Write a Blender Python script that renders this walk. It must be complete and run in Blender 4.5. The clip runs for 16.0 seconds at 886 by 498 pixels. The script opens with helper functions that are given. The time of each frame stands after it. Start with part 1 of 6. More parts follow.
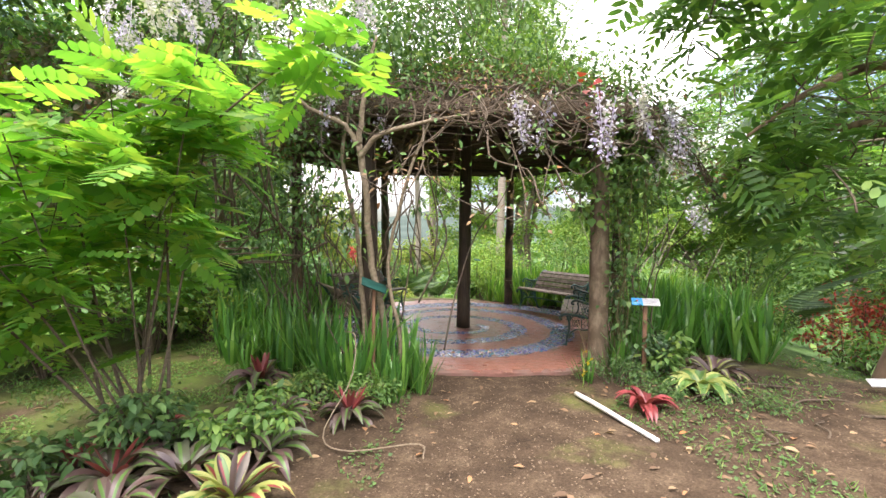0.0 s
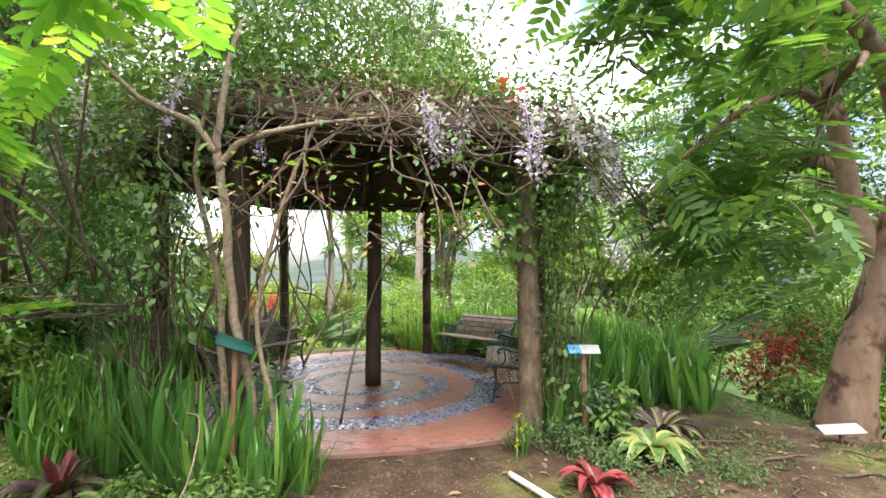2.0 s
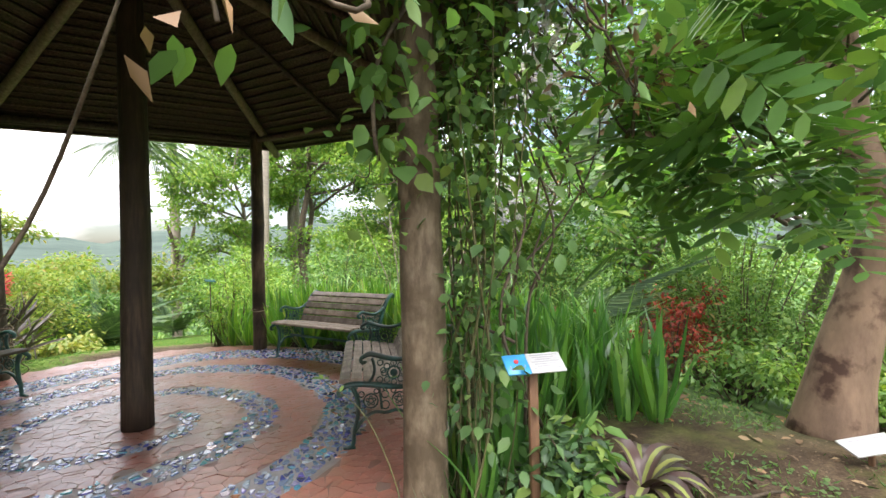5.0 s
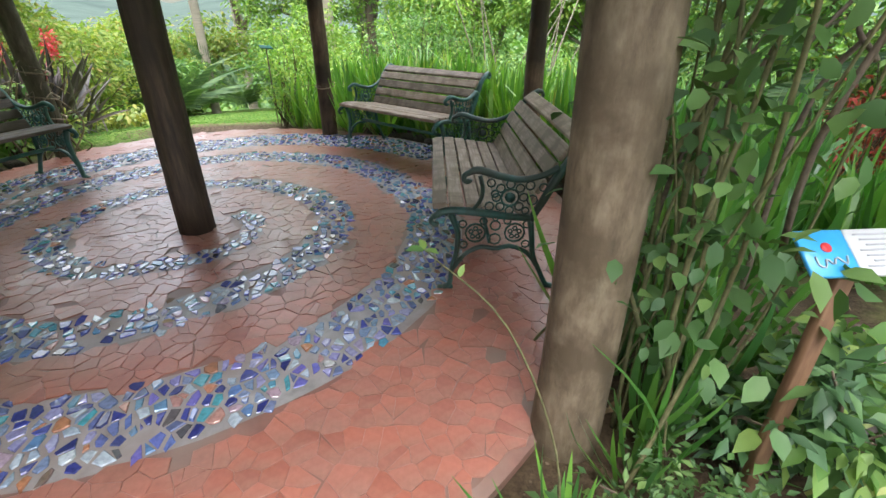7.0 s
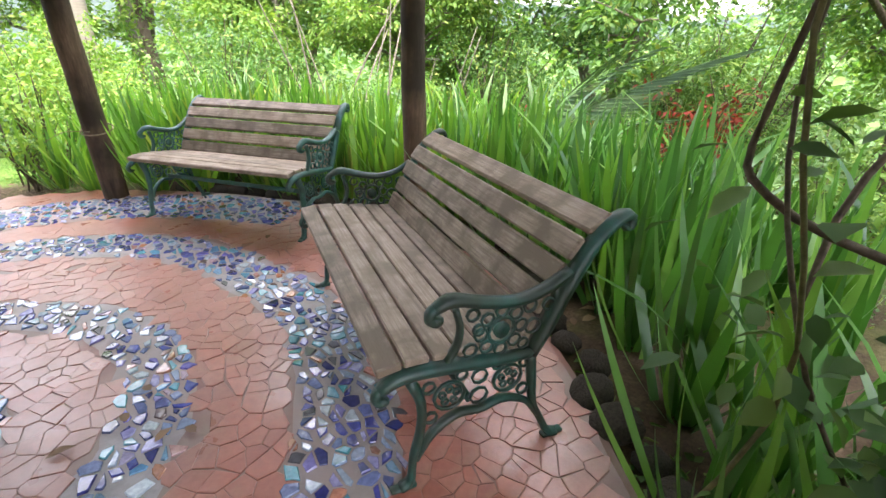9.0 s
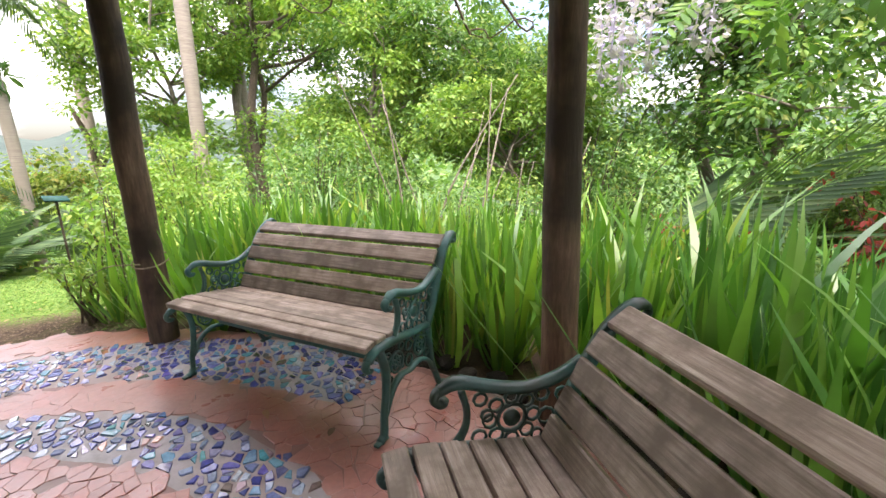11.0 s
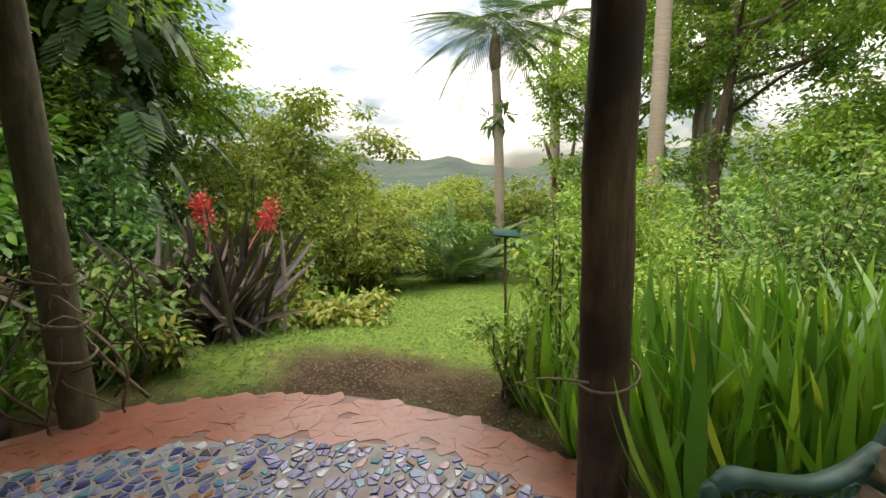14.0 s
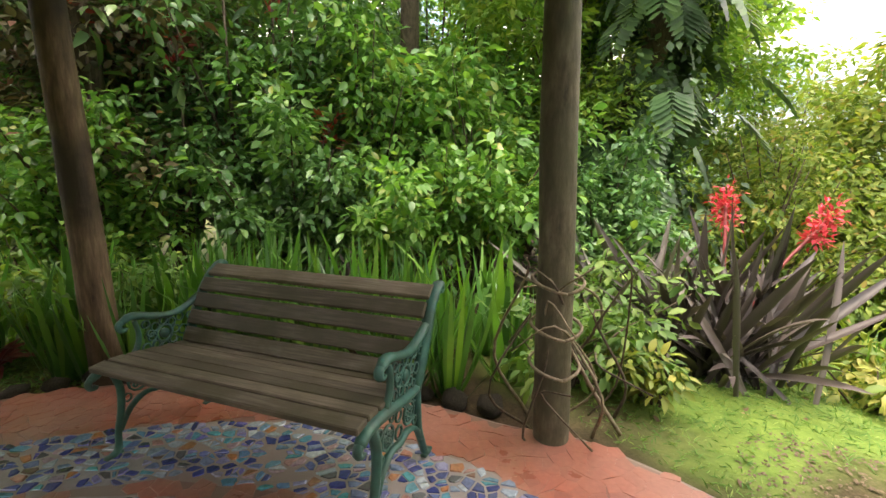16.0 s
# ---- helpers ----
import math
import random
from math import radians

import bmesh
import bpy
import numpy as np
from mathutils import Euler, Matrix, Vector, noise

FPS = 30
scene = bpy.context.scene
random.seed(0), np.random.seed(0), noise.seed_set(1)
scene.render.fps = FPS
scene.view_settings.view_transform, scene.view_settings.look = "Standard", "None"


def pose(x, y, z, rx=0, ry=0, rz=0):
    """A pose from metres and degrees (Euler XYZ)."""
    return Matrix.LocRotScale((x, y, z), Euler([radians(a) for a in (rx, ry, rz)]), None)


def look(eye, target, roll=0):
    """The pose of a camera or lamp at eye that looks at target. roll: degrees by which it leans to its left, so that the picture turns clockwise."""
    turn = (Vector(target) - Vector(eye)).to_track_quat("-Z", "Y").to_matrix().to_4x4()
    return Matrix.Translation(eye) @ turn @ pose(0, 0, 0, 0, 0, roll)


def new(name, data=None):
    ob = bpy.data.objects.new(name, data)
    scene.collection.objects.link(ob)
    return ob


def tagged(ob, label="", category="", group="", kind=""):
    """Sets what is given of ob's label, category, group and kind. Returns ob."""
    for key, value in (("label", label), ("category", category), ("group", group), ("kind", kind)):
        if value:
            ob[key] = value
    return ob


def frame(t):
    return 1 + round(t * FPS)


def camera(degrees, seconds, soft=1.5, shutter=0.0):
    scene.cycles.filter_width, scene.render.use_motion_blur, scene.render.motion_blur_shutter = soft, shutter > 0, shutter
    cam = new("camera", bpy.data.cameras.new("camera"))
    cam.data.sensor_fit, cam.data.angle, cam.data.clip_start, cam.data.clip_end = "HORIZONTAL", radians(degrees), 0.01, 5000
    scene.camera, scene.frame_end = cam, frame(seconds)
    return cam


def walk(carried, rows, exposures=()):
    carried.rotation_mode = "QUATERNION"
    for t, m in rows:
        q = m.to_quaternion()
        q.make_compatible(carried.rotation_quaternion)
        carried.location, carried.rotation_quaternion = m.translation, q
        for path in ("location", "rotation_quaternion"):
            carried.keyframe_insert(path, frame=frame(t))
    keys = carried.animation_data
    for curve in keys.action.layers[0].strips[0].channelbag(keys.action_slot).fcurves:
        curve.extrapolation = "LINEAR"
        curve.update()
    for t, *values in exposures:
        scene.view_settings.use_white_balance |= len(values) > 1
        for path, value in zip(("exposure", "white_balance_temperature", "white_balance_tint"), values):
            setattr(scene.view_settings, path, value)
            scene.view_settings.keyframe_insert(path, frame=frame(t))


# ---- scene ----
cam = camera(88.8, 16.0)

PATH = [
    (0, (0.824, -0.327, 1.536), (0.645, 1.664, 1.482), 0.6),
    (0.5, (0.846, -0.148, 1.576), (0.671, 1.843, 1.627), 0.4),
    (1, (0.850, 0.100, 1.543), (0.676, 2.090, 1.654), 0.3),
    (1.5, (0.839, 0.356, 1.515), (0.752, 2.351, 1.642), 0.2),
    (2, (0.953, 0.687, 1.491), (1.120, 2.676, 1.629), -0.4),
    (2.5, (1.013, 1.025, 1.451), (1.415, 2.978, 1.598), -0.7),
    (3, (1.094, 1.394, 1.458), (1.709, 3.292, 1.601), -1.1),
    (3.2, (1.150, 1.543, 1.445), (1.826, 3.420, 1.588), -1.0),
    (5.3, (1.484, 3.200, 1.368), (2.229, 5.055, 1.290), -0.9),
    (5.5, (1.501, 3.276, 1.354), (2.172, 5.149, 1.145), -0.9),
    (6, (1.495, 3.578, 1.314), (1.985, 5.413, 0.686), -0.9),
    (6.5, (1.495, 3.859, 1.304), (1.903, 5.626, 0.461), -0.7),
    (7, (1.522, 4.208, 1.301), (1.914, 5.945, 0.390), -0.2),
    (7.5, (1.495, 4.511, 1.270), (1.927, 6.237, 0.356), 0.1),
    (8, (1.440, 4.819, 1.266), (2.109, 6.468, 0.354), -0.5),
    (8.2, (1.427, 4.920, 1.288), (2.221, 6.510, 0.371), -0.6),
    (10.3, (1.874, 6.182, 1.297), (3.035, 7.679, 0.656), -1.6),
    (10.5, (1.912, 6.288, 1.313), (3.008, 7.858, 0.738), -2.1),
    (11, (1.920, 6.558, 1.304), (2.757, 8.314, 0.841), -2.0),
    (11.5, (1.874, 6.840, 1.354), (2.523, 8.694, 0.976), -2.2),
    (12, (1.858, 7.196, 1.359), (2.322, 9.109, 1.002), -1.7),
    (12.5, (1.841, 7.517, 1.366), (2.047, 9.480, 1.042), -1.7),
    (13, (1.768, 7.822, 1.361), (1.635, 9.794, 1.064), -1.2),
    (13.5, (1.650, 8.099, 1.329), (1.170, 10.018, 1.039), -1.1),
    (14, (1.542, 8.453, 1.289), (0.707, 10.246, 1.000), -1.4),
    (14.5, (1.356, 8.694, 1.321), (0.130, 10.244, 1.019), -1.1),
    (15, (1.104, 8.802, 1.386), (-0.413, 10.063, 1.057), -0.1),
    (15.5, (0.904, 8.892, 1.390), (-0.891, 9.706, 1.052), 0.1),
    (16, (0.713, 8.929, 1.372), (-1.242, 9.166, 1.023), 0.4),
]
walk(cam, [(t, look(eye, target, roll)) for t, eye, target, roll in PATH], [(0, 1.8, 6900, 19), (3, 1.85, 6900, 16), (5.5, 1.85, 6700, 12), (6.5, 1.72, 6400, 8), (7.5, 2.2, 6500, 12), (8.2, 2.45, 6500, 14), (10.3, 2.6, 6800, 24), (10.7, 2.4, 6800, 24), (11.5, 1.72, 7000, 18), (12.5, 1.15, 7000, 13), (13.5, 0.95, 7700, 13), (14.5, 1.25, 8000, 13), (15.5, 1.68, 7800, 15), (16, 2.2, 7900, 16)])

# ---- light ----
world = bpy.data.worlds.new("world")
scene.world = world
world.use_nodes = True
wt = world.node_tree
wt.nodes.clear()
w_out = wt.nodes.new("ShaderNodeOutputWorld")
w_bg = wt.nodes.new("ShaderNodeBackground")
w_sky = wt.nodes.new("ShaderNodeTexSky")
w_sky.sky_type = "NISHITA"
w_sky.sun_disc = False
w_sky.sun_elevation, w_sky.sun_rotation = radians(68.0), radians(-171.5)
w_sky.air_density, w_sky.dust_density = 1.0, 2.0
w_geo = wt.nodes.new("ShaderNodeTexCoord")
w_map = wt.nodes.new("ShaderNodeMapping")
w_map.inputs["Scale"].default_value = (1.0, 1.0, 2.6)
w_noise = wt.nodes.new("ShaderNodeTexNoise")
w_noise.inputs["Scale"].default_value, w_noise.inputs["Detail"].default_value = 2.3, 6.0
w_ramp = wt.nodes.new("ShaderNodeValToRGB")
w_ramp.color_ramp.elements[0].position, w_ramp.color_ramp.elements[1].position = 0.40, 0.60
w_gain = wt.nodes.new("ShaderNodeVectorMath")
w_gain.operation = "SCALE"
w_gain.inputs["Scale"].default_value = 0.09
w_mix = wt.nodes.new("ShaderNodeMix")
w_mix.data_type = "RGBA"
w_mix.inputs["B"].default_value = (1.06, 1.07, 1.09, 1)
wt.links.new(w_geo.outputs["Generated"], w_map.inputs["Vector"])
wt.links.new(w_map.outputs["Vector"], w_noise.inputs["Vector"])
wt.links.new(w_noise.outputs["Fac"], w_ramp.inputs["Fac"])
wt.links.new(w_ramp.outputs["Color"], w_mix.inputs["Factor"])
wt.links.new(w_sky.outputs["Color"], w_gain.inputs[0])
wt.links.new(w_gain.outputs["Vector"], w_mix.inputs["A"])
wt.links.new(w_mix.outputs["Result"], w_bg.inputs["Color"])
w_axes = wt.nodes.new("ShaderNodeSeparateXYZ")
w_rise = wt.nodes.new("ShaderNodeValToRGB")  # a clouded sky is brighter overhead than at the horizon
w_rise.color_ramp.interpolation = "EASE"
w_rise.color_ramp.elements[0].color = (0.25, 0.25, 0.25, 1)
w_mid = w_rise.color_ramp.elements.new(0.42)
w_mid.color = (0.6, 0.6, 0.6, 1)
w_gain2 = wt.nodes.new("ShaderNodeMath")
w_gain2.operation = "MULTIPLY"
w_gain2.inputs[1].default_value = 2.8
wt.links.new(w_geo.outputs["Generated"], w_axes.inputs["Vector"])
wt.links.new(w_axes.outputs["Z"], w_rise.inputs["Fac"])
wt.links.new(w_rise.outputs["Color"], w_gain2.inputs[0])
wt.links.new(w_gain2.outputs["Value"], w_bg.inputs["Strength"])
wt.links.new(w_bg.outputs["Background"], w_out.inputs["Surface"])
sun = new("sun", bpy.data.lights.new("sun", "SUN"))
sun.data.energy, sun.data.angle, sun.data.color = 1.35, radians(36), (1.0, 0.96, 0.88)
sun.matrix_world = look((0, 0, 30), (1.5, 10.0, 5.0))

# ---- materials ----


def nodes_of(name):
    m = bpy.data.materials.new(name)
    m.use_nodes = True
    t = m.node_tree
    return m, t, t.nodes["Principled BSDF"], t.nodes["Material Output"]


def noise_node(t, scale, detail=4.0, rough=0.55, stretch=None, coord="Object", own=False):
    n = t.nodes.new("ShaderNodeTexNoise")
    n.inputs["Scale"].default_value, n.inputs["Detail"].default_value, n.inputs["Roughness"].default_value = scale, detail, rough
    place = t.nodes.new("ShaderNodeTexCoord").outputs[coord]
    if own:
        far = t.nodes.new("ShaderNodeVectorMath")
        far.operation = "MULTIPLY_ADD"
        far.inputs[1].default_value = (37.0, 23.0, 11.0)
        t.links.new(each(t), far.inputs[0])
        t.links.new(place, far.inputs[2])
        place = far.outputs["Vector"]
    if stretch:
        mp = t.nodes.new("ShaderNodeMapping")
        mp.inputs["Scale"].default_value = stretch
        t.links.new(place, mp.inputs["Vector"])
        place = mp.outputs["Vector"]
    t.links.new(place, n.inputs["Vector"])
    return n.outputs["Fac"]


def ramp_node(t, fac, stops):
    r = t.nodes.new("ShaderNodeValToRGB")
    e = r.color_ramp.elements
    while len(e) < len(stops):
        e.new(0.5)
    for el, (p, c) in zip(e, stops):
        el.position, el.color = p, (*c, 1)
    t.links.new(fac, r.inputs["Fac"])
    return r.outputs["Color"]


def mix_node(t, fac, a, b, blend="MIX"):
    m = t.nodes.new("ShaderNodeMix")
    m.data_type, m.blend_type = "RGBA", blend
    for sock, v in ((m.inputs["Factor"], fac), (m.inputs["A"], a), (m.inputs["B"], b)):
        if isinstance(v, (int, float)):
            sock.default_value = v
        elif isinstance(v, tuple):
            sock.default_value = (*v, 1)
        else:
            t.links.new(v, sock)
    return m.outputs["Result"]


def bump_node(t, fac, strength, distance, bsdf, before=None):
    b = t.nodes.new("ShaderNodeBump")
    b.inputs["Strength"].default_value, b.inputs["Distance"].default_value = strength, distance
    t.links.new(fac, b.inputs["Height"])
    if before is not None:
        t.links.new(before, b.inputs["Normal"])
    t.links.new(b.outputs["Normal"], bsdf.inputs["Normal"])
    return b.outputs["Normal"]


def island(t):
    return t.nodes.new("ShaderNodeNewGeometry").outputs["Random Per Island"]


def each(t):
    return t.nodes.new("ShaderNodeObjectInfo").outputs["Random"]


def leaf_mat(name, stops, trans=0.35, rough=0.42, spec=0.4, blotch=6.0, by_object=False):
    """Leaf blades: a colour for each blade, blotches over it, and light let through."""
    m, t, b, out = nodes_of(name)
    pick = t.nodes.new("ShaderNodeMath")
    pick.operation = "FRACT"
    both = t.nodes.new("ShaderNodeMath")
    t.links.new(island(t), both.inputs[0])
    t.links.new(each(t), both.inputs[1])
    t.links.new(both.outputs[0], pick.inputs[0])
    col = ramp_node(t, each(t) if by_object else pick.outputs[0], stops)
    col = mix_node(t, 0.45, col, ramp_node(t, noise_node(t, blotch), [(0.3, (0.45, 0.45, 0.42)), (0.7, (1.0, 1.0, 1.0))]), "MULTIPLY")
    col = mix_node(t, 0.07, col, (0.26, 0.27, 0.24))
    t.links.new(col, b.inputs["Base Color"])
    b.inputs["Roughness"].default_value, b.inputs["Specular IOR Level"].default_value = rough, spec
    tr = t.nodes.new("ShaderNodeBsdfTranslucent")
    t.links.new(mix_node(t, 1.0, col, (1.12, 1.28, 0.55), "MULTIPLY"), tr.inputs["Color"])
    ms = t.nodes.new("ShaderNodeMixShader")
    ms.inputs["Fac"].default_value = trans * 0.85
    t.links.new(b.outputs["BSDF"], ms.inputs[1])
    t.links.new(tr.outputs["BSDF"], ms.inputs[2])
    t.links.new(ms.outputs["Shader"], out.inputs["Surface"])
    return m


def grain_mat(name, stops, scale, stretch, rough=0.75, bump=0.4, dist=0.01, spec=0.3, patch=None, patch_scale=1.5, own=0.0, metal=0.0, patch_at=(0.42, 0.62)):
    """Grained or rough solid surfaces: stretched grain, larger stains over it, and relief."""
    m, t, b, _ = nodes_of(name)
    g = noise_node(t, scale, 8.0, 0.65, stretch, own=own > 0)
    col = ramp_node(t, g, stops)
    if patch:
        p = ramp_node(t, noise_node(t, patch_scale, 5.0, own=own > 0), [(patch_at[0], (0, 0, 0)), (patch_at[1], (1, 1, 1))])
        col = mix_node(t, p, col, patch)
    if own:
        col = mix_node(t, own, col, ramp_node(t, each(t), [(0, (0.55, 0.55, 0.55)), (1, (1.25, 1.2, 1.15))]), "MULTIPLY")
    t.links.new(col, b.inputs["Base Color"])
    b.inputs["Roughness"].default_value, b.inputs["Specular IOR Level"].default_value, b.inputs["Metallic"].default_value = rough, spec, metal
    bump_node(t, g, bump, dist, b)
    return m


M_POST = grain_mat("post_wood", [(0.28, (0.05, 0.03, 0.02)), (0.52, (0.14, 0.088, 0.056)), (0.8, (0.27, 0.185, 0.12))], 9.0, (3.2, 3.2, 0.5), 0.7, 0.6, 0.012, patch=(0.035, 0.024, 0.016), patch_scale=1.6)
M_POST_MOSSY = grain_mat("mossy_post_wood", [(0.3, (0.07, 0.05, 0.032)), (0.5, (0.16, 0.118, 0.076)), (0.75, (0.27, 0.21, 0.145))], 9.0, (2.0, 2.0, 0.7), 0.8, 0.8, 0.014, patch=(0.095, 0.068, 0.042), patch_scale=6.0, patch_at=(0.46, 0.64))
M_POST_PALE = grain_mat("pale_post_wood", [(0.28, (0.042, 0.034, 0.022)), (0.5, (0.11, 0.09, 0.06)), (0.8, (0.22, 0.185, 0.125))], 9.0, (2.5, 2.5, 0.8), 0.75, 0.7, 0.012, patch=(0.075, 0.07, 0.042), patch_scale=2.2)
M_POST_DARK = grain_mat("dark_post_wood", [(0.25, (0.018, 0.013, 0.010)), (0.5, (0.06, 0.04, 0.027)), (0.8, (0.14, 0.09, 0.055))], 9.0, (5, 5, 0.45), 0.6, 0.7, 0.012, patch=(0.035, 0.024, 0.017), patch_scale=1.6)
M_RAFTER = grain_mat("rafter_wood", [(0.3, (0.10, 0.085, 0.05)), (0.7, (0.26, 0.21, 0.13))], 8.0, (4, 4, 0.6), 0.75, 0.5, 0.01)
M_BATTEN = grain_mat("batten_wood", [(0.3, (0.035, 0.026, 0.02)), (0.7, (0.14, 0.10, 0.075))], 14.0, (3, 3, 3), 0.8, 0.5, 0.008, own=0.8)
M_THATCH = grain_mat("thatch", [(0.3, (0.03, 0.022, 0.015)), (0.7, (0.13, 0.095, 0.06))], 30.0, (1, 1, 6), 0.95, 0.9, 0.02)
M_SLAT_DARK = grain_mat("dark_weathered_slat", [(0.22, (0.04, 0.03, 0.022)), (0.5, (0.12, 0.095, 0.072)), (0.85, (0.27, 0.23, 0.19))], 10.0, (0.5, 9, 9), 0.62, 0.45, 0.004, patch=(0.075, 0.062, 0.04), patch_scale=3.0, own=0.6)
M_SLAT = grain_mat("weathered_slat", [(0.22, (0.11, 0.08, 0.058)), (0.5, (0.33, 0.258, 0.20)), (0.85, (0.56, 0.475, 0.40))], 10.0, (0.5, 9, 9), 0.62, 0.45, 0.004, patch=(0.19, 0.145, 0.105), patch_scale=9.0, own=0.6)
M_IRON = grain_mat("painted_iron", [(0.25, (0.006, 0.03, 0.024)), (0.55, (0.012, 0.07, 0.055)), (0.85, (0.03, 0.13, 0.10))], 14.0, (1, 1, 1), 0.45, 0.35, 0.003, 0.5, patch=(0.016, 0.03, 0.02), patch_scale=5.0)
M_IRON_WORN = grain_mat("worn_painted_iron", [(0.25, (0.010, 0.048, 0.04)), (0.55, (0.024, 0.11, 0.09)), (0.85, (0.085, 0.19, 0.155))], 14.0, (1, 1, 1), 0.5, 0.35, 0.003, 0.5, patch=(0.03, 0.075, 0.055), patch_scale=6.0)
M_GROUT = grain_mat("red_grout", [(0.25, (0.14, 0.066, 0.05)), (0.75, (0.24, 0.115, 0.088))], 12.0, (1, 1, 1), 0.5, 0.4, 0.003, 0.4, patch=(0.2, 0.15, 0.125), patch_scale=1.3)
M_CEMENT = grain_mat("cement", [(0.25, (0.17, 0.155, 0.15)), (0.75, (0.32, 0.30, 0.295))], 12.0, (1, 1, 1), 0.5, 0.5, 0.004, patch=(0.25, 0.19, 0.17), patch_scale=1.2)
M_ROCK = grain_mat("dark_stone", [(0.3, (0.018, 0.015, 0.012)), (0.7, (0.085, 0.072, 0.055))], 9.0, (1, 1, 1), 0.85, 0.9, 0.03, own=0.5)
M_ROCK_PALE = grain_mat("earth_crumb", [(0.3, (0.09, 0.064, 0.042)), (0.7, (0.20, 0.15, 0.10))], 30.0, (1, 1, 1), 0.95, 0.3, 0.003)
M_BARK = grain_mat("grey_bark", [(0.25, (0.09, 0.075, 0.055)), (0.75, (0.26, 0.225, 0.175))], 12.0, (3, 3, 0.7), 0.9, 0.8, 0.03)
M_BARK_DARK = grain_mat("dark_bark", [(0.25, (0.04, 0.032, 0.022)), (0.75, (0.15, 0.115, 0.08))], 12.0, (3, 3, 0.7), 0.9, 0.8, 0.03)
M_BARK_TAN = grain_mat("mottled_bark", [(0.3, (0.12, 0.08, 0.055)), (0.7, (0.27, 0.18, 0.12))], 5.0, (1, 1, 0.4), 0.8, 0.7, 0.025, patch=(0.06, 0.032, 0.022), patch_scale=3.6, patch_at=(0.52, 0.62))
M_PALM = grain_mat("palm_trunk", [(0.3, (0.19, 0.16, 0.13)), (0.7, (0.35, 0.305, 0.25))], 6.0, (0.6, 0.6, 9), 0.85, 0.5, 0.02, patch=(0.25, 0.22, 0.17), patch_scale=1.0)
M_LIANA = grain_mat("liana_bark", [(0.3, (0.12, 0.09, 0.06)), (0.7, (0.30, 0.24, 0.165))], 16.0, (2, 2, 2), 0.85, 0.6, 0.01)
M_VINE = grain_mat("green_vine_stem", [(0.3, (0.05, 0.055, 0.022)), (0.7, (0.17, 0.155, 0.07))], 16.0, (2, 2, 2), 0.85, 0.4, 0.005)
M_TWIG = grain_mat("twig_bark", [(0.3, (0.044, 0.032, 0.023)), (0.7, (0.15, 0.115, 0.08))], 16.0, (2, 2, 2), 0.9, 0.4, 0.005)
M_STICK = grain_mat("white_stick", [(0.3, (0.55, 0.53, 0.47)), (0.7, (0.8, 0.78, 0.72))], 20.0, (1, 6, 1), 0.8, 0.4, 0.004)
M_SIGN_BLUE = grain_mat("blue_print", [(0.3, (0.03, 0.26, 0.55)), (0.7, (0.045, 0.32, 0.62))], 5.0, (1, 1, 1), 0.35, 0.05, 0.001, 0.5)
M_SIGN_WHITE = grain_mat("white_print", [(0.3, (0.40, 0.41, 0.42)), (0.7, (0.50, 0.50, 0.50))], 5.0, (1, 1, 1), 0.35, 0.05, 0.001, 0.5)
M_SIGN_INK = grain_mat("grey_ink", [(0.3, (0.30, 0.31, 0.33)), (0.7, (0.38, 0.38, 0.4))], 5.0, (1, 1, 1), 0.4, 0.0, 0.001)
M_SIGN_RED = grain_mat("red_print", [(0.3, (0.6, 0.03, 0.04)), (0.7, (0.7, 0.06, 0.07))], 5.0, (1, 1, 1), 0.4, 0.0, 0.001)
M_SIGN_TEAL = grain_mat("teal_board", [(0.3, (0.008, 0.045, 0.036)), (0.7, (0.014, 0.075, 0.06))], 6.0, (1, 1, 1), 0.65, 0.1, 0.002, 0.15)
M_STAKE = grain_mat("stake_wood", [(0.3, (0.10, 0.05, 0.028)), (0.7, (0.20, 0.11, 0.06))], 10.0, (4, 4, 0.6), 0.7, 0.3, 0.004)
M_LITTER = leaf_mat("dead_leaf", [(0.0, (0.10, 0.055, 0.03)), (0.45, (0.22, 0.13, 0.07)), (0.8, (0.36, 0.25, 0.14)), (1.0, (0.42, 0.16, 0.05))], 0.1, 0.7, 0.2)

M_TILE, t, b, _ = nodes_of("terracotta")
fine = noise_node(t, 38.0, 6.0)
col = ramp_node(t, each(t), [(0.0, (0.23, 0.072, 0.048)), (0.35, (0.36, 0.108, 0.068)), (0.7, (0.40, 0.14, 0.095)), (1.0, (0.29, 0.12, 0.092))])
col2 = ramp_node(t, island(t), [(0.0, (0.72, 0.72, 0.74)), (0.5, (1.0, 1.0, 1.0)), (1.0, (1.12, 1.05, 1.02))])
col = mix_node(t, 0.9, col, col2, "MULTIPLY")
dust = ramp_node(t, noise_node(t, 2.1, 6.0, 0.6, None, "Object"), [(0.36, (0, 0, 0)), (0.58, (0.8, 0.8, 0.8))])
col = mix_node(t, dust, col, (0.33, 0.145, 0.108))
mud = ramp_node(t, noise_node(t, 0.8, 7.0, 0.65, (1, 1, 1)), [(0.48, (0, 0, 0)), (0.68, (0.65, 0.65, 0.65))])
col = mix_node(t, mud, col, (0.19, 0.14, 0.105))
col = mix_node(t, 0.5, col, ramp_node(t, fine, [(0.3, (0.6, 0.58, 0.56)), (0.65, (1, 1, 1))]), "MULTIPLY")
t.links.new(col, b.inputs["Base Color"])
t.links.new(ramp_node(t, noise_node(t, 5.0, 5.0), [(0.3, (0.24, 0.24, 0.24)), (0.7, (0.48, 0.48, 0.48))]), b.inputs["Roughness"])
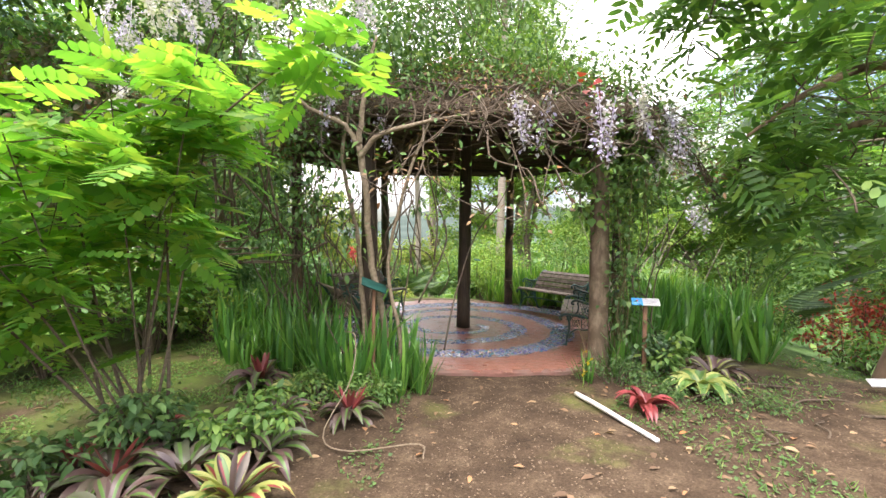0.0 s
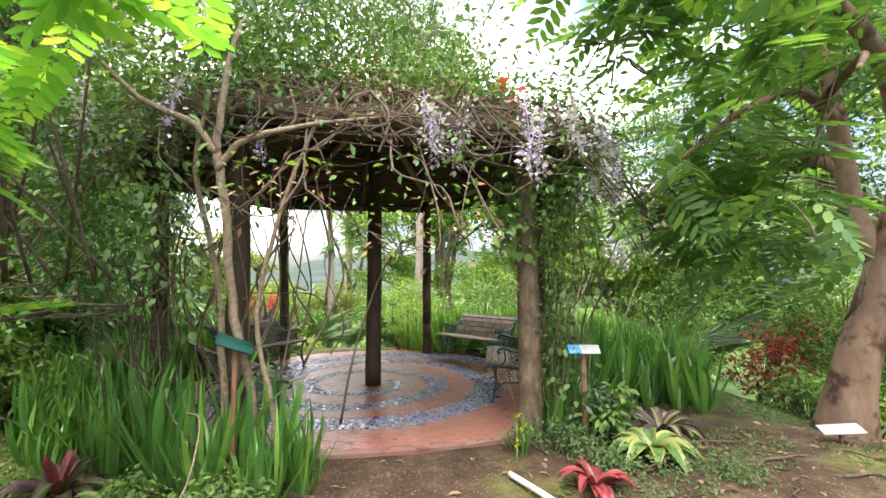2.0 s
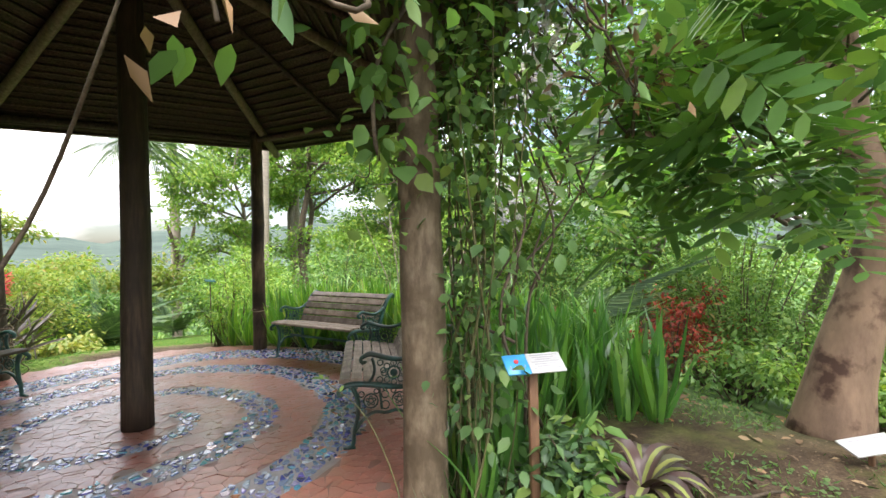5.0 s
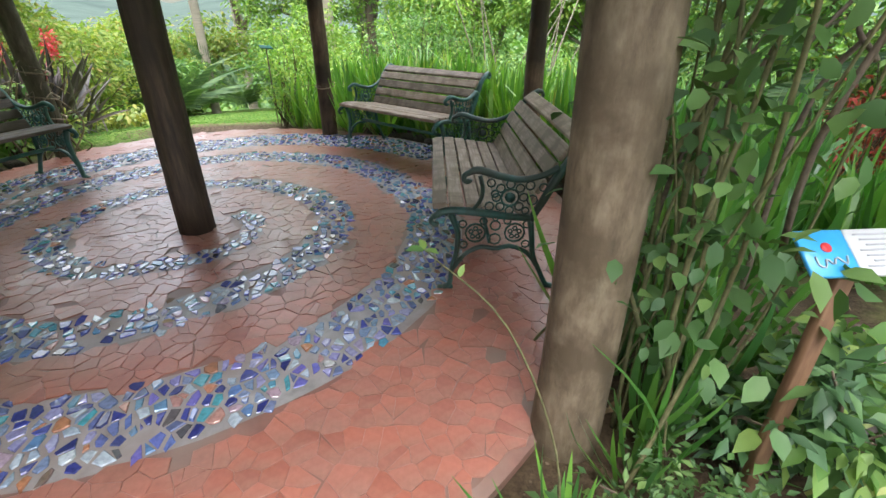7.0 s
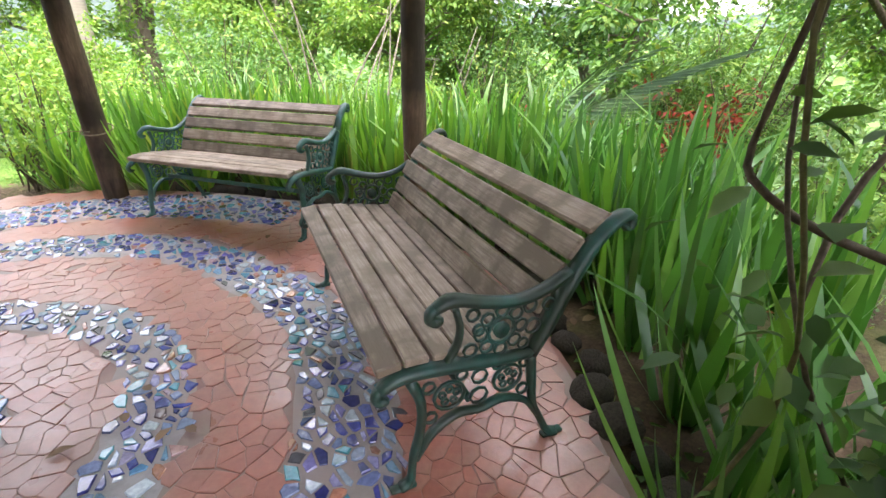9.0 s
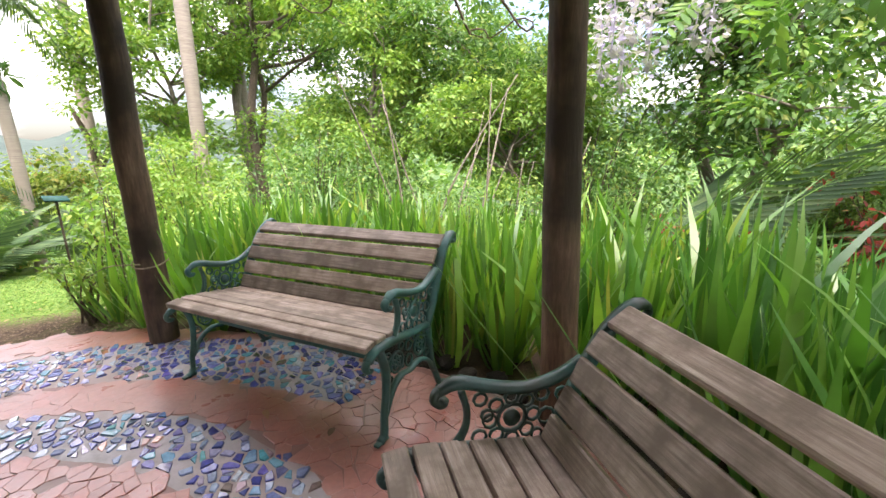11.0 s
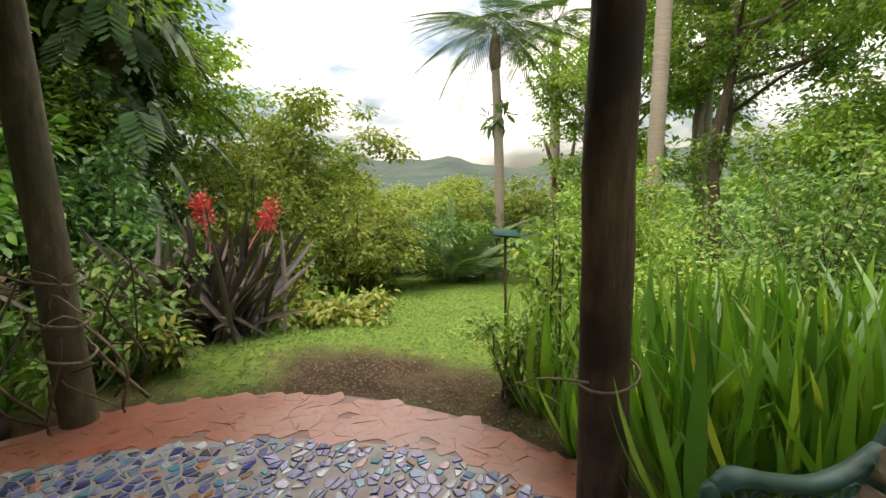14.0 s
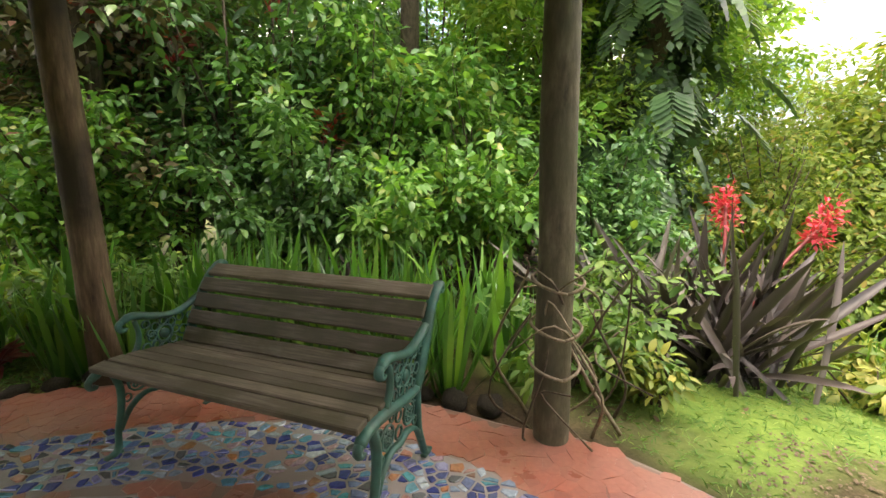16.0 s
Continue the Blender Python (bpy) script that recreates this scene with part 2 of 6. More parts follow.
b.inputs["Specular IOR Level"].default_value, b.inputs["Coat Weight"].default_value, b.inputs["Coat Roughness"].default_value = 0.6, 0.18, 0.3
bump_node(t, fine, 0.25, 0.003, b)

M_GLASS, t, b, _ = nodes_of("ceramic_and_glass_shard")
seedy = t.nodes.new("ShaderNodeMath")
seedy.operation = "FRACT"
add = t.nodes.new("ShaderNodeMath")
t.links.new(island(t), add.inputs[0])
t.links.new(each(t), add.inputs[1])
t.links.new(add.outputs[0], seedy.inputs[0])
col = ramp_node(t, seedy.outputs[0], [(0.0, (0.42, 0.46, 0.5)), (0.12, (0.24, 0.30, 0.38)), (0.24, (0.05, 0.06, 0.26)), (0.42, (0.025, 0.03, 0.13)), (0.55, (0.17, 0.21, 0.34)), (0.66, (0.06, 0.27, 0.31)), (0.75, (0.12, 0.10, 0.36)), (0.86, (0.28, 0.27, 0.40)), (0.93, (0.42, 0.17, 0.08)), (0.97, (0.07, 0.07, 0.08))])
col = mix_node(t, 0.5, col, ramp_node(t, noise_node(t, 55.0, 3.0), [(0.35, (0.5, 0.5, 0.5)), (0.6, (1.2, 1.2, 1.2))]), "MULTIPLY")
t.links.new(col, b.inputs["Base Color"])
b.inputs["Roughness"].default_value, b.inputs["Specular IOR Level"].default_value = 0.2, 0.65
b.inputs["Coat Weight"].default_value = 0.35
bump_node(t, noise_node(t, 26.0, 3.0), 0.5, 0.006, b)

# leaves
M_IRIS = leaf_mat("iris_leaf", [(0.0, (0.06, 0.19, 0.02)), (0.5, (0.13, 0.33, 0.03)), (0.9, (0.25, 0.45, 0.05)), (1.0, (0.42, 0.42, 0.09))], 0.4, 0.32, 0.55)
# the iris leaf again, with shade from roof and neighbours put into its green
M_IRIS_SHADED = leaf_mat("shaded_iris_leaf", [(0.0, (0.036, 0.15, 0.024)), (0.6, (0.09, 0.28, 0.036)), (1.0, (0.19, 0.39, 0.05))], 0.36, 0.3, 0.6)
M_LEGUME = leaf_mat("legume_leaf", [(0.0, (0.10, 0.30, 0.04)), (0.6, (0.20, 0.43, 0.06)), (1.0, (0.40, 0.52, 0.09))], 0.65, 0.45, 0.35)
M_PINNATE = leaf_mat("pinnate_leaf", [(0.0, (0.055, 0.155, 0.035)), (0.6, (0.12, 0.265, 0.052)), (1.0, (0.24, 0.38, 0.07))], 0.52, 0.38, 0.5)
M_LIGHT = leaf_mat("light_leaf", [(0.0, (0.12, 0.25, 0.035)), (0.6, (0.20, 0.36, 0.05)), (1.0, (0.36, 0.45, 0.08))], 0.45, 0.5, 0.3)
M_MID = leaf_mat("mid_leaf", [(0.0, (0.07, 0.175, 0.035)), (0.6, (0.125, 0.26, 0.05)), (1.0, (0.25, 0.36, 0.075))], 0.42, 0.48, 0.35)
M_DEEP = leaf_mat("deep_leaf", [(0.0, (0.04, 0.11, 0.03)), (0.6, (0.08, 0.18, 0.045)), (1.0, (0.15, 0.25, 0.06))], 0.36, 0.52, 0.3)
M_WOODLAND = leaf_mat("woodland_leaf", [(0.0, (0.045, 0.135, 0.025)), (0.55, (0.10, 0.235, 0.045)), (0.9, (0.20, 0.34, 0.06)), (1.0, (0.34, 0.38, 0.08))], 0.42, 0.5, 0.3)
M_OLIVE = leaf_mat("olive_leaf", [(0.0, (0.10, 0.185, 0.03)), (0.5, (0.20, 0.285, 0.045)), (0.88, (0.30, 0.34, 0.065)), (1.0, (0.36, 0.23, 0.075))], 0.5, 0.55, 0.25)
M_HEDGE = leaf_mat("hedge_leaf", [(0.0, (0.07, 0.23, 0.045)), (0.5, (0.17, 0.40, 0.08)), (0.9, (0.28, 0.50, 0.11)), (1.0, (0.46, 0.46, 0.13))], 0.5, 0.32, 0.6)
M_BRONZE = leaf_mat("bronze_leaf", [(0.0, (0.07, 0.075, 0.04)), (0.5, (0.16, 0.15, 0.075)), (0.85, (0.26, 0.19, 0.11)), (1.0, (0.32, 0.12, 0.09))], 0.4, 0.4, 0.5)
M_GLOSSY2 = leaf_mat("broad_blue_green_leaf", [(0.0, (0.05, 0.17, 0.045)), (0.6, (0.11, 0.28, 0.08)), (1.0, (0.20, 0.38, 0.10))], 0.4, 0.32, 0.6)
M_GLOSSY = leaf_mat("glossy_dark_leaf", [(0.0, (0.022, 0.07, 0.022)), (0.6, (0.045, 0.125, 0.034)), (1.0, (0.095, 0.195, 0.05))], 0.2, 0.45, 0.4)
M_PALMLEAF = leaf_mat("palm_leaflet", [(0.0, (0.035, 0.09, 0.035)), (0.6, (0.075, 0.155, 0.055)), (1.0, (0.15, 0.23, 0.085))], 0.25, 0.5, 0.3)
M_REDLEAF = leaf_mat("red_leaf", [(0.0, (0.13, 0.025, 0.02)), (0.5, (0.40, 0.035, 0.03)), (0.85, (0.55, 0.07, 0.04)), (1.0, (0.16, 0.19, 0.05))], 0.35, 0.5, 0.3)
M_YELLOWLEAF = leaf_mat("yellow_green_leaf", [(0.0, (0.13, 0.23, 0.035)), (0.5, (0.27, 0.33, 0.055)), (1.0, (0.42, 0.38, 0.09))], 0.4, 0.45, 0.35)
M_VIOLET = leaf_mat("violet_petal", [(0.0, (0.44, 0.38, 0.64)), (0.6, (0.60, 0.54, 0.76)), (1.0, (0.74, 0.70, 0.82))], 0.35, 0.6, 0.2)
M_PALEPETAL = leaf_mat("pale_petal", [(0.0, (0.48, 0.46, 0.44)), (1.0, (0.66, 0.64, 0.66))], 0.3, 0.6, 0.2)
M_PINK = leaf_mat("red_pink_bract", [(0.0, (0.62, 0.02, 0.05)), (1.0, (0.82, 0.09, 0.14))], 0.25, 0.5, 0.3)
M_YELLOW = leaf_mat("yellow_petal", [(0.0, (0.8, 0.55, 0.02)), (1.0, (0.85, 0.7, 0.05))], 0.3, 0.5, 0.3)
M_BROM_DARK = leaf_mat("dark_purple_leaf", [(0.0, (0.05, 0.022, 0.022)), (0.6, (0.11, 0.055, 0.05)), (1.0, (0.10, 0.11, 0.06))], 0.15, 0.35, 0.5, 10.0, True)
M_BROM_RED = leaf_mat("red_bromeliad_leaf", [(0.0, (0.19, 0.018, 0.024)), (1.0, (0.34, 0.045, 0.05))], 0.25, 0.35, 0.5, 10.0, True)
M_BROM_GREEN = leaf_mat("green_bromeliad_leaf", [(0.0, (0.07, 0.17, 0.03)), (1.0, (0.12, 0.25, 0.045))], 0.3, 0.35, 0.5, 10.0, True)
M_BROM_YELLOW = leaf_mat("yellow_bromeliad_stripe", [(0.0, (0.26, 0.32, 0.075)), (1.0, (0.38, 0.40, 0.12))], 0.3, 0.35, 0.5, 10.0, True)
M_GIANT = leaf_mat("giant_bromeliad_leaf", [(0.0, (0.022, 0.016, 0.016)), (0.5, (0.055, 0.038, 0.038)), (1.0, (0.14, 0.11, 0.105))], 0.1, 0.42, 0.4, 4.0, True)
M_DEADLEAF = leaf_mat("withered_leaf", [(0.0, (0.05, 0.042, 0.036)), (0.5, (0.13, 0.115, 0.10)), (1.0, (0.27, 0.25, 0.225))], 0.1, 0.6, 0.3, 8.0, True)
M_GRASS = leaf_mat("lawn_grass", [(0.0, (0.065, 0.175, 0.03)), (0.6, (0.125, 0.265, 0.05)), (1.0, (0.25, 0.32, 0.085))], 0.35, 0.55, 0.25)
M_MOSS = leaf_mat("clover_leaf", [(0.0, (0.05, 0.12, 0.03)), (1.0, (0.11, 0.2, 0.05))], 0.3, 0.55, 0.25)


def ground_mat():
    """One sheet: bare soil, mossy green, lawn and the woods far off, hazed in colour by distance, laid out by place."""
    m, t, b, _ = nodes_of("earth_and_lawn")
    soil = ramp_node(t, noise_node(t, 3.5, 10.0, 0.7), [(0.25, (0.042, 0.032, 0.023)), (0.5, (0.108, 0.083, 0.06)), (0.75, (0.215, 0.175, 0.13))])
    grit = noise_node(t, 60.0, 5.0, 0.7)
    soil = mix_node(t, 1.0, soil, (0.68, 0.61, 0.53), "MULTIPLY")
    soil = mix_node(t, 0.7, soil, ramp_node(t, grit, [(0.34, (0.3, 0.28, 0.26)), (0.62, (1.25, 1.25, 1.25))]), "MULTIPLY")
    moss = ramp_node(t, noise_node(t, 14.0, 8.0, 0.7), [(0.3, (0.10, 0.14, 0.03)), (0.7, (0.24, 0.28, 0.07))])
    patch = ramp_node(t, noise_node(t, 0.75, 6.0, 0.6), [(0.56, (0, 0, 0)), (0.74, (0.7, 0.7, 0.7))])
    col = mix_node(t, patch, soil, moss)
    a = t.nodes.new("ShaderNodeAttribute")
    a.attribute_name = "cover"
    sep = t.nodes.new("ShaderNodeSeparateColor")
    t.links.new(a.outputs["Color"], sep.inputs["Color"])
    lawn = ramp_node(t, noise_node(t, 9.0, 8.0, 0.7), [(0.3, (0.075, 0.14, 0.026)), (0.7, (0.18, 0.26, 0.055))])
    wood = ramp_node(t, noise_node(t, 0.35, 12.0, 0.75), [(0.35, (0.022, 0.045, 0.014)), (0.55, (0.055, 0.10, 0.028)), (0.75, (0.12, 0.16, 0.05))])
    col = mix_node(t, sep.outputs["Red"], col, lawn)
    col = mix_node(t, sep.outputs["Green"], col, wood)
    # distance haze painted in: the far woods' green turned bluish
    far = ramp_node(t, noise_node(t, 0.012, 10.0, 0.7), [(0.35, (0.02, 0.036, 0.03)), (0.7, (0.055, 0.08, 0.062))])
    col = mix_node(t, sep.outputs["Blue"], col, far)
    t.links.new(col, b.inputs["Base Color"])
    b.inputs["Roughness"].default_value, b.inputs["Specular IOR Level"].default_value = 0.95, 0.15
    n1 = bump_node(t, noise_node(t, 9.0, 8.0, 0.7), 0.5, 0.03, b)
    bump_node(t, grit, 0.6, 0.008, b, n1)
    return m


M_GROUND = ground_mat()

# ---- builders ----
rng = np.random.default_rng(7)
UP = np.array([0.0, 0.0, 1.0])
HUB = np.array([0.493, 7.378])


def unit(a):
    a = np.asarray(a, float)
    return a / np.maximum(np.linalg.norm(a, axis=-1, keepdims=True), 1e-9)


class Geo:
    """Gathers vertices and faces, and makes one mesh of them."""

    def __init__(self):
        self.v, self.q, self.t, self.qm, self.tm, self.n = [], [], [], [], [], 0

    def add(self, v, quads=(), tris=(), slot=0):
        v = np.asarray(v, float).reshape(-1, 3)
        for faces, store, marks, k in ((quads, self.q, self.qm, 4), (tris, self.t, self.tm, 3)):
            if len(faces):
                f = np.asarray(faces, int).reshape(-1, k) + self.n
                store.append(f)
                marks.append(np.full(len(f), slot) if np.isscalar(slot) else np.asarray(slot))
        self.v.append(v)
        self.n += len(v)
        return self

    def tube(self, pts, radii, sides=6, slot=0, flat=None, cap=True):
        pts = np.asarray(pts, float)
        n = len(pts)
        radii = np.broadcast_to(np.asarray(radii, float), (n,))
        tan = unit(np.gradient(pts, axis=0))
        ref = np.array([0.0, 0.0, 1.0]) if abs(tan[:, 2]).mean() < 0.8 else np.array([1.0, 0.0, 0.0])
        if flat is not None:
            ref = np.asarray(flat[0], float)
        a = unit(np.cross(tan, ref))
        c = unit(np.cross(a, tan))
        ang = np.arange(sides) * 2 * np.pi / sides + (np.pi / 4 if sides == 4 else 0)
        squash = flat[1] if flat is not None else 1.0
        ring = pts[:, None] + radii[:, None, None] * (np.cos(ang)[None, :, None] * a[:, None] + squash * np.sin(ang)[None, :, None] * c[:, None])
        i = np.arange(n - 1)[:, None] * sides
        j = np.arange(sides)[None]
        k = (j + 1) % sides
        quads = np.stack([i + j, i + k, i + sides + k, i + sides + j], -1).reshape(-1, 4)
        self.add(ring.reshape(-1, 3), quads, slot=slot)
        if cap:
            base = self.n - n * sides
            for start, order in ((base, -1), (base + (n - 1) * sides, 1)):
                idx = [start + s for s in range(sides)][::order]
                self.t.append(np.array([[idx[0], idx[s], idx[s + 1]] for s in range(1, sides - 1)]))
                self.tm.append(np.full(sides - 2, slot))
        return self

    def blades(self, tv, tq, tt, pos, along, normal, length, width, slot=0):
        """Copies of one small blade, each with its own place, way, length and width."""
        pos, y = np.asarray(pos, float), unit(along)
        x = unit(np.cross(y, normal))
        z = np.cross(x, y)
        length, width = np.broadcast_to(length, len(pos)), np.broadcast_to(width, len(pos))
        v = pos[:, None] + tv[None, :, 0:1] * (x * width[:, None])[:, None] + tv[None, :, 1:2] * (y * length[:, None])[:, None] + tv[None, :, 2:3] * (z * length[:, None])[:, None]
        off = (np.arange(len(pos)) * len(tv))[:, None, None]
        return self.add(v.reshape(-1, 3), (np.asarray(tq)[None] + off).reshape(-1, 4) if len(tq) else (), (np.asarray(tt)[None] + off).reshape(-1, 3) if len(tt) else (), slot)

    def mesh(self, name, mats, smooth=True):
        me = bpy.data.meshes.new(name)
        v = np.concatenate(self.v).astype(np.float32)
        q = np.concatenate(self.q) if self.q else np.zeros((0, 4), int)
        t = np.concatenate(self.t) if self.t else np.zeros((0, 3), int)
        marks = np.concatenate([*self.qm, *self.tm]) if (self.qm or self.tm) else np.zeros(0, int)
        me.vertices.add(len(v))
        me.vertices.foreach_set("co", v.ravel())
        loops = np.concatenate([q.ravel(), t.ravel()]).astype(np.int32)
        me.loops.add(len(loops))
        me.loops.foreach_set("vertex_index", loops)
        starts = np.concatenate([np.arange(len(q)) * 4, len(q) * 4 + np.arange(len(t)) * 3]).astype(np.int32)
        me.polygons.add(len(starts))
        me.polygons.foreach_set("loop_start", starts)
        for m in mats if isinstance(mats, (list, tuple)) else [mats]:
            me.materials.append(m)
        me.polygons.foreach_set("material_index", marks.astype(np.int32))
        me.polygons.foreach_set("use_smooth", np.full(len(starts), smooth))
        me.update(calc_edges=True)
        me.validate()
        return me


def part(name, geo, mats, parent=None, label="", smooth=True, m=None):
    me = geo if isinstance(geo, bpy.types.Mesh) else geo.mesh(name, mats, smooth)
    ob = new(name, me)
    if parent is not None:
        ob.parent = parent
    if m is not None:
        ob.matrix_basis = m
    return tagged(ob, label=label)


def thing(name, label, category, m=None, group="", kind=""):
    ob = new(name)
    ob.empty_display_size = 0.1
    if m is not None:
        ob.matrix_basis = m
    return tagged(ob, label, category, group, kind)


def block(sx, sy, sz, chamfer):
    """A bevelled block round the origin."""
    bm = bmesh.new()
    bmesh.ops.create_cube(bm, size=1)
    bmesh.ops.scale(bm, vec=(sx, sy, sz), verts=bm.verts)
    bmesh.ops.bevel(bm, geom=list(bm.edges), offset=chamfer, segments=1, affect="EDGES", profile=0.5)
    bmesh.ops.triangulate(bm, faces=[f for f in bm.faces if len(f.verts) > 4])
    bm.verts.index_update()
    g = Geo()
    v = [tuple(p.co) for p in bm.verts]
    g.add(v, [[p.index for p in f.verts] for f in bm.faces if len(f.verts) == 4], [[p.index for p in f.verts] for f in bm.faces if len(f.verts) == 3])
    bm.free()
    return g


def curve(points, n):
    """A smooth line through the points."""
    p = np.asarray(points, float)
    p = np.concatenate([[2 * p[0] - p[1]], p, [2 * p[-1] - p[-2]]])
    out = []
    for s in np.linspace(0, len(p) - 3 - 1e-6, n):
        i = int(s)
        u = s - i
        a, b, c, d = p[i], p[i + 1], p[i + 2], p[i + 3]
        out.append(0.5 * (2 * b + (c - a) * u + (2 * a - 5 * b + 4 * c - d) * u * u + (3 * b - a - 3 * c + d) * u ** 3))
    return np.array(out)


# blades: x across (width 1), y along (length 1), z out of the blade
LEAF2 = (np.array([[0, 0, 0], [-0.5, 0.42, 0.07], [0, 1, -0.06], [0.5, 0.42, 0.07]]), [], [[0, 2, 1], [0, 3, 2]])
LEAF6 = (np.array([[0, 0, 0], [-0.42, 0.25, 0.05], [0.42, 0.25, 0.05], [-0.46, 0.6, 0.05], [0.46, 0.6, 0.05], [0, 1, -0.14], [0, 0.25, 0.0], [0, 0.6, -0.03]]), [[6, 7, 3, 1], [2, 4, 7, 6]], [[0, 6, 1], [0, 2, 6], [7, 5, 3], [4, 5, 7]])


def frond(pairs, leaflet, width, droop=0.25, lift=0.0):
    """A pinnate leaf: two rows of leaflets on a bending rib."""
    v, q = [], []

    def rib(s):
        return np.array([0, s, -droop * s * s])
    for s0, s1 in zip(np.linspace(0, 0.9, 5), np.linspace(0.2, 1, 5)):
        k = len(v)
        a, b = rib(s0), rib(s1)
        v += [a - [0.008, 0, 0], a + [0.008, 0, 0], b + [0.005, 0, 0], b - [0.005, 0, 0]]
        q.append([k, k + 1, k + 2, k + 3])
    for i in range(pairs):
        s = 0.12 + 0.86 * i / (pairs - 1)
        size = leaflet * (0.75 + 0.5 * math.sin(math.pi * min(1, s * 0.9 + 0.1)))
        for side in (-1, 1):
            o = rib(s)
            way = unit(np.array([side * 1.0, 0.42 + 0.5 * s, lift - 0.18]))
            across = unit(np.cross(way, [0, 0, 1])) * width * size
            k = len(v)
            v += [o, o + way * size * 0.28 + across * 0.42, o + way * size * 0.7 + across * 0.44, o + way * size - [0, 0, 0.03 * size], o + way * size * 0.7 - across * 0.44, o + way * size * 0.28 - across * 0.42]
            q += [[k, k + 1, k + 2, k + 3], [k, k + 3, k + 4, k + 5]]
    return np.array(v), q, []


FROND_LEGUME = frond(7, 0.33, 0.44, 0.22)
FROND_TREE = frond(6, 0.34, 0.42, 0.35)
FROND_PALM = frond(24, 0.30, 0.05, 0.95, -0.75)
FROND_LOW = frond(28, 0.25, 0.075, 0.85, -0.8)


def strap(n=6, arch=0.35, tip=0.1):
    """A long narrow leaf that bends over."""
    s = np.linspace(0, 1, n)
    w = np.where(s < 0.55, 0.75 + 0.45 * s, 1.0 * (1 - (np.maximum(0, s - 0.55) / 0.45) ** 1.6) + 0.02)
    y = s - 0.25 * arch * s ** 3
    z = -arch * s ** 2.4
    v = np.stack([np.stack([-w / 2, y, z], -1), np.stack([w / 2, y, z], -1)], 1).reshape(-1, 3)
    i = np.arange(n - 1) * 2
    return v, np.stack([i, i + 1, i + 3, i + 2], -1), []


STRAPS = [strap(6, a) for a in (0.04, 0.12, 0.25, 0.5, 0.8)]


def leaf_cloud(geo, centres, per, sigma, size, r, blade=LEAF2, ratio=0.5, hang=0.35, slot=0):
    """Leaves in clumps round the centres, drooping a little, faces to the light."""
    centres = np.asarray(centres, float)
    c = np.repeat(centres, per, 0)
    pos = c + r.normal(0, 1, c.shape) * np.asarray(sigma)
    along = unit(pos - c + r.normal(0, 0.35, c.shape) * np.mean(sigma) * 2)
    along[:, 2] -= hang
    normal = unit(r.normal(0, 0.45, c.shape) + [0, 0, 1])
    s = size * r.uniform(0.55, 1.25, len(pos))
    geo.blades(*blade, pos, along, normal, s, s * ratio, slot)
    return geo


def tree(name, label, base, height, spread, leaf, clumps=60, per=45, mat=None, bark=None, trunk_r=0.12, lean=(0, 0), seed=1, low=0.4, blade=LEAF2, ratio=0.5, sigma=0.11, group="", category="tree", stems=1, limbs=9):
    """A tree or tall shrub: tapered stems, limbs that fork, and a crown of leaf clumps with gaps."""
    r = np.random.default_rng(seed)
    root = thing(name, label, category, pose(*base), group)
    ends = []
    for s in range(stems):
        top = np.array([lean[0] + (r.normal(0, spread * 0.28) if stems > 1 else 0), lean[1] + (r.normal(0, spread * 0.28) if stems > 1 else 0), height * (0.9 if stems == 1 else r.uniform(0.65, 0.9))])
        k = 7
        line = np.linspace(0, 1, k)[:, None] * top + np.concatenate([np.zeros((1, 3)), r.normal(0, 0.022 * height, (k - 1, 3)) * [1, 1, 0.2]])
        if stems > 1:
            line[:, :2] += r.normal(0, 0.12, 2)
        line[0, 2] = -0.15
        line = curve(line, 16)
        g = Geo().tube(line, trunk_r * np.linspace(1.0, 0.22, 16) * (1 if stems == 1 else r.uniform(0.5, 1)), 7)
        part("trunk" if stems == 1 else "stem", g, bark, root)
        for i in range(max(3, limbs // stems)):
            f = r.uniform(low, 1.0)
            at = line[int(f * 15)]
            a = r.uniform(0, 2 * np.pi)
            reach = spread * r.uniform(0.45, 1.0) * (1.15 - 0.5 * abs(f - 0.62))
            tip = at + np.array([math.cos(a) * reach, math.sin(a) * reach, reach * r.uniform(0.05, 0.75)])
            mid = (at + tip) / 2 + r.normal(0, 0.09 * reach, 3)
            arm = curve([at, mid, tip], 8)
            w = trunk_r * (1.1 - f) * 0.6 + 0.012
            lg = Geo().tube(arm, np.linspace(w, w * 0.25, 8), 5)
            ends += [arm[5], arm[6], arm[7]]
            for _ in range(3):
                o = arm[r.integers(3, 8)]
                tw = o + unit(r.normal(0, 1, 3) + [0, 0, 0.3]) * reach * r.uniform(0.25, 0.5)
                lg.tube(curve([o, (o + tw) / 2 + r.normal(0, 0.04 * reach, 3), tw], 5), np.linspace(w * 0.35, w * 0.12, 5), 4)
                ends.append(tw)
            part("limb", lg, bark, root)
    ends = np.array(ends)
    pick = ends[r.integers(0, len(ends), clumps)] + r.normal(0, spread * 0.12, (clumps, 3))
    part("crown", leaf_cloud(Geo(), pick, per, np.array([1.0, 1.0, 0.42]) * spread * sigma * 0.78, leaf, r, blade, ratio), mat, root)
    return root


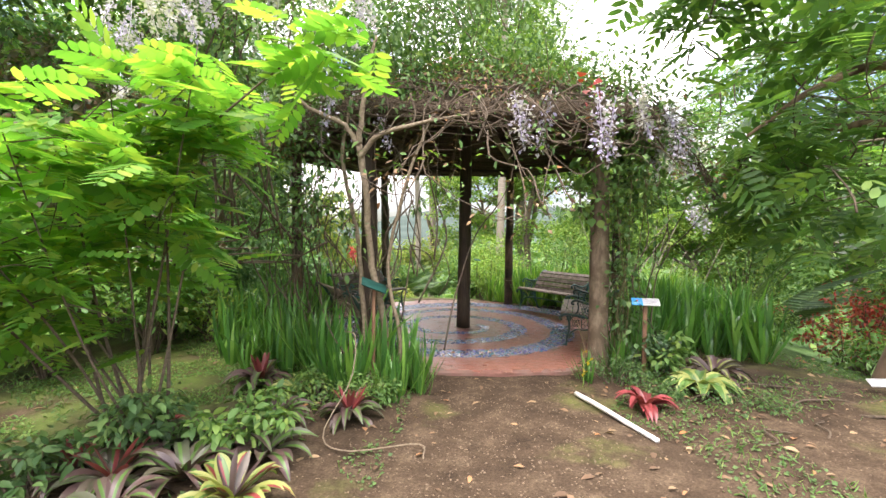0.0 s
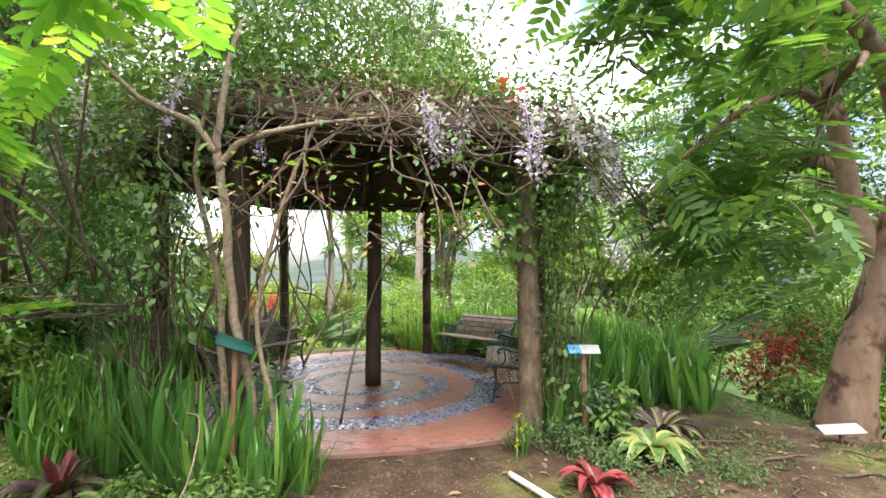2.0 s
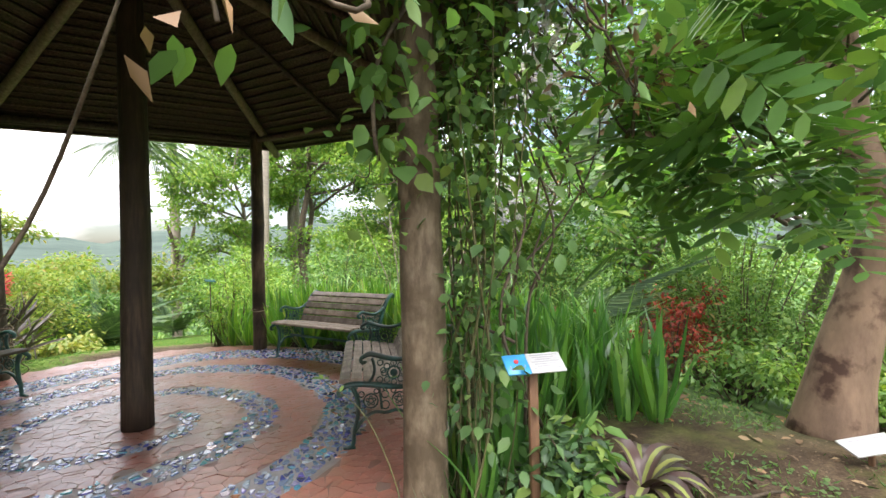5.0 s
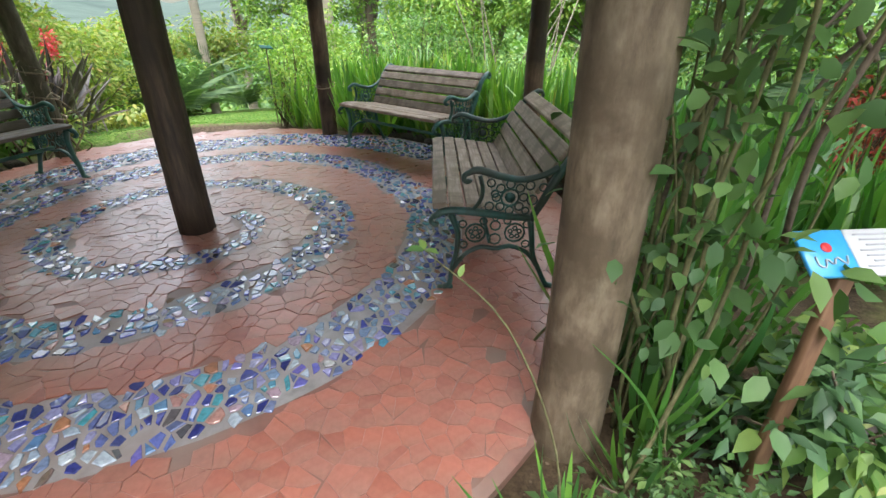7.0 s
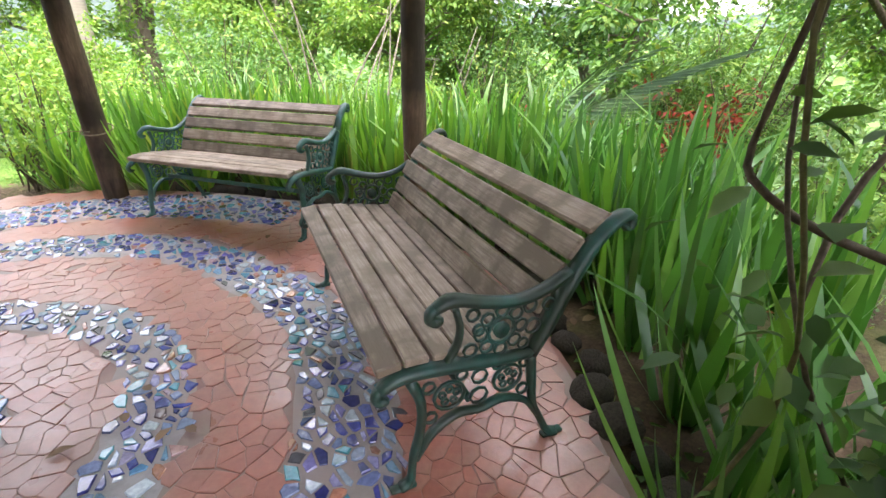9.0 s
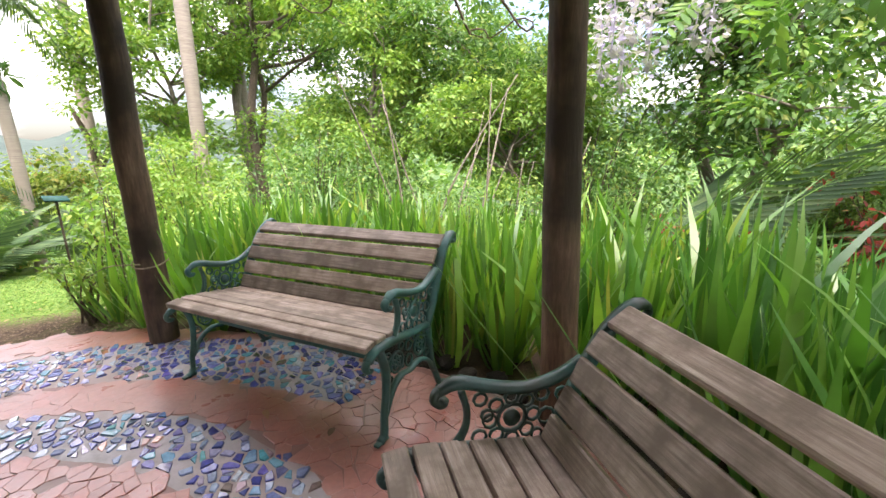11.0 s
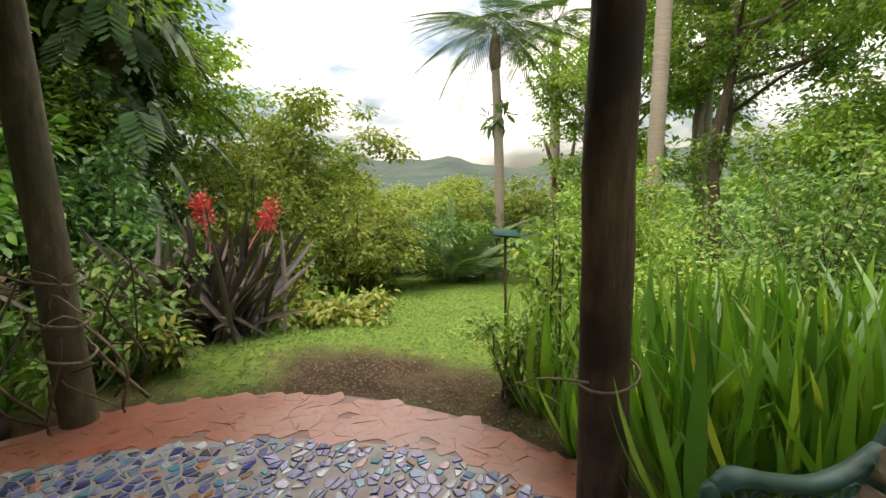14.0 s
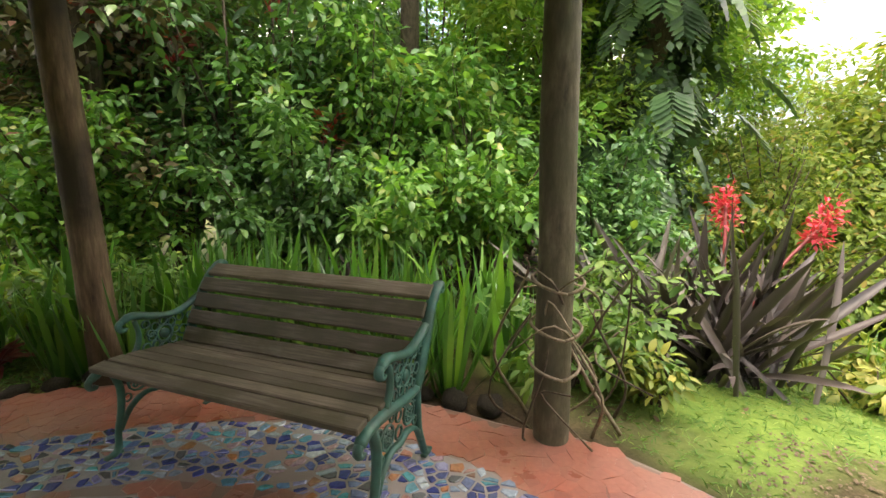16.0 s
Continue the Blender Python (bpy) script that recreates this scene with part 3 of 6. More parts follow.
def shrub(name, label, base, height, spread, leaf, clumps, per, mat, seed=1, bark=None, blade=LEAF2, ratio=0.45, category="shrub", group="", flowers=None):
    """A bush: several stems from the ground and leaves all over them."""
    r = np.random.default_rng(seed)
    root = thing(name, label, category, pose(*base), group)
    sg, ends = Geo(), []
    for _ in range(max(6, clumps // 7)):
        a, k = r.uniform(0, 2 * np.pi), spread * math.sqrt(r.uniform(0.02, 1))
        tip = np.array([math.cos(a) * k, math.sin(a) * k, height * r.uniform(0.55, 1.0) * (1 - 0.35 * (k / spread) ** 2)])
        line = curve([[r.normal(0, 0.05), r.normal(0, 0.05), -0.1], tip * [0.45, 0.45, 0.55] + r.normal(0, 0.05, 3), tip], 8)
        sg.tube(line, np.linspace(0.016, 0.004, 8) * (0.6 + height * 0.3), 4)
        ends += list(line[3:]) + [tip]
    part("stem_growth", sg, bark or M_TWIG, root)
    ends = np.array(ends)
    pick = ends[r.integers(0, len(ends), clumps)] + r.normal(0, 0.09 * spread, (clumps, 3))
    pick[:, 2] = np.maximum(pick[:, 2], 0.06)
    part("foliage", leaf_cloud(Geo(), pick, per, np.array([1, 1, 0.55]) * spread * 0.115, leaf, r, blade, ratio), mat, root)
    if flowers:
        f_mat, count, size = flowers
        top = ends[np.argsort(-ends[:, 2])[: max(4, len(ends) // 2)]]
        part("flowers", leaf_cloud(Geo(), top[r.integers(0, len(top), count)] + r.normal(0, 0.06, (count, 3)), 14, size * 0.6, size, r, LEAF2, 0.5, 0.0), f_mat, root)
    return root


# ---- the ground, one sheet to the hills ----
def smooth01(a, b, x):
    u = np.clip((np.asarray(x, float) - a) / (b - a), 0, 1)
    return u * u * (3 - 2 * u)


EDGE_A = np.array([-110, -90, -75, -60, -45, -33, -21, 0, 12, 40, 60, 84, 100, 111, 126, 133, 141, 160, 190, 225, 250])
EDGE_R = np.array([2.55, 2.56, 2.58, 2.70, 2.68, 2.60, 2.62, 2.75, 2.82, 2.80, 3.0, 3.27, 3.32, 3.28, 3.14, 2.96, 2.90, 2.78, 2.75, 2.62, 2.55])


def edge_r(deg):
    d = (np.asarray(deg, float) + 110) % 360 - 110
    return np.interp(d, EDGE_A, EDGE_R)


def height_at(x, y):
    """The lie of the land: level before the pavilion, a lawn that falls away behind, a steep bank beside it."""
    x, y = np.asarray(x, float), np.asarray(y, float)
    dx, dy = x - HUB[0], y - HUB[1]
    r, a = np.hypot(dx, dy), np.degrees(np.arctan2(dy, dx))
    z = np.full(np.shape(x), -0.06)
    lawn = smooth01(60, 80, a) * (1 - smooth01(140, 160, a))
    bank = smooth01(-35, -5, a) * (1 - smooth01(60, 80, a))
    z = z - lawn * 0.135 * np.maximum(0, np.minimum(r, 30) - 3.3) * smooth01(3.3, 6, r)
    z = z - bank * 0.30 * np.maximum(0, np.minimum(r, 16) - 4.6)
    z = z - smooth01(14, 60, r) * (5.5 * smooth01(-40, 0, a) * (1 - smooth01(150, 175, a)))
    z = z + 0.03 * np.sin(1.7 * x + 0.6) * np.cos(1.3 * y) * smooth01(3.2, 4.5, r)
    far = smooth01(350, 1500, r)
    ridge = 82 + 20 * np.sin(np.radians(a) * 9.0 + 0.6) + 13 * np.sin(np.radians(a) * 23.0) + 6 * np.sin(np.radians(a) * 61.0)
    return z + far * ridge


def make_ground():
    rings = np.concatenate([np.linspace(0, 14, 113), np.geomspace(14.4, 60, 34), np.geomspace(64, 2600, 44)])
    turns = 240
    ang = np.arange(turns) * 2 * np.pi / turns
    x = HUB[0] + rings[:, None] * np.cos(ang)
    y = HUB[1] + rings[:, None] * np.sin(ang)
    z = height_at(x, y)
    inside = rings[:, None] < edge_r(np.degrees(ang))[None] - 0.12
    z = np.where(inside, -0.3, z)
    rough = np.array([noise.noise((px * 2.3, py * 2.3, 0.0)) for px, py in zip(x.ravel(), y.ravel())]).reshape(x.shape)
    z = z + np.where(inside, 0, 0.018) * rough
    g = Geo()
    i = np.arange(len(rings) - 1)[:, None] * turns
    j = np.arange(turns)[None]
    k = (j + 1) % turns
    g.add(np.stack([x, y, z], -1).reshape(-1, 3), np.stack([i + j, i + turns + j, i + turns + k, i + k], -1).reshape(-1, 4))
    ob = part("ground", g, M_GROUND)
    tagged(ob, "bare brown soil with moss, a sloping lawn and wooded valley beyond", "ground", "", "structure")
    rr = np.broadcast_to(rings[:, None], x.shape)
    aa = np.broadcast_to(np.degrees(np.arctan2(y - HUB[1], x - HUB[0])), x.shape)
    wob = rough * 0.35
    bare = 1 - smooth01(0.55, 1.1, np.hypot((x + 0.05) / 1.25, (y - 11.0) / 0.62) + wob)
    lawn = smooth01(66, 78, aa) * (1 - smooth01(134, 150, aa)) * smooth01(3.2, 3.9, rr + wob) * (1 - bare)
    side = smooth01(4.2, 5.5, x + y * 0 + wob * 2) * smooth01(3.5, 4.5, rr) * (1 - smooth01(6.0, 7.0, x)) * smooth01(5.6, 6.2, y) * 0.35
    left = (1 - smooth01(-1.9, -1.1, x + wob * 2)) * smooth01(2.2, 3.2, y) * (1 - smooth01(6.5, 7.5, y)) * (0.38 + rough * 0.6)
    front = smooth01(4.7, 5.6, x + wob * 2) * (1 - smooth01(4.3, 4.9, y + wob)) * 0.35
    side = np.clip(np.maximum(side, np.maximum(left, front)), 0, 0.85)
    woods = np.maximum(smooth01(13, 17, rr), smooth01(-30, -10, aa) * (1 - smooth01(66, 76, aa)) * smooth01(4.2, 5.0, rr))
    # how much of the painted haze colour shows, growing with distance
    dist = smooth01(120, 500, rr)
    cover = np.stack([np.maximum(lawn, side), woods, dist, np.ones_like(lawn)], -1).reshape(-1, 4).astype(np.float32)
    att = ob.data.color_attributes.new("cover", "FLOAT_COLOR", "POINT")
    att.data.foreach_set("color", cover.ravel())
    return ob


make_ground()

# ---- the pavilion floor ----
TURN = np.array([0, 145, 170, 237, 282, 320, 361, 412, 445, 479, 499, 522, 590, 640, 681, 698, 716, 749, 789, 830, 869, 920, 950, 978, 1020, 1045, 1073, 1095])
BAND = np.array([0.30, 0.50, 0.62, 0.95, 1.05, 0.98, 0.90, 0.92, 0.96, 1.01, 1.10, 1.24, 1.45, 1.70, 1.88, 1.82, 1.74, 1.60, 1.65, 1.73, 1.80, 1.90, 1.90, 2.12, 2.45, 2.62, 2.55, 2.50])
HALF = np.interp(TURN, [0, 180, 420, 700, 900, 1000, 1095], [0.06, 0.10, 0.13, 0.17, 0.20, 0.26, 0.28])


def in_band(x, y, grow=0.0):
    dx, dy = x - HUB[0], y - HUB[1]
    r, a = math.hypot(dx, dy), math.degrees(math.atan2(dy, dx))
    for k in range(4):
        f = (50 - a) % 360 + 360 * k
        if f <= 1095 and abs(r - np.interp(f, TURN, BAND)) < np.interp(f, TURN, HALF) + grow:
            return True
    return False


def cells(step, seed, wobble, x0, x1, y0, y1):
    """Broken pieces: for each the corners of a patch of ground nearer to it than to its neighbours."""
    r = np.random.default_rng(seed)
    nx, ny = int((x1 - x0) / step) + 1, int((y1 - y0) / step) + 1
    px = x0 + (np.arange(nx)[:, None] + r.uniform(-wobble, wobble, (nx, ny))) * step
    py = y0 + (np.arange(ny)[None] + r.uniform(-wobble, wobble, (nx, ny))) * step
    for i in range(nx):
        for j in range(ny):
            cx, cy = px[i, j], py[i, j]
            poly = [(-step * 1.5, -step * 1.5), (step * 1.5, -step * 1.5), (step * 1.5, step * 1.5), (-step * 1.5, step * 1.5)]
            for u in range(max(0, i - 3), min(nx, i + 4)):
                for w in range(max(0, j - 3), min(ny, j + 4)):
                    if (u, w) == (i, j):
                        continue
                    mx, my = px[u, w] - cx, py[u, w] - cy
                    d = (mx * mx + my * my) / 2
                    cut, out = [p[0] * mx + p[1] * my - d for p in poly], []
                    if max(cut) <= 0:
                        continue
                    for e in range(len(poly)):
                        a, b, ca, cb = poly[e - 1], poly[e], cut[e - 1], cut[e]
                        if (ca < 0) != (cb < 0):
                            s = ca / (ca - cb)
                            out.append((a[0] + (b[0] - a[0]) * s, a[1] + (b[1] - a[1]) * s))
                        if cb < 0:
                            out.append(b)
                    poly = out
                    if len(poly) < 3:
                        break
                if len(poly) < 3:
                    break
            if len(poly) >= 3:
                yield cx, cy, poly


def piece(geo, cx, cy, poly, gap, low, top, tilt, r):
    """One flat broken piece with a worn upper edge, its corners drawn in from the joint."""
    p = np.array(poly)
    keep = [i for i in range(len(p)) if np.hypot(*(p[i] - p[i - 1])) > 0.012]
    p = p[keep] if len(keep) >= 3 else p
    mid = p.mean(0)
    d = p - mid
    k = np.maximum(0.2, 1 - gap / np.maximum(np.linalg.norm(d, axis=1, keepdims=True), 0.01))
    ring = mid + d * k
    inner = mid + d * np.maximum(0.15, k - 0.004 / np.maximum(np.linalg.norm(d, axis=1, keepdims=True), 0.01))
    n = len(p)
    tx, ty = r.normal(0, tilt, 2)
    zt = top + inner @ [tx, ty] - mid @ [tx, ty]
    v = np.concatenate([np.c_[ring + [cx, cy], np.full(n, low)], np.c_[ring + [cx, cy], zt - min(0.003, gap)], np.c_[inner + [cx, cy], zt]])
    q = [[a, (a + 1) % n, n + (a + 1) % n, n + a] for a in range(n)] + [[n + a, n + (a + 1) % n, 2 * n + (a + 1) % n, 2 * n + a] for a in range(n)]
    t = [[2 * n, 2 * n + a, 2 * n + a + 1] for a in range(1, n - 1)]
    geo.add(v, q, t)
    return geo


def make_floor():
    ang = np.radians(np.arange(0, 360, 2.0))
    rad = edge_r(np.degrees(ang)) + np.array([0.03 * noise.noise((math.cos(a) * 4, math.sin(a) * 4, 3.0)) for a in ang])
    n = len(ang)
    x, y = HUB[0] + rad * np.cos(ang), HUB[1] + rad * np.sin(ang)
    g = Geo()
    lip = 0.985
    v = np.concatenate([np.c_[x, y, np.full(n, -0.35)], np.c_[x, y, np.full(n, -0.025)], np.c_[HUB[0] + rad * lip * np.cos(ang), HUB[1] + rad * lip * np.sin(ang), np.full(n, -0.003)], [[HUB[0], HUB[1], -0.003]]])
    a, b = np.arange(n), (np.arange(n) + 1) % n
    g.add(v, np.concatenate([np.stack([a, b, n + b, n + a], -1), np.stack([n + a, n + b, 2 * n + b, 2 * n + a], -1)]), np.stack([np.full(n, 3 * n), 2 * n + a, 2 * n + b], -1))
    ob = part("floor", g, M_GROUT, smooth=False)
    return tagged(ob, "round cement floor with broken terracotta tiles and a spiral of shards", "floor", "", "structure")


FLOOR = make_floor()


def mortar_band():
    f = np.arange(4.0, 1095.0, 3.0)
    a, c, h = np.radians(50 - f), np.interp(f, TURN, BAND), np.interp(f, TURN, HALF) + 0.012
    wob = np.array([noise.noise((k * 0.11, 2.0, 0.0)) for k in f]) * 0.03
    rows = [np.c_[HUB[0] + (c + k * (h + wob)) * np.cos(a), HUB[1] + (c + k * (h + wob)) * np.sin(a), np.full(len(f), -0.0015)] for k in (-1, 0, 1)]
    v = np.stack(rows, 1).reshape(-1, 3)
    i = np.arange(len(f) - 1) * 3
    g = Geo().add(v, np.concatenate([np.stack([i + k, i + k + 1, i + k + 4, i + k + 3], -1) for k in (0, 1)]))
    part("mortar_band", g, M_CEMENT, FLOOR, "grey mortar spiral")


mortar_band()

# ---- the pavilion: posts, rafters, battens, thatch ----
POSTS = {"P0": (-1.36, 9.75), "P1": (1.41, 10.14), "P2": (3.20, 8.05), "P3": (2.20, 5.25), "P4": (-0.48, 4.70), "P5": (-2.32, 7.10)}
LEAN = {"P0": (-0.06, -0.05), "P5": (0.0, -0.1)}
GIRTH = {"P0": (0.094, 0.08), "P1": (0.096, 0.08), "P2": (0.084, 0.07), "P3": (0.12, 0.102)}
START = 9.3


def eave_z(x, y):
    return 2.95 + 0.034 * (y - HUB[1])


def log_line(x, y, z0, z1, r0, r1, seed, wob=0.012, n=14):
    r = np.random.default_rng(seed)
    z = np.linspace(z0, z1, n)
    drift = np.cumsum(r.normal(0, wob * 0.35, (n, 2)), 0)
    drift -= np.linspace(0, 1, n)[:, None] * drift[-1]
    return np.c_[x + drift[:, 0], y + drift[:, 1], z], np.linspace(r0, r1, n) * (1 + r.normal(0, 0.012, n))


def make_gazebo():
    root = thing("gazebo", "open six-sided garden pavilion with log posts and overgrown roof", "pavilion", pose(*HUB, 0))
    inv = Matrix.Translation((-HUB[0], -HUB[1], 0))

    def own(name, g, mat, parent=root, label="", smooth=True):
        me = g.mesh(name, mat, smooth)
        me.transform(inv)
        return part(name, me, mat, parent, label)
    mats = {"P0": M_POST_PALE, "P1": M_POST, "P2": M_POST, "P3": M_POST_MOSSY, "P4": M_POST_DARK, "P5": M_POST}
    for i, (k, (x, y)) in enumerate(POSTS.items()):
        p, r = log_line(x, y, -0.25, 3.02 + 0.034 * (y - HUB[1]), *GIRTH.get(k, (0.102, 0.082)), 20 + i)
        p[:, :2] += np.linspace(0, 1, len(p))[:, None] * np.array(LEAN.get(k, (0, 0)))
        own("post", Geo().tube(p, r, 18), mats[k])
    p, r = log_line(*HUB, -0.05, 4.02, 0.115, 0.092, 31)
    own("centre_post", Geo().tube(p, r, 18), M_POST_DARK, label="dark centre log post")
    apex = np.array([*HUB, 4.10])
    corners = []
    for i in range(6):
        a = math.radians(START + 60 * i)
        x, y = HUB[0] + 3.42 * math.cos(a), HUB[1] + 3.42 * math.sin(a)
        corners.append(np.array([x, y, eave_z(x, y) - 0.10]))
    rr = np.random.default_rng(5)
    rows, cols = 12, 14
    names = ["P2", "P1", "P0", "P5", "P4", "P3"]
    for i in range(6):
        a, b = corners[i], corners[(i + 1) % 6]
        thatch, grid = Geo(), []
        for u in np.linspace(0, 1, rows):
            for w in np.linspace(0, 1, cols):
                p = (a + (b - a) * w) * (1 - u) + apex * u
                grid.append(p + [0, 0, 0.17 + (0 if w in (0.0, 1.0) else rr.normal(0, 0.02))])
        grid = np.array(grid)
        low = np.array([(a + (b - a) * w) * (1 - u) + apex * u + [0, 0, 0.02] for u in np.linspace(0, 1, rows) for w in np.linspace(0, 1, cols)])
        idx = np.arange(rows * cols).reshape(rows, cols)
        q = np.stack([idx[:-1, :-1], idx[:-1, 1:], idx[1:, 1:], idx[1:, :-1]], -1).reshape(-1, 4)
        e = np.arange(cols - 1)
        n = rows * cols
        thatch.add(np.concatenate([grid, low]), np.concatenate([q, q[:, ::-1] + n, np.stack([n + e, n + e + 1, e + 1, e], -1)]))
        roof = own("roof_panel", thatch, M_THATCH, label="dark thatched roof side with an uneven eave")
        own("rafter", Geo().tube(curve([a + [0, 0, -0.05], (a + apex) / 2 + [0, 0, -0.065], apex + [0, 0, -0.06]], 8), 0.055, 9), M_RAFTER, roof)
        m = (a + b) / 2
        own("jack_rafter", Geo().tube(curve([m + [0, 0, -0.03], (m + apex) / 2 + [0, 0, -0.04], apex + [0, 0, -0.05]], 6), 0.028, 7), M_BATTEN, roof)
        pa, pb = np.array(POSTS[names[i]]), np.array(POSTS[names[(i + 1) % 6]])
        za, zb = eave_z(*pa) - 0.02, eave_z(*pb) - 0.02
        own("ring_beam", Geo().tube(curve([[*pa, za], [*((pa + pb) / 2), (za + zb) / 2 + 0.01], [*pb, zb]], 7), 0.045, 9), M_BATTEN, roof)
        for k in range(24):
            u = 0.015 + 0.93 * k / 24
            p, q = a * (1 - u) + apex * u, b * (1 - u) + apex * u
            own("batten", Geo().tube(curve([p + rr.normal(0, 0.004, 3), (p + q) / 2 + rr.normal(0, 0.006, 3), q + rr.normal(0, 0.004, 3)], 4), rr.uniform(0.012, 0.019), 5), M_BATTEN, roof)
    return root


make_gazebo()

# ---- benches ----


def ring(g, y, z, r, w, x, n=12):
    a = np.linspace(0, 2 * np.pi, n + 1)
    g.tube(np.c_[np.full(n + 1, x), y + r * np.cos(a), z + r * np.sin(a)], w, 4, flat=((1, 0, 0), 1.3), cap=False)


def bar(g, pts, w, x, n=14, k=1.5):
    p = curve(pts, n)
    w = np.interp(np.linspace(0, 1, n), np.linspace(0, 1, len(np.atleast_1d(w))), np.atleast_1d(w)) if np.ndim(w) else w
    g.tube(np.c_[np.full(n, x), p], w, 6, flat=((1, 0, 0), k))


def curl(g, y, z, r, w, x, start, turn):
    a = np.radians(start) + np.linspace(0, np.radians(turn), 12)
    k = r * np.linspace(1, 0.35, 12)
    g.tube(np.c_[np.full(12, x), y + k * np.cos(a), z + k * np.sin(a)], w, 6, flat=((1, 0, 0), 1.5))


def make_bench(label, m, worn, dark=False):
    """A park bench: two cast ends with scrolls and rosettes, five back slats, six seat slats."""
    iron = M_IRON_WORN if worn else M_IRON
    wood = M_SLAT_DARK if dark else M_SLAT
    root = thing("park_bench", label, "bench", m, "benches round the pavilion")
    half = 0.695
    for side in (-1, 1):
        x = side * half
        g = Geo()
        bar(g, [(-0.085, 0.418), (-0.02, 0.448), (0.12, 0.44), (0.28, 0.415), (0.41, 0.405)], [0.016, 0.02, 0.022, 0.02, 0.018], x, 16)
        curl(g, -0.078, 0.392, 0.03, 0.013, x, 75, 250)
        bar(g, [(0.40, 0.395), (0.455, 0.50), (0.52, 0.63), (0.60, 0.755), (0.685, 0.815), (0.725, 0.805)], [0.018, 0.022, 0.022, 0.02, 0.02, 0.014], x, 18)
        curl(g, 0.708, 0.785, 0.024, 0.012, x, 60, -230)
        bar(g, [(0.075, 0.635), (0.13, 0.655), (0.23, 0.625), (0.34, 0.605), (0.44, 0.625), (0.515, 0.665)], [0.014, 0.02, 0.019, 0.017, 0.016, 0.016], x, 18)
        curl(g, 0.082, 0.612, 0.027, 0.014, x, 80, 260)
        bar(g, [(0.105, 0.445), (0.145, 0.50), (0.155, 0.56), (0.14, 0.625)], 0.011, x, 9)
        part("arm_frame", g, iron, root, "green-painted cast iron arm and back frame")
        g = Geo()
        bar(g, [(0.0, 0.43), (0.035, 0.33), (0.03, 0.22), (0.005, 0.12), (-0.005, 0.03), (-0.04, 0.006)], [0.018, 0.016, 0.014, 0.013, 0.014, 0.014], x, 16)
        bar(g, [(0.40, 0.40), (0.415, 0.30), (0.43, 0.19), (0.475, 0.09), (0.51, 0.02), (0.545, 0.006)], [0.018, 0.015, 0.014, 0.013, 0.014, 0.014], x, 16)
        bar(g, [(0.012, 0.115), (0.07, 0.20), (0.15, 0.245), (0.23, 0.235), (0.31, 0.248), (0.40, 0.205), (0.462, 0.115)], 0.012, x, 18)
        part("leg_frame", g, iron, root, "green-painted cast iron legs with an arch")
        g = Geo()
        ring(g, 0.29, 0.515, 0.044, 0.0065, x)
        g.tube(np.array([[x - 0.007, 0.29, 0.515], [x + 0.007, 0.29, 0.515]]), 0.026, 10)
        for k in range(8):
            a = k * math.pi / 4
            ring(g, 0.29 + 0.067 * math.cos(a), 0.515 + 0.067 * math.sin(a), 0.021, 0.005, x, 8)
        for y, z, s in ((0.195, 0.59, 0.02), (0.19, 0.47, 0.022), (0.385, 0.575, 0.022), (0.40, 0.50, 0.026), (0.37, 0.445, 0.018), (0.45, 0.565, 0.02), (0.215, 0.535, 0.018)):
            ring(g, y, z, s, 0.005, x, 8)
        part("rosette_panel", g, iron, root, "pierced cast rosette under the armrest")
        g = Geo()
        for cy in (0.125, 0.325):
            ring(g, cy, 0.325, 0.05, 0.006, x)
            for k in range(5):
                a = k * 2 * math.pi / 5 + 0.3
                ring(g, cy + 0.024 * math.cos(a), 0.325 + 0.024 * math.sin(a), 0.011, 0.005, x, 6)
        for y, z, s in ((0.225, 0.365, 0.026), (0.225, 0.29, 0.03), (0.06, 0.375, 0.02), (0.065, 0.26, 0.02), (0.385, 0.26, 0.02), (0.385, 0.37, 0.02), (0.225, 0.405, 0.014), (0.165, 0.39, 0.018), (0.285, 0.39, 0.018)):
            ring(g, y, z, s, 0.005, x, 8)
        part("scroll_panel", g, iron, root, "pierced cast scrolls between the legs")
        for y, z in ((-0.03, 0.0), (0.53, 0.0)):
            part("foot", block(0.03, 0.085, 0.016, 0.005), iron, root, m=pose(x, y, z + 0.008))
    slat = block(1.385, 0.074, 0.03, 0.005).mesh("seat_slat", wood, False)
    for k in range(6):
        y = -0.055 + k * 0.083
        z = 0.462 - 0.04 * smooth01(0, 0.42, y) + 0.012 * (1 - abs(y - 0.02) * 2)
        part("seat_slat", slat, wood, root, m=pose(0, y, float(z), random.uniform(-1.5, 1.5) - 4 + (10 if k == 0 else 0), 0, random.uniform(-0.15, 0.15)))
    back = block(1.365, 0.026, 0.080, 0.006).mesh("back_slat", wood, False)
    wide = block(1.37, 0.028, 0.090, 0.007).mesh("top_slat", wood, False)
    line = np.array([(0.415, 0.475), (0.455, 0.56), (0.502, 0.645), (0.555, 0.722), (0.635, 0.788)])
    tilt = [-25, -28, -31, -38, -58]
    for k in range(5):
        part("top_slat" if k == 4 else "back_slat", wide if k == 4 else back, wood, root, m=pose(0, line[k][0] - 0.012, line[k][1], tilt[k], 0, random.uniform(-0.15, 0.15)))
    brace = block(1.36, 0.016, 0.03, 0.003).mesh("stretcher", iron)
    part("stretcher", brace, iron, root, m=pose(0, 0.2, 0.27))
    return root


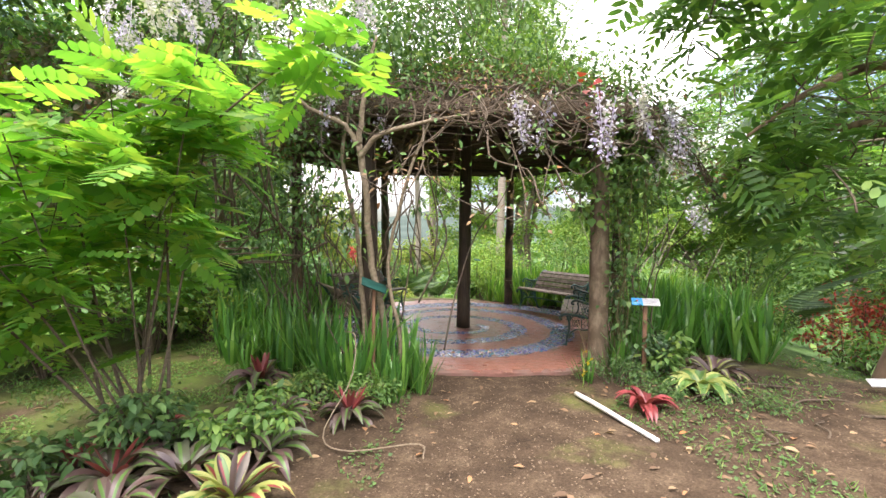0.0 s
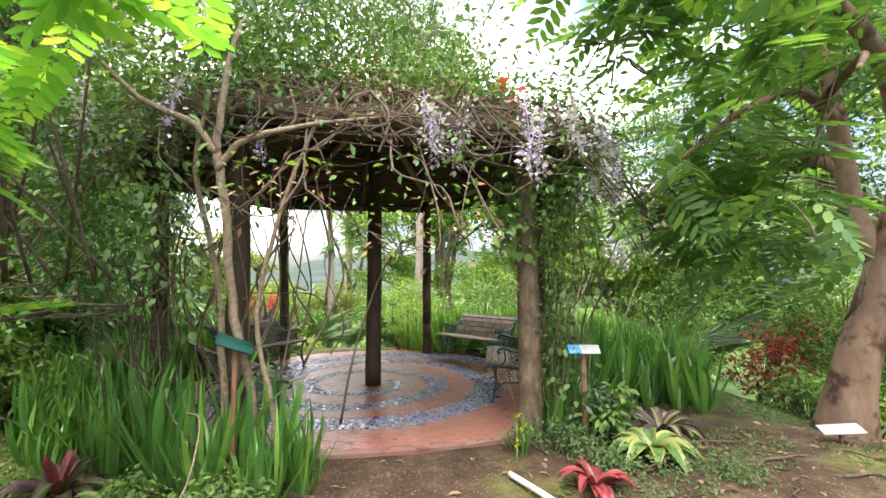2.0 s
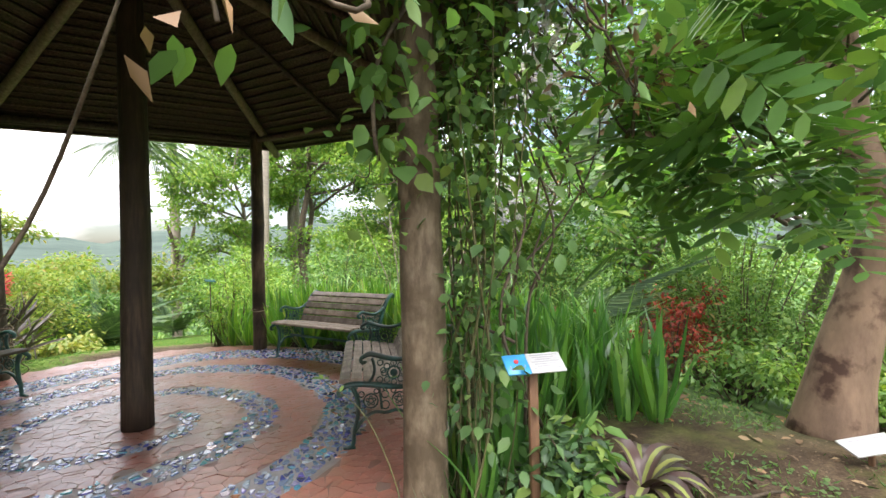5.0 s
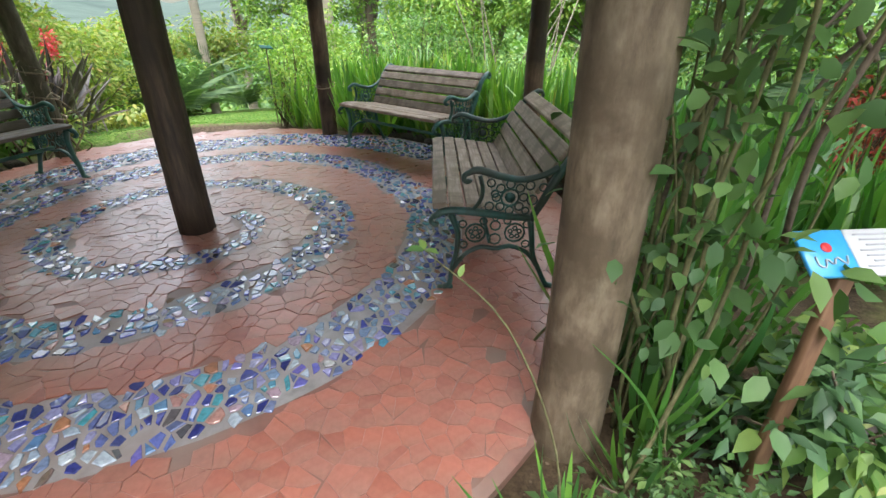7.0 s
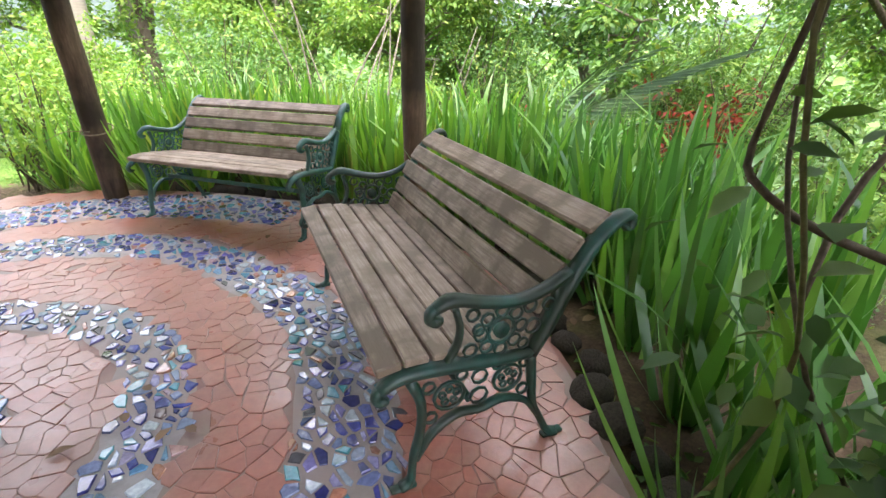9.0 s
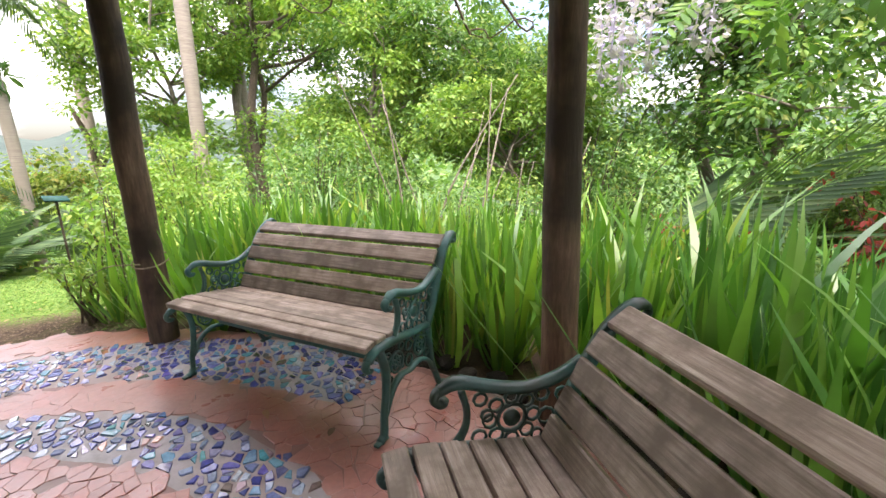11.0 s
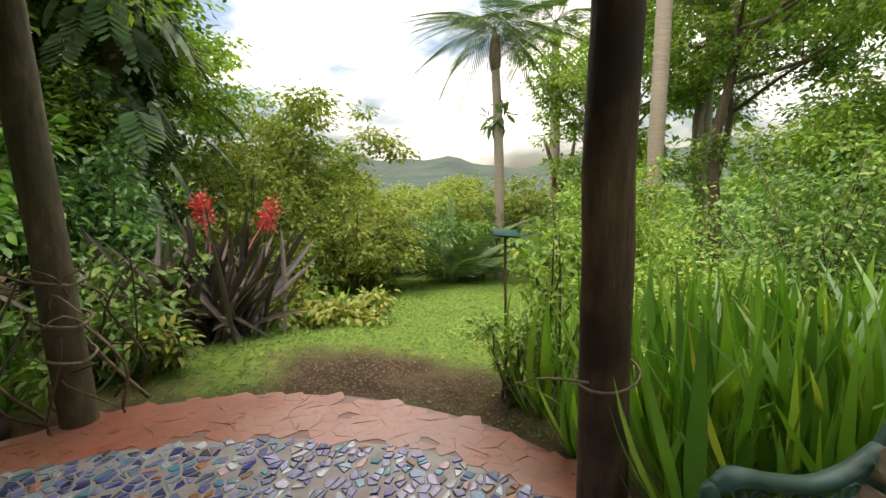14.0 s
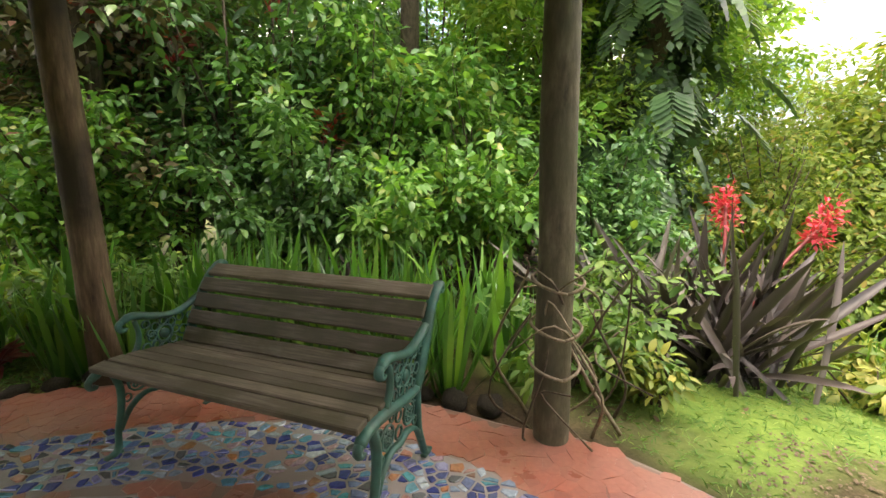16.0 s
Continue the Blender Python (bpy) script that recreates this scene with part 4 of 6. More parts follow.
make_bench("weathered grey slatted bench with dark green cast iron ends", pose(2.025, 8.870, 0, 0, 0, -54.3), True)
make_bench("weathered brown slatted bench with dark green scrolled iron ends", pose(2.162, 6.914, 0, 0, 0, -101.8), False)
make_bench("dark weathered slatted bench with worn teal iron ends", pose(-1.135, 8.237, 0, 0, 0, 62.9), True, True)
make_bench("weathered slatted bench beside vine-covered dark post", pose(-0.72, 6.17, 0, 0, 0, 124.5), False)

# ---- signs, sticks and stones ----


def plate(w, d, th=0.012):
    return block(w, d, th, 0.003)


def make_sign():
    root = thing("plant_sign", "tilted blue and white information sign on wooden stake", "sign", pose(2.625, 4.868, 0, 0, 0, -9))
    part("stake", block(0.045, 0.03, 0.92, 0.004), M_STAKE, root, m=pose(0.0, 0.02, 0.37))
    tilt = pose(0, 0, 0.835, 36, 0, 0)
    b = part("blue_panel", plate(0.115, 0.115), M_SIGN_BLUE, root, "printed blue panel", m=tilt @ pose(-0.0875, 0, 0))
    w = part("white_panel", plate(0.175, 0.115), M_SIGN_WHITE, root, "printed white panel with lines of text", m=tilt @ pose(0.0575, 0, 0))
    logo = Geo()
    logo.tube(curve([(-0.035, -0.01, 0.008), (-0.035, -0.03, 0.008), (-0.02, -0.035, 0.008), (-0.012, -0.015, 0.008), (0.0, -0.03, 0.008), (0.012, -0.012, 0.008), (0.03, -0.03, 0.008), (0.037, -0.01, 0.008)], 16), 0.0022, 4)
    part("emblem", logo, M_SIGN_INK, b)
    part("dot", Geo().tube([(0, 0.012, 0.0065), (0, 0.012, 0.0085)], 0.012, 12), M_SIGN_RED, b)
    for k in range(7):
        part("text_bar", block(0.14 - 0.03 * (k % 3), 0.0045, 0.002, 0.0005), M_SIGN_INK, w, m=pose(-0.005 * (k % 3), 0.042 - 0.013 * k, 0.0075))


make_sign()


def small_plate(name, label, m, w, d, mat, stake=0.0, bars=0, girth=0.03, wood=M_STAKE):
    root = thing(name, label, "sign", m)
    p = part("board", plate(w, d, 0.014), mat, root)
    if stake:
        part("stake", block(girth, girth, stake, 0.003), wood, root, m=m.inverted() @ Matrix.Translation(m.translation + Vector((0, 0, -stake / 2 - 0.01))))
    for k in range(bars):
        part("text_bar", block(w * 0.7, 0.006, 0.002, 0.0005), M_SIGN_INK, p, m=pose(0, d * 0.28 - k * d * 0.16, 0.0085))
    return root


small_plate("ground_sign", "small white plate on short stake beside the tree", pose(5.03, 4.72, 0.07, 12, -8, -22), 0.33, 0.17, M_SIGN_WHITE, 0.16, 4)
small_plate("teal_sign", "teal sign board on stake among iris leaves", pose(-0.25, 4.05, 1.05, 30, 22, 25), 0.26, 0.14, M_SIGN_TEAL, 1.15)
small_plate("lawn_sign", "dark green sign board on stake beside the lawn", pose(0.66, 11.33, 0.95, 16, 6, 25), 0.17, 0.12, M_SIGN_TEAL, 1.15, 0, 0.016, M_BARK_DARK)
g = Geo().tube(curve([(1.77, 4.30, -0.03), (1.90, 3.98, -0.022), (2.05, 3.62, -0.028), (2.19, 3.28, -0.03)], 12), np.linspace(0.024, 0.02, 12), 8)
tagged(part("white_stick", g, M_STICK), "straight whitewashed stick lying on the bare soil", "stick")

r = np.random.default_rng(66)
for i, (x, y, turn, l, w) in enumerate(((4.1, 4.35, 20, 0.7, 0.012), (4.5, 3.9, -35, 0.6, 0.016), (3.7, 3.75, 65, 0.5, 0.009), (4.9, 4.35, 150, 0.6, 0.012), (4.2, 3.4, 100, 0.55, 0.012), (3.9, 4.75, -10, 0.7, 0.012), (3.2, 3.5, 30, 0.5, 0.009), (3.6, 5.35, -25, 0.6, 0.012))):
    line = curve([(-l / 2, 0, -0.02), (-l / 4, r.normal(0, 0.05), 0.015), (0.0, r.normal(0, 0.05), 0.02), (l / 4, r.normal(0, 0.06), 0.012), (l / 2, r.normal(0, 0.08), -0.02)], 14)
    ob = part("dry_stick", Geo().tube(line, np.linspace(w, w * 0.6, 14) * (1 + r.normal(0, 0.08, 14)), 7), M_BARK_DARK if i % 2 else M_TWIG, m=pose(x, y, float(height_at(x, y)) + 0.01, 0, 0, turn))
    tagged(ob, "crooked dry brown stick half sunk in soil", "stick", "dry sticks on the soil")


def stone(name, label, x, y, z, s, seed, mat=M_ROCK, parent=None):
    bm = bmesh.new()
    bmesh.ops.create_icosphere(bm, subdivisions=2, radius=1)
    for v in bm.verts:
        v.co *= 1 + 0.33 * noise.noise(v.co * 1.4 + Vector((seed * 3.1, 0, 0)))
        v.co.z *= 0.62
    bm.verts.index_update()
    g = Geo().add([tuple(v.co) for v in bm.verts], (), [[v.index for v in f.verts] for f in bm.faces])
    bm.free()
    ob = part(name, g, mat, parent, smooth=True)
    ob.matrix_basis = pose(x, y, z, 0, 0, seed * 47 % 360) @ Matrix.Diagonal((s, s * 0.8, s, 1))
    return tagged(ob, label, "stone", "stones along the floor edge")


k = 0
for lo, hi, step in ((-38, 66, 3.6), (136, 246, 4.0)):
    for a in np.arange(lo, hi, step):
        k += 1
        rad = float(edge_r(a)) + rng.uniform(0.02, 0.14)
        s = rng.uniform(0.06, 0.12)
        stone("edging_stone", "dark rough stone edging the pavilion floor", HUB[0] + rad * math.cos(math.radians(a)), HUB[1] + rad * math.sin(math.radians(a)), -0.03 + s * 0.2, s, k)

# ---- iris beds round the pavilion ----


def iris_mesh(seed, n, length, mat):
    r = np.random.default_rng(seed)
    g = Geo()
    for i in range(n):
        a = r.uniform(0, 2 * np.pi)
        out = np.array([math.cos(a), math.sin(a), 0])
        along = unit(out * r.uniform(0.05, 0.6) + UP)
        tv, tq, tt = STRAPS[int(min(4, abs(r.normal(1.3, 2.2))))]
        l = length * r.uniform(0.6, 1.1)
        g.blades(tv, tq, tt, [[*(out[:2] * r.uniform(0.0, 0.09)), -0.05]], [along], [out + 0.3 * r.normal(0, 1, 3)], l, r.uniform(0.036, 0.058))
    return g.mesh("foliage", mat)


IRIS = [iris_mesh(40 + i, 26, l, M_IRIS) for i, l in enumerate((1.02, 0.9, 1.12, 0.8, 0.98))]
# clumps in the leaf colour that has shade painted in
IRIS_SHADED = [iris_mesh(50 + i, 26, l, M_IRIS_SHADED) for i, l in enumerate((0.9, 0.8, 1.0, 0.7))]
BLADES = {}
for mat_key, mat in (("bright", M_IRIS), ("dark", M_IRIS_SHADED)):
    BLADES[mat_key] = [Geo().blades(*strap(8, arch), [[0, 0, 0]], [UP], [[1.0, 0, 0]], 1.0, w).mesh("leaf", mat) for arch in (0.03, 0.08, 0.16, 0.3, 0.5, 0.75) for w in (0.040, 0.056)]


def iris(x, y, meshes, label, s=1.0, group="iris clumps", split=False):
    """A clump of sword leaves; those nearest the path have each leaf by itself."""
    root = thing("iris_clump", label, "iris plant", pose(x, y, float(height_at(x, y)), 0, 0, rng.uniform(0, 360)), group)
    if not split:
        part("foliage", meshes[rng.integers(len(meshes))], None, root, m=Matrix.Scale(s * rng.uniform(0.88, 1.12), 4))
        return root
    pool = BLADES["bright" if meshes is IRIS else "dark"]
    for _ in range(30):
        turn, l = rng.uniform(0, 360), s * rng.uniform(0.55, 1.12)
        spot = Matrix.Rotation(radians(turn), 4, "Z") @ Matrix.Translation((abs(rng.normal(0, 0.04)), 0, -0.05)) @ pose(0, 0, 0, 0, rng.uniform(3, 40), rng.uniform(-70, 70))
        part("leaf", pool[int(min(11, abs(rng.normal(2.0, 5.0))))], None, root, m=spot @ Matrix.Diagonal((l, l, l, 1)))
    return root


def bed(lo, hi, r0, r1, step, meshes, label, s=1.0):
    for rad in np.arange(r0, r1, step):
        for a in np.arange(lo, hi, math.degrees(step / rad)):
            rr, aa = rad + rng.normal(0, 0.05), math.radians(a + rng.normal(0, 1.2))
            iris(HUB[0] + rr * math.cos(aa), HUB[1] + rr * math.sin(aa), meshes, label, s, split=rad < r0 + 0.32 and hi < 180)


bed(-21, 12, 3.04, 4.3, 0.29, IRIS_SHADED, "broad-leaved iris clump in shaded green behind the bench", 1.05)
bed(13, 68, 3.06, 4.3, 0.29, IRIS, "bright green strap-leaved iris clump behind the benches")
bed(141, 178, 3.15, 3.9, 0.30, IRIS_SHADED, "strap-leaved iris clump in shaded green behind bench", 0.95)
bed(178, 232, 3.0, 3.8, 0.32, IRIS_SHADED, "strap-leaved iris clump in shaded green behind bench", 0.95)
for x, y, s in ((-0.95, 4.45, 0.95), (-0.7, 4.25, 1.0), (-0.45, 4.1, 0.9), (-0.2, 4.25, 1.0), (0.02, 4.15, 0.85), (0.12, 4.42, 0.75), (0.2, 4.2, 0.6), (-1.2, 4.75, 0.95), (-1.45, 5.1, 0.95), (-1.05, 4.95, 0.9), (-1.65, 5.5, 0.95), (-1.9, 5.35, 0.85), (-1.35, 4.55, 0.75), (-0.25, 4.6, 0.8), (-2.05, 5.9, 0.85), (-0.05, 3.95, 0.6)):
    iris(x, y, IRIS_SHADED, "tall iris clump in shaded green beside the pavilion entrance", s, split=True)
for x, y, s in ((2.55, 5.55, 0.9), (2.75, 5.3, 0.95), (2.9, 5.6, 1.0), (2.35, 5.02, 0.5), (1.98, 4.83, 0.42), (2.5, 5.2, 0.7), (3.05, 5.9, 0.95)):
    iris(x, y, IRIS_SHADED, "green iris clump beside the pale log post", s, split=True)
for x, y, s in ((1.25, 10.62, 0.75), (1.0, 10.95, 0.8), (1.3, 11.15, 0.95), (0.95, 11.5, 0.7), (1.6, 10.75, 1.0), (1.75, 11.1, 1.0), (1.2, 11.7, 0.75), (2.1, 10.9, 1.0)):
    iris(x, y, IRIS, "bright green iris clump beside the lawn and post", s, split=True)
for x, y, s in ((6.9, 6.2, 0.55), (6.4, 5.8, 0.55), (5.0, 6.6, 0.4), (4.6, 6.3, 0.35), (-2.0, 12.9, 0.6), (-2.2, 12.6, 0.55)):
    iris(x, y, IRIS, "low green strap-leaved clump at the bed's edge", s)

# ---- bromeliads ----


def brom_leaf(length, width, arch, mats, cols, seed):
    """A channelled leaf with stripes along it; cols names the material of each stripe."""
    n, k = 8, len(cols) + 1
    s = np.linspace(0, 1, n)
    w = width * np.where(s < 0.5, 0.7 + 0.6 * s, 1.0 - ((np.maximum(s, 0.5) - 0.5) / 0.5) ** 2 * 0.97)
    out = length * (0.92 * s - 0.12 * s ** 3)
    up = length * (0.75 * s - arch * s ** 2.2)
    across = np.linspace(-1, 1, k)
    v = np.stack([np.stack([out * 1.0, np.full(n, c) * w / 2, up + 0.22 * w * c * c], -1) for c in across], 1).reshape(-1, 3)
    idx = np.arange(n * k).reshape(n, k)
    q = np.stack([idx[:-1, :-1], idx[:-1, 1:], idx[1:, 1:], idx[1:, :-1]], -1)
    return Geo().add(v, q.reshape(-1, 4), slot=np.tile(cols, n - 1)).mesh("leaf", mats)


def bromeliad(label, x, y, s, mats, cols, heart=None, n=20, arch=0.75, width=0.036, z=None, upright=0.0):
    root = thing("bromeliad", label, "bromeliad", pose(x, y, float(height_at(x, y)) if z is None else z), "bromeliads in the bed")
    shapes = [brom_leaf(s * l, width * s / 0.4, arch + d, mats, cols, i) for i, (l, d) in enumerate(((0.42, 0.0), (0.36, -0.2), (0.46, 0.12)))]
    core = [brom_leaf(s * 0.3, 0.55 * width * s / 0.4, 0.15, [heart], [0, 0], 9)] if heart else []
    for i in range(n):
        part("leaf", shapes[i % 3], None, root, m=pose(0, 0, 0.01, rng.normal(0, 7), rng.uniform(-28, 12) - upright * (i / n) * 40, i * 137.5 + rng.normal(0, 8)))
    for i in range(9 if core else 0):
        part("heart_leaf", core[0], None, root, "deep red heart leaf", m=pose(0, 0, 0.03, rng.normal(0, 6), -22 + rng.uniform(-16, 24), i * 40 + rng.normal(0, 8)))
    return root


VAR = ([M_BROM_GREEN, M_BROM_YELLOW], [1, 0, 0, 1])
LINED = ([M_BROM_GREEN, M_BROM_YELLOW], [1, 0, 0, 0, 0, 1])
DARK = ([M_BROM_DARK, M_BROM_GREEN], [0, 0, 1, 0])
RED = ([M_BROM_RED], [0, 0, 0, 0])
bromeliad("small bright red bromeliad on mossy ground", -2.66, 6.13, 0.75, *RED, n=18, arch=0.5)
bromeliad("dark purple bromeliad with red heart leaves on soil", -1.50, 4.22, 1.12, *DARK, heart=M_BROM_RED, n=24, arch=0.72)
bromeliad("yellow-edged green bromeliad on soil", -1.0, 3.98, 0.98, *VAR, n=22, arch=0.8)
bromeliad("dark bromeliad with upright red heart beside the path", -0.31, 3.47, 0.95, *DARK, heart=M_BROM_RED, n=20, arch=0.9)
bromeliad("crimson bromeliad on the bare soil", 2.34, 4.02, 0.85, *RED, n=24, arch=0.72)
bromeliad("green and yellow striped bromeliad on the soil", 3.09, 4.58, 1.12, *LINED, n=24, arch=0.85, width=0.05)
bromeliad("dark green bromeliad with pale streaks on soil", 3.45, 5.05, 1.2, [M_BROM_DARK, M_BROM_YELLOW], [0, 0, 1, 0], n=20, arch=0.82)
bromeliad("large yellow and red bromeliad in the front bed", -0.62, 2.15, 0.95, [M_BROM_GREEN, M_BROM_YELLOW, M_BROM_RED], [1, 0, 2, 1], heart=M_BROM_DARK, n=17, arch=0.5, width=0.042)
for i, (x, y, s) in enumerate(((-1.05, 2.35, 1.0), (-1.45, 2.25, 1.05), (-0.95, 2.85, 1.1), (-1.3, 2.7, 0.95), (-0.7, 2.7, 1.05), (-1.75, 2.3, 0.8), (-0.85, 3.2, 1.0), (-1.2, 1.95, 0.9))):
    bromeliad("dark green and purple bromeliad in the front bed", x, y, s, *DARK, n=18, arch=0.7, heart=M_BROM_RED if i in (1, 5) else None)
bromeliad("small red bromeliad in the front bed", -1.85, 2.75, 0.7, *RED, n=16, arch=0.6)
bromeliad("small red bromeliad in the front bed", -1.62, 2.95, 0.55, *RED, n=16, arch=0.6)


def giant_bromeliad():
    root = thing("giant_bromeliad", "large dark purple strap-leaved bromeliad with pink-red flower spikes", "bromeliad", pose(-2.33, 11.48, -0.16))
    r = np.random.default_rng(77)
    shapes = [brom_leaf(l, w, a, [M_GIANT], [0, 0, 0, 0], 1) for l, a, w in ((1.2, 0.16, 0.075), (1.05, 0.28, 0.065), (1.3, 0.08, 0.08), (0.9, 0.45, 0.06), (1.1, 0.34, 0.07))]
    for i in range(170):
        part("leaf", shapes[r.integers(5)], None, root, m=pose(r.normal(0, 0.2), r.normal(0, 0.2), 0.0, r.normal(0, 20), r.uniform(-50, 6), i * 137.5 + r.normal(0, 30)) @ Matrix.Scale(r.uniform(0.7, 1.08), 4))
    for x, y, h in ((0.02, 0.72, 0.0), (-0.4, 0.22, 0.1)):
        g = Geo()
        tip = np.array([x, y, 1.16 + h])
        g.tube(curve([(0, 0, 0.1), (x * 0.5, y * 0.5, 0.75), tip], 10), 0.014, 6)
        s = part("flower_stalk", g, M_BROM_RED, root)
        c = tip + np.linspace(-0.16, 0.10, 14)[:, None] * unit(np.array([x, y, 1.4]))
        part("flower_spike", leaf_cloud(Geo(), c, 16, 0.04, 0.06, r, LEAF2, 0.5, 0.0), M_PINK, s, "pink-red flower spike")


giant_bromeliad()


def withered_bromeliad():
    """The old clump beside it, its leaves grey and fallen outwards."""
    root = thing("withered_bromeliad", "old bromeliad clump with grey withered drooping leaves", "bromeliad", pose(-2.95, 10.95, -0.14))
    r = np.random.default_rng(78)
    shapes = [brom_leaf(l, w, a, [M_DEADLEAF], [0, 0, 0], 1) for l, a, w in ((1.15, 0.35, 0.06), (1.0, 0.6, 0.05), (1.25, 0.2, 0.065), (0.85, 0.75, 0.05))]
    for i in range(95):
        part("leaf", shapes[r.integers(4)], None, root, m=pose(r.normal(0, 0.2), r.normal(0, 0.2), 0.02, r.normal(0, 26), r.uniform(-44, 14), i * 137.5 + r.normal(0, 30)) @ Matrix.Scale(r.uniform(0.7, 1.1), 4))


withered_bromeliad()

# ---- the leaning tree with mottled bark ----


def big_tree():
    root = thing("leaning_tree", "leaning tree with mottled tan bark and feathery dark leaves", "tree", pose(5.66, 5.24, -0.12))
    o = np.array([5.66, 5.24, -0.12])

    def limb(name, pts, radii, sides=12, label=""):
        n = 18
        p = curve(np.array(pts) - o, n)
        part(name, Geo().tube(p, np.interp(np.linspace(0, 1, n), np.linspace(0, 1, len(radii)), radii), sides), M_BARK_TAN, root, label)
    limb("trunk", [(5.62, 5.27, -0.25), (5.66, 5.2, 0.3), (5.74, 5.1, 0.85), (5.84, 4.95, 1.5), (5.92, 4.84, 2.0), (6.02, 4.72, 2.7)], [0.30, 0.215, 0.18, 0.165, 0.16, 0.13], 16)
    limb("limb", [(5.85, 4.93, 1.6), (5.72, 5.08, 2.1), (5.68, 5.13, 2.75), (5.62, 5.2, 3.8), (5.3, 5.3, 5.2)], [0.13, 0.12, 0.1, 0.085, 0.01])
    limb("limb", [(5.70, 5.1, 2.6), (5.45, 5.4, 2.9), (5.0, 5.7, 2.95), (4.3, 5.6, 3.3)], [0.075, 0.07, 0.045, 0.008])
    limb("limb", [(5.98, 4.76, 2.4), (6.15, 4.45, 3.1), (6.4, 4.05, 3.9), (6.5, 3.8, 5.0)], [0.15, 0.13, 0.11, 0.015])
    limb("limb", [(5.92, 4.82, 1.95), (6.2, 4.4, 2.2), (6.5, 4.0, 2.45), (7.1, 3.4, 3.2)], [0.11, 0.085, 0.07, 0.012])
    limb("limb", [(6.0, 4.75, 2.7), (5.6, 4.6, 3.6), (4.7, 4.4, 4.2), (3.4, 4.2, 4.3)], [0.12, 0.09, 0.06, 0.025])
    limb("limb", [(5.66, 5.15, 3.2), (5.0, 4.9, 3.4), (4.2, 4.7, 3.1), (3.5, 4.6, 2.6)], [0.07, 0.05, 0.035, 0.015])
    limb("limb", [(5.3, 5.0, 3.3), (4.7, 4.0, 3.3), (4.0, 3.4, 2.9)], [0.05, 0.035, 0.015])
    r = np.random.default_rng(3)
    centres = np.array([(3.45, 5.0, 2.25), (3.7, 4.5, 2.65), (4.2, 5.1, 2.2), (4.5, 4.6, 2.7), (3.35, 4.5, 4.35), (2.95, 4.6, 4.2), (4.3, 5.9, 2.9), (5.0, 5.7, 3.4), (5.5, 4.2, 3.7), (3.8, 3.9, 3.5), (4.9, 5.1, 1.9), (3.9, 5.4, 2.5), (3.15, 4.8, 3.65), (4.0, 4.6, 4.4), (4.6, 5.2, 4.3), (4.4, 5.5, 3.6), (4.0, 4.9, 2.0), (4.2, 4.2, 2.0), (3.1, 4.9, 4.3), (5.4, 5.6, 4.2), (6.2, 4.8, 4.3), (4.9, 4.6, 3.9), (4.35, 5.3, 2.6), (3.9, 4.7, 3.4), (3.0, 3.9, 4.2), (3.6, 3.5, 4.0), (4.4, 3.8, 4.1), (2.6, 4.3, 4.45), (5.2, 3.9, 4.4), (3.9, 4.1, 4.7), (4.8, 4.3, 4.9), (5.6, 5.0, 5.0), (6.3, 4.2, 5.2), (3.3, 4.3, 4.9)]) - o
    pick = centres[r.integers(0, len(centres), 540)] + r.normal(0, 0.24, (540, 3))
    along = unit(r.normal(0, 1, (540, 3)) * [1, 1, 0.25] + [-0.35, -0.15, -0.25])
    g = Geo().blades(*FROND_TREE, pick, along, unit(r.normal(0, 0.3, (540, 3)) + UP), r.uniform(0.36, 0.56, 540), r.uniform(0.36, 0.54, 540))
    part("crown", g, M_PINNATE, root)
    for p in pick[::3]:
        q = p + r.normal(0, 0.3, 3) + [0.25, 0.1, 0.15]
        part("twig", Geo().tube(curve([p, (p + q) / 2 + r.normal(0, 0.05, 3), q], 4), [0.005, 0.007, 0.009, 0.011], 4), M_TWIG, root)


big_tree()


def overhanging_tree():
    """The tree on the bank whose leafy branches hang towards the pavilion."""
    o = np.array([9.4, 6.6, float(height_at(9.4, 6.6))])
    root = thing("bank_tree", "tree on the bank with long feathery hanging branches", "tree", pose(*o))
    r = np.random.default_rng(93)
    stem = curve([(0, 0, -0.3), (-0.15, 0.1, 1.2), (-0.4, 0.2, 2.6), (-0.7, 0.5, 4.2)], 14)
    part("trunk", Geo().tube(stem, np.linspace(0.09, 0.045, 14), 10), M_BARK_DARK, root)
    spots = []
    for x, y, z in ((5.2, 7.5, 2.2), (5.6, 8.4, 2.4), (6.1, 7.2, 2.0), (5.7, 6.7, 2.1), (6.5, 8.5, 2.6), (6.0, 9.1, 2.6), (5.1, 8.3, 2.7), (6.4, 6.7, 2.5), (5.8, 7.8, 2.9), (6.8, 7.6, 3.1)):
        tip = np.array([x, y, z]) - o
        root_at = stem[r.integers(7, 13)]
        line = curve([root_at, (root_at + tip) / 2 + [0, 0, 0.45], tip], 10)
        limb = part("limb", Geo().tube(line, np.linspace(0.04, 0.008, 10), 6), M_BARK_DARK, root)
        spots += [*line[4:], tip]
    spots = np.array(spots)
    n = 170
    at = spots[r.integers(0, len(spots), n)] + r.normal(0, 0.2, (n, 3))
    along = unit(r.normal(0, 1, (n, 3)) * [1, 1, 0.25] + [-0.4, -0.1, -0.3])
    part("crown", Geo().blades(*FROND_TREE, at, along, unit(r.normal(0, 0.3, (n, 3)) + UP), r.uniform(0.4, 0.6, n), r.uniform(0.4, 0.55, n)), M_PINNATE, root)


overhanging_tree()


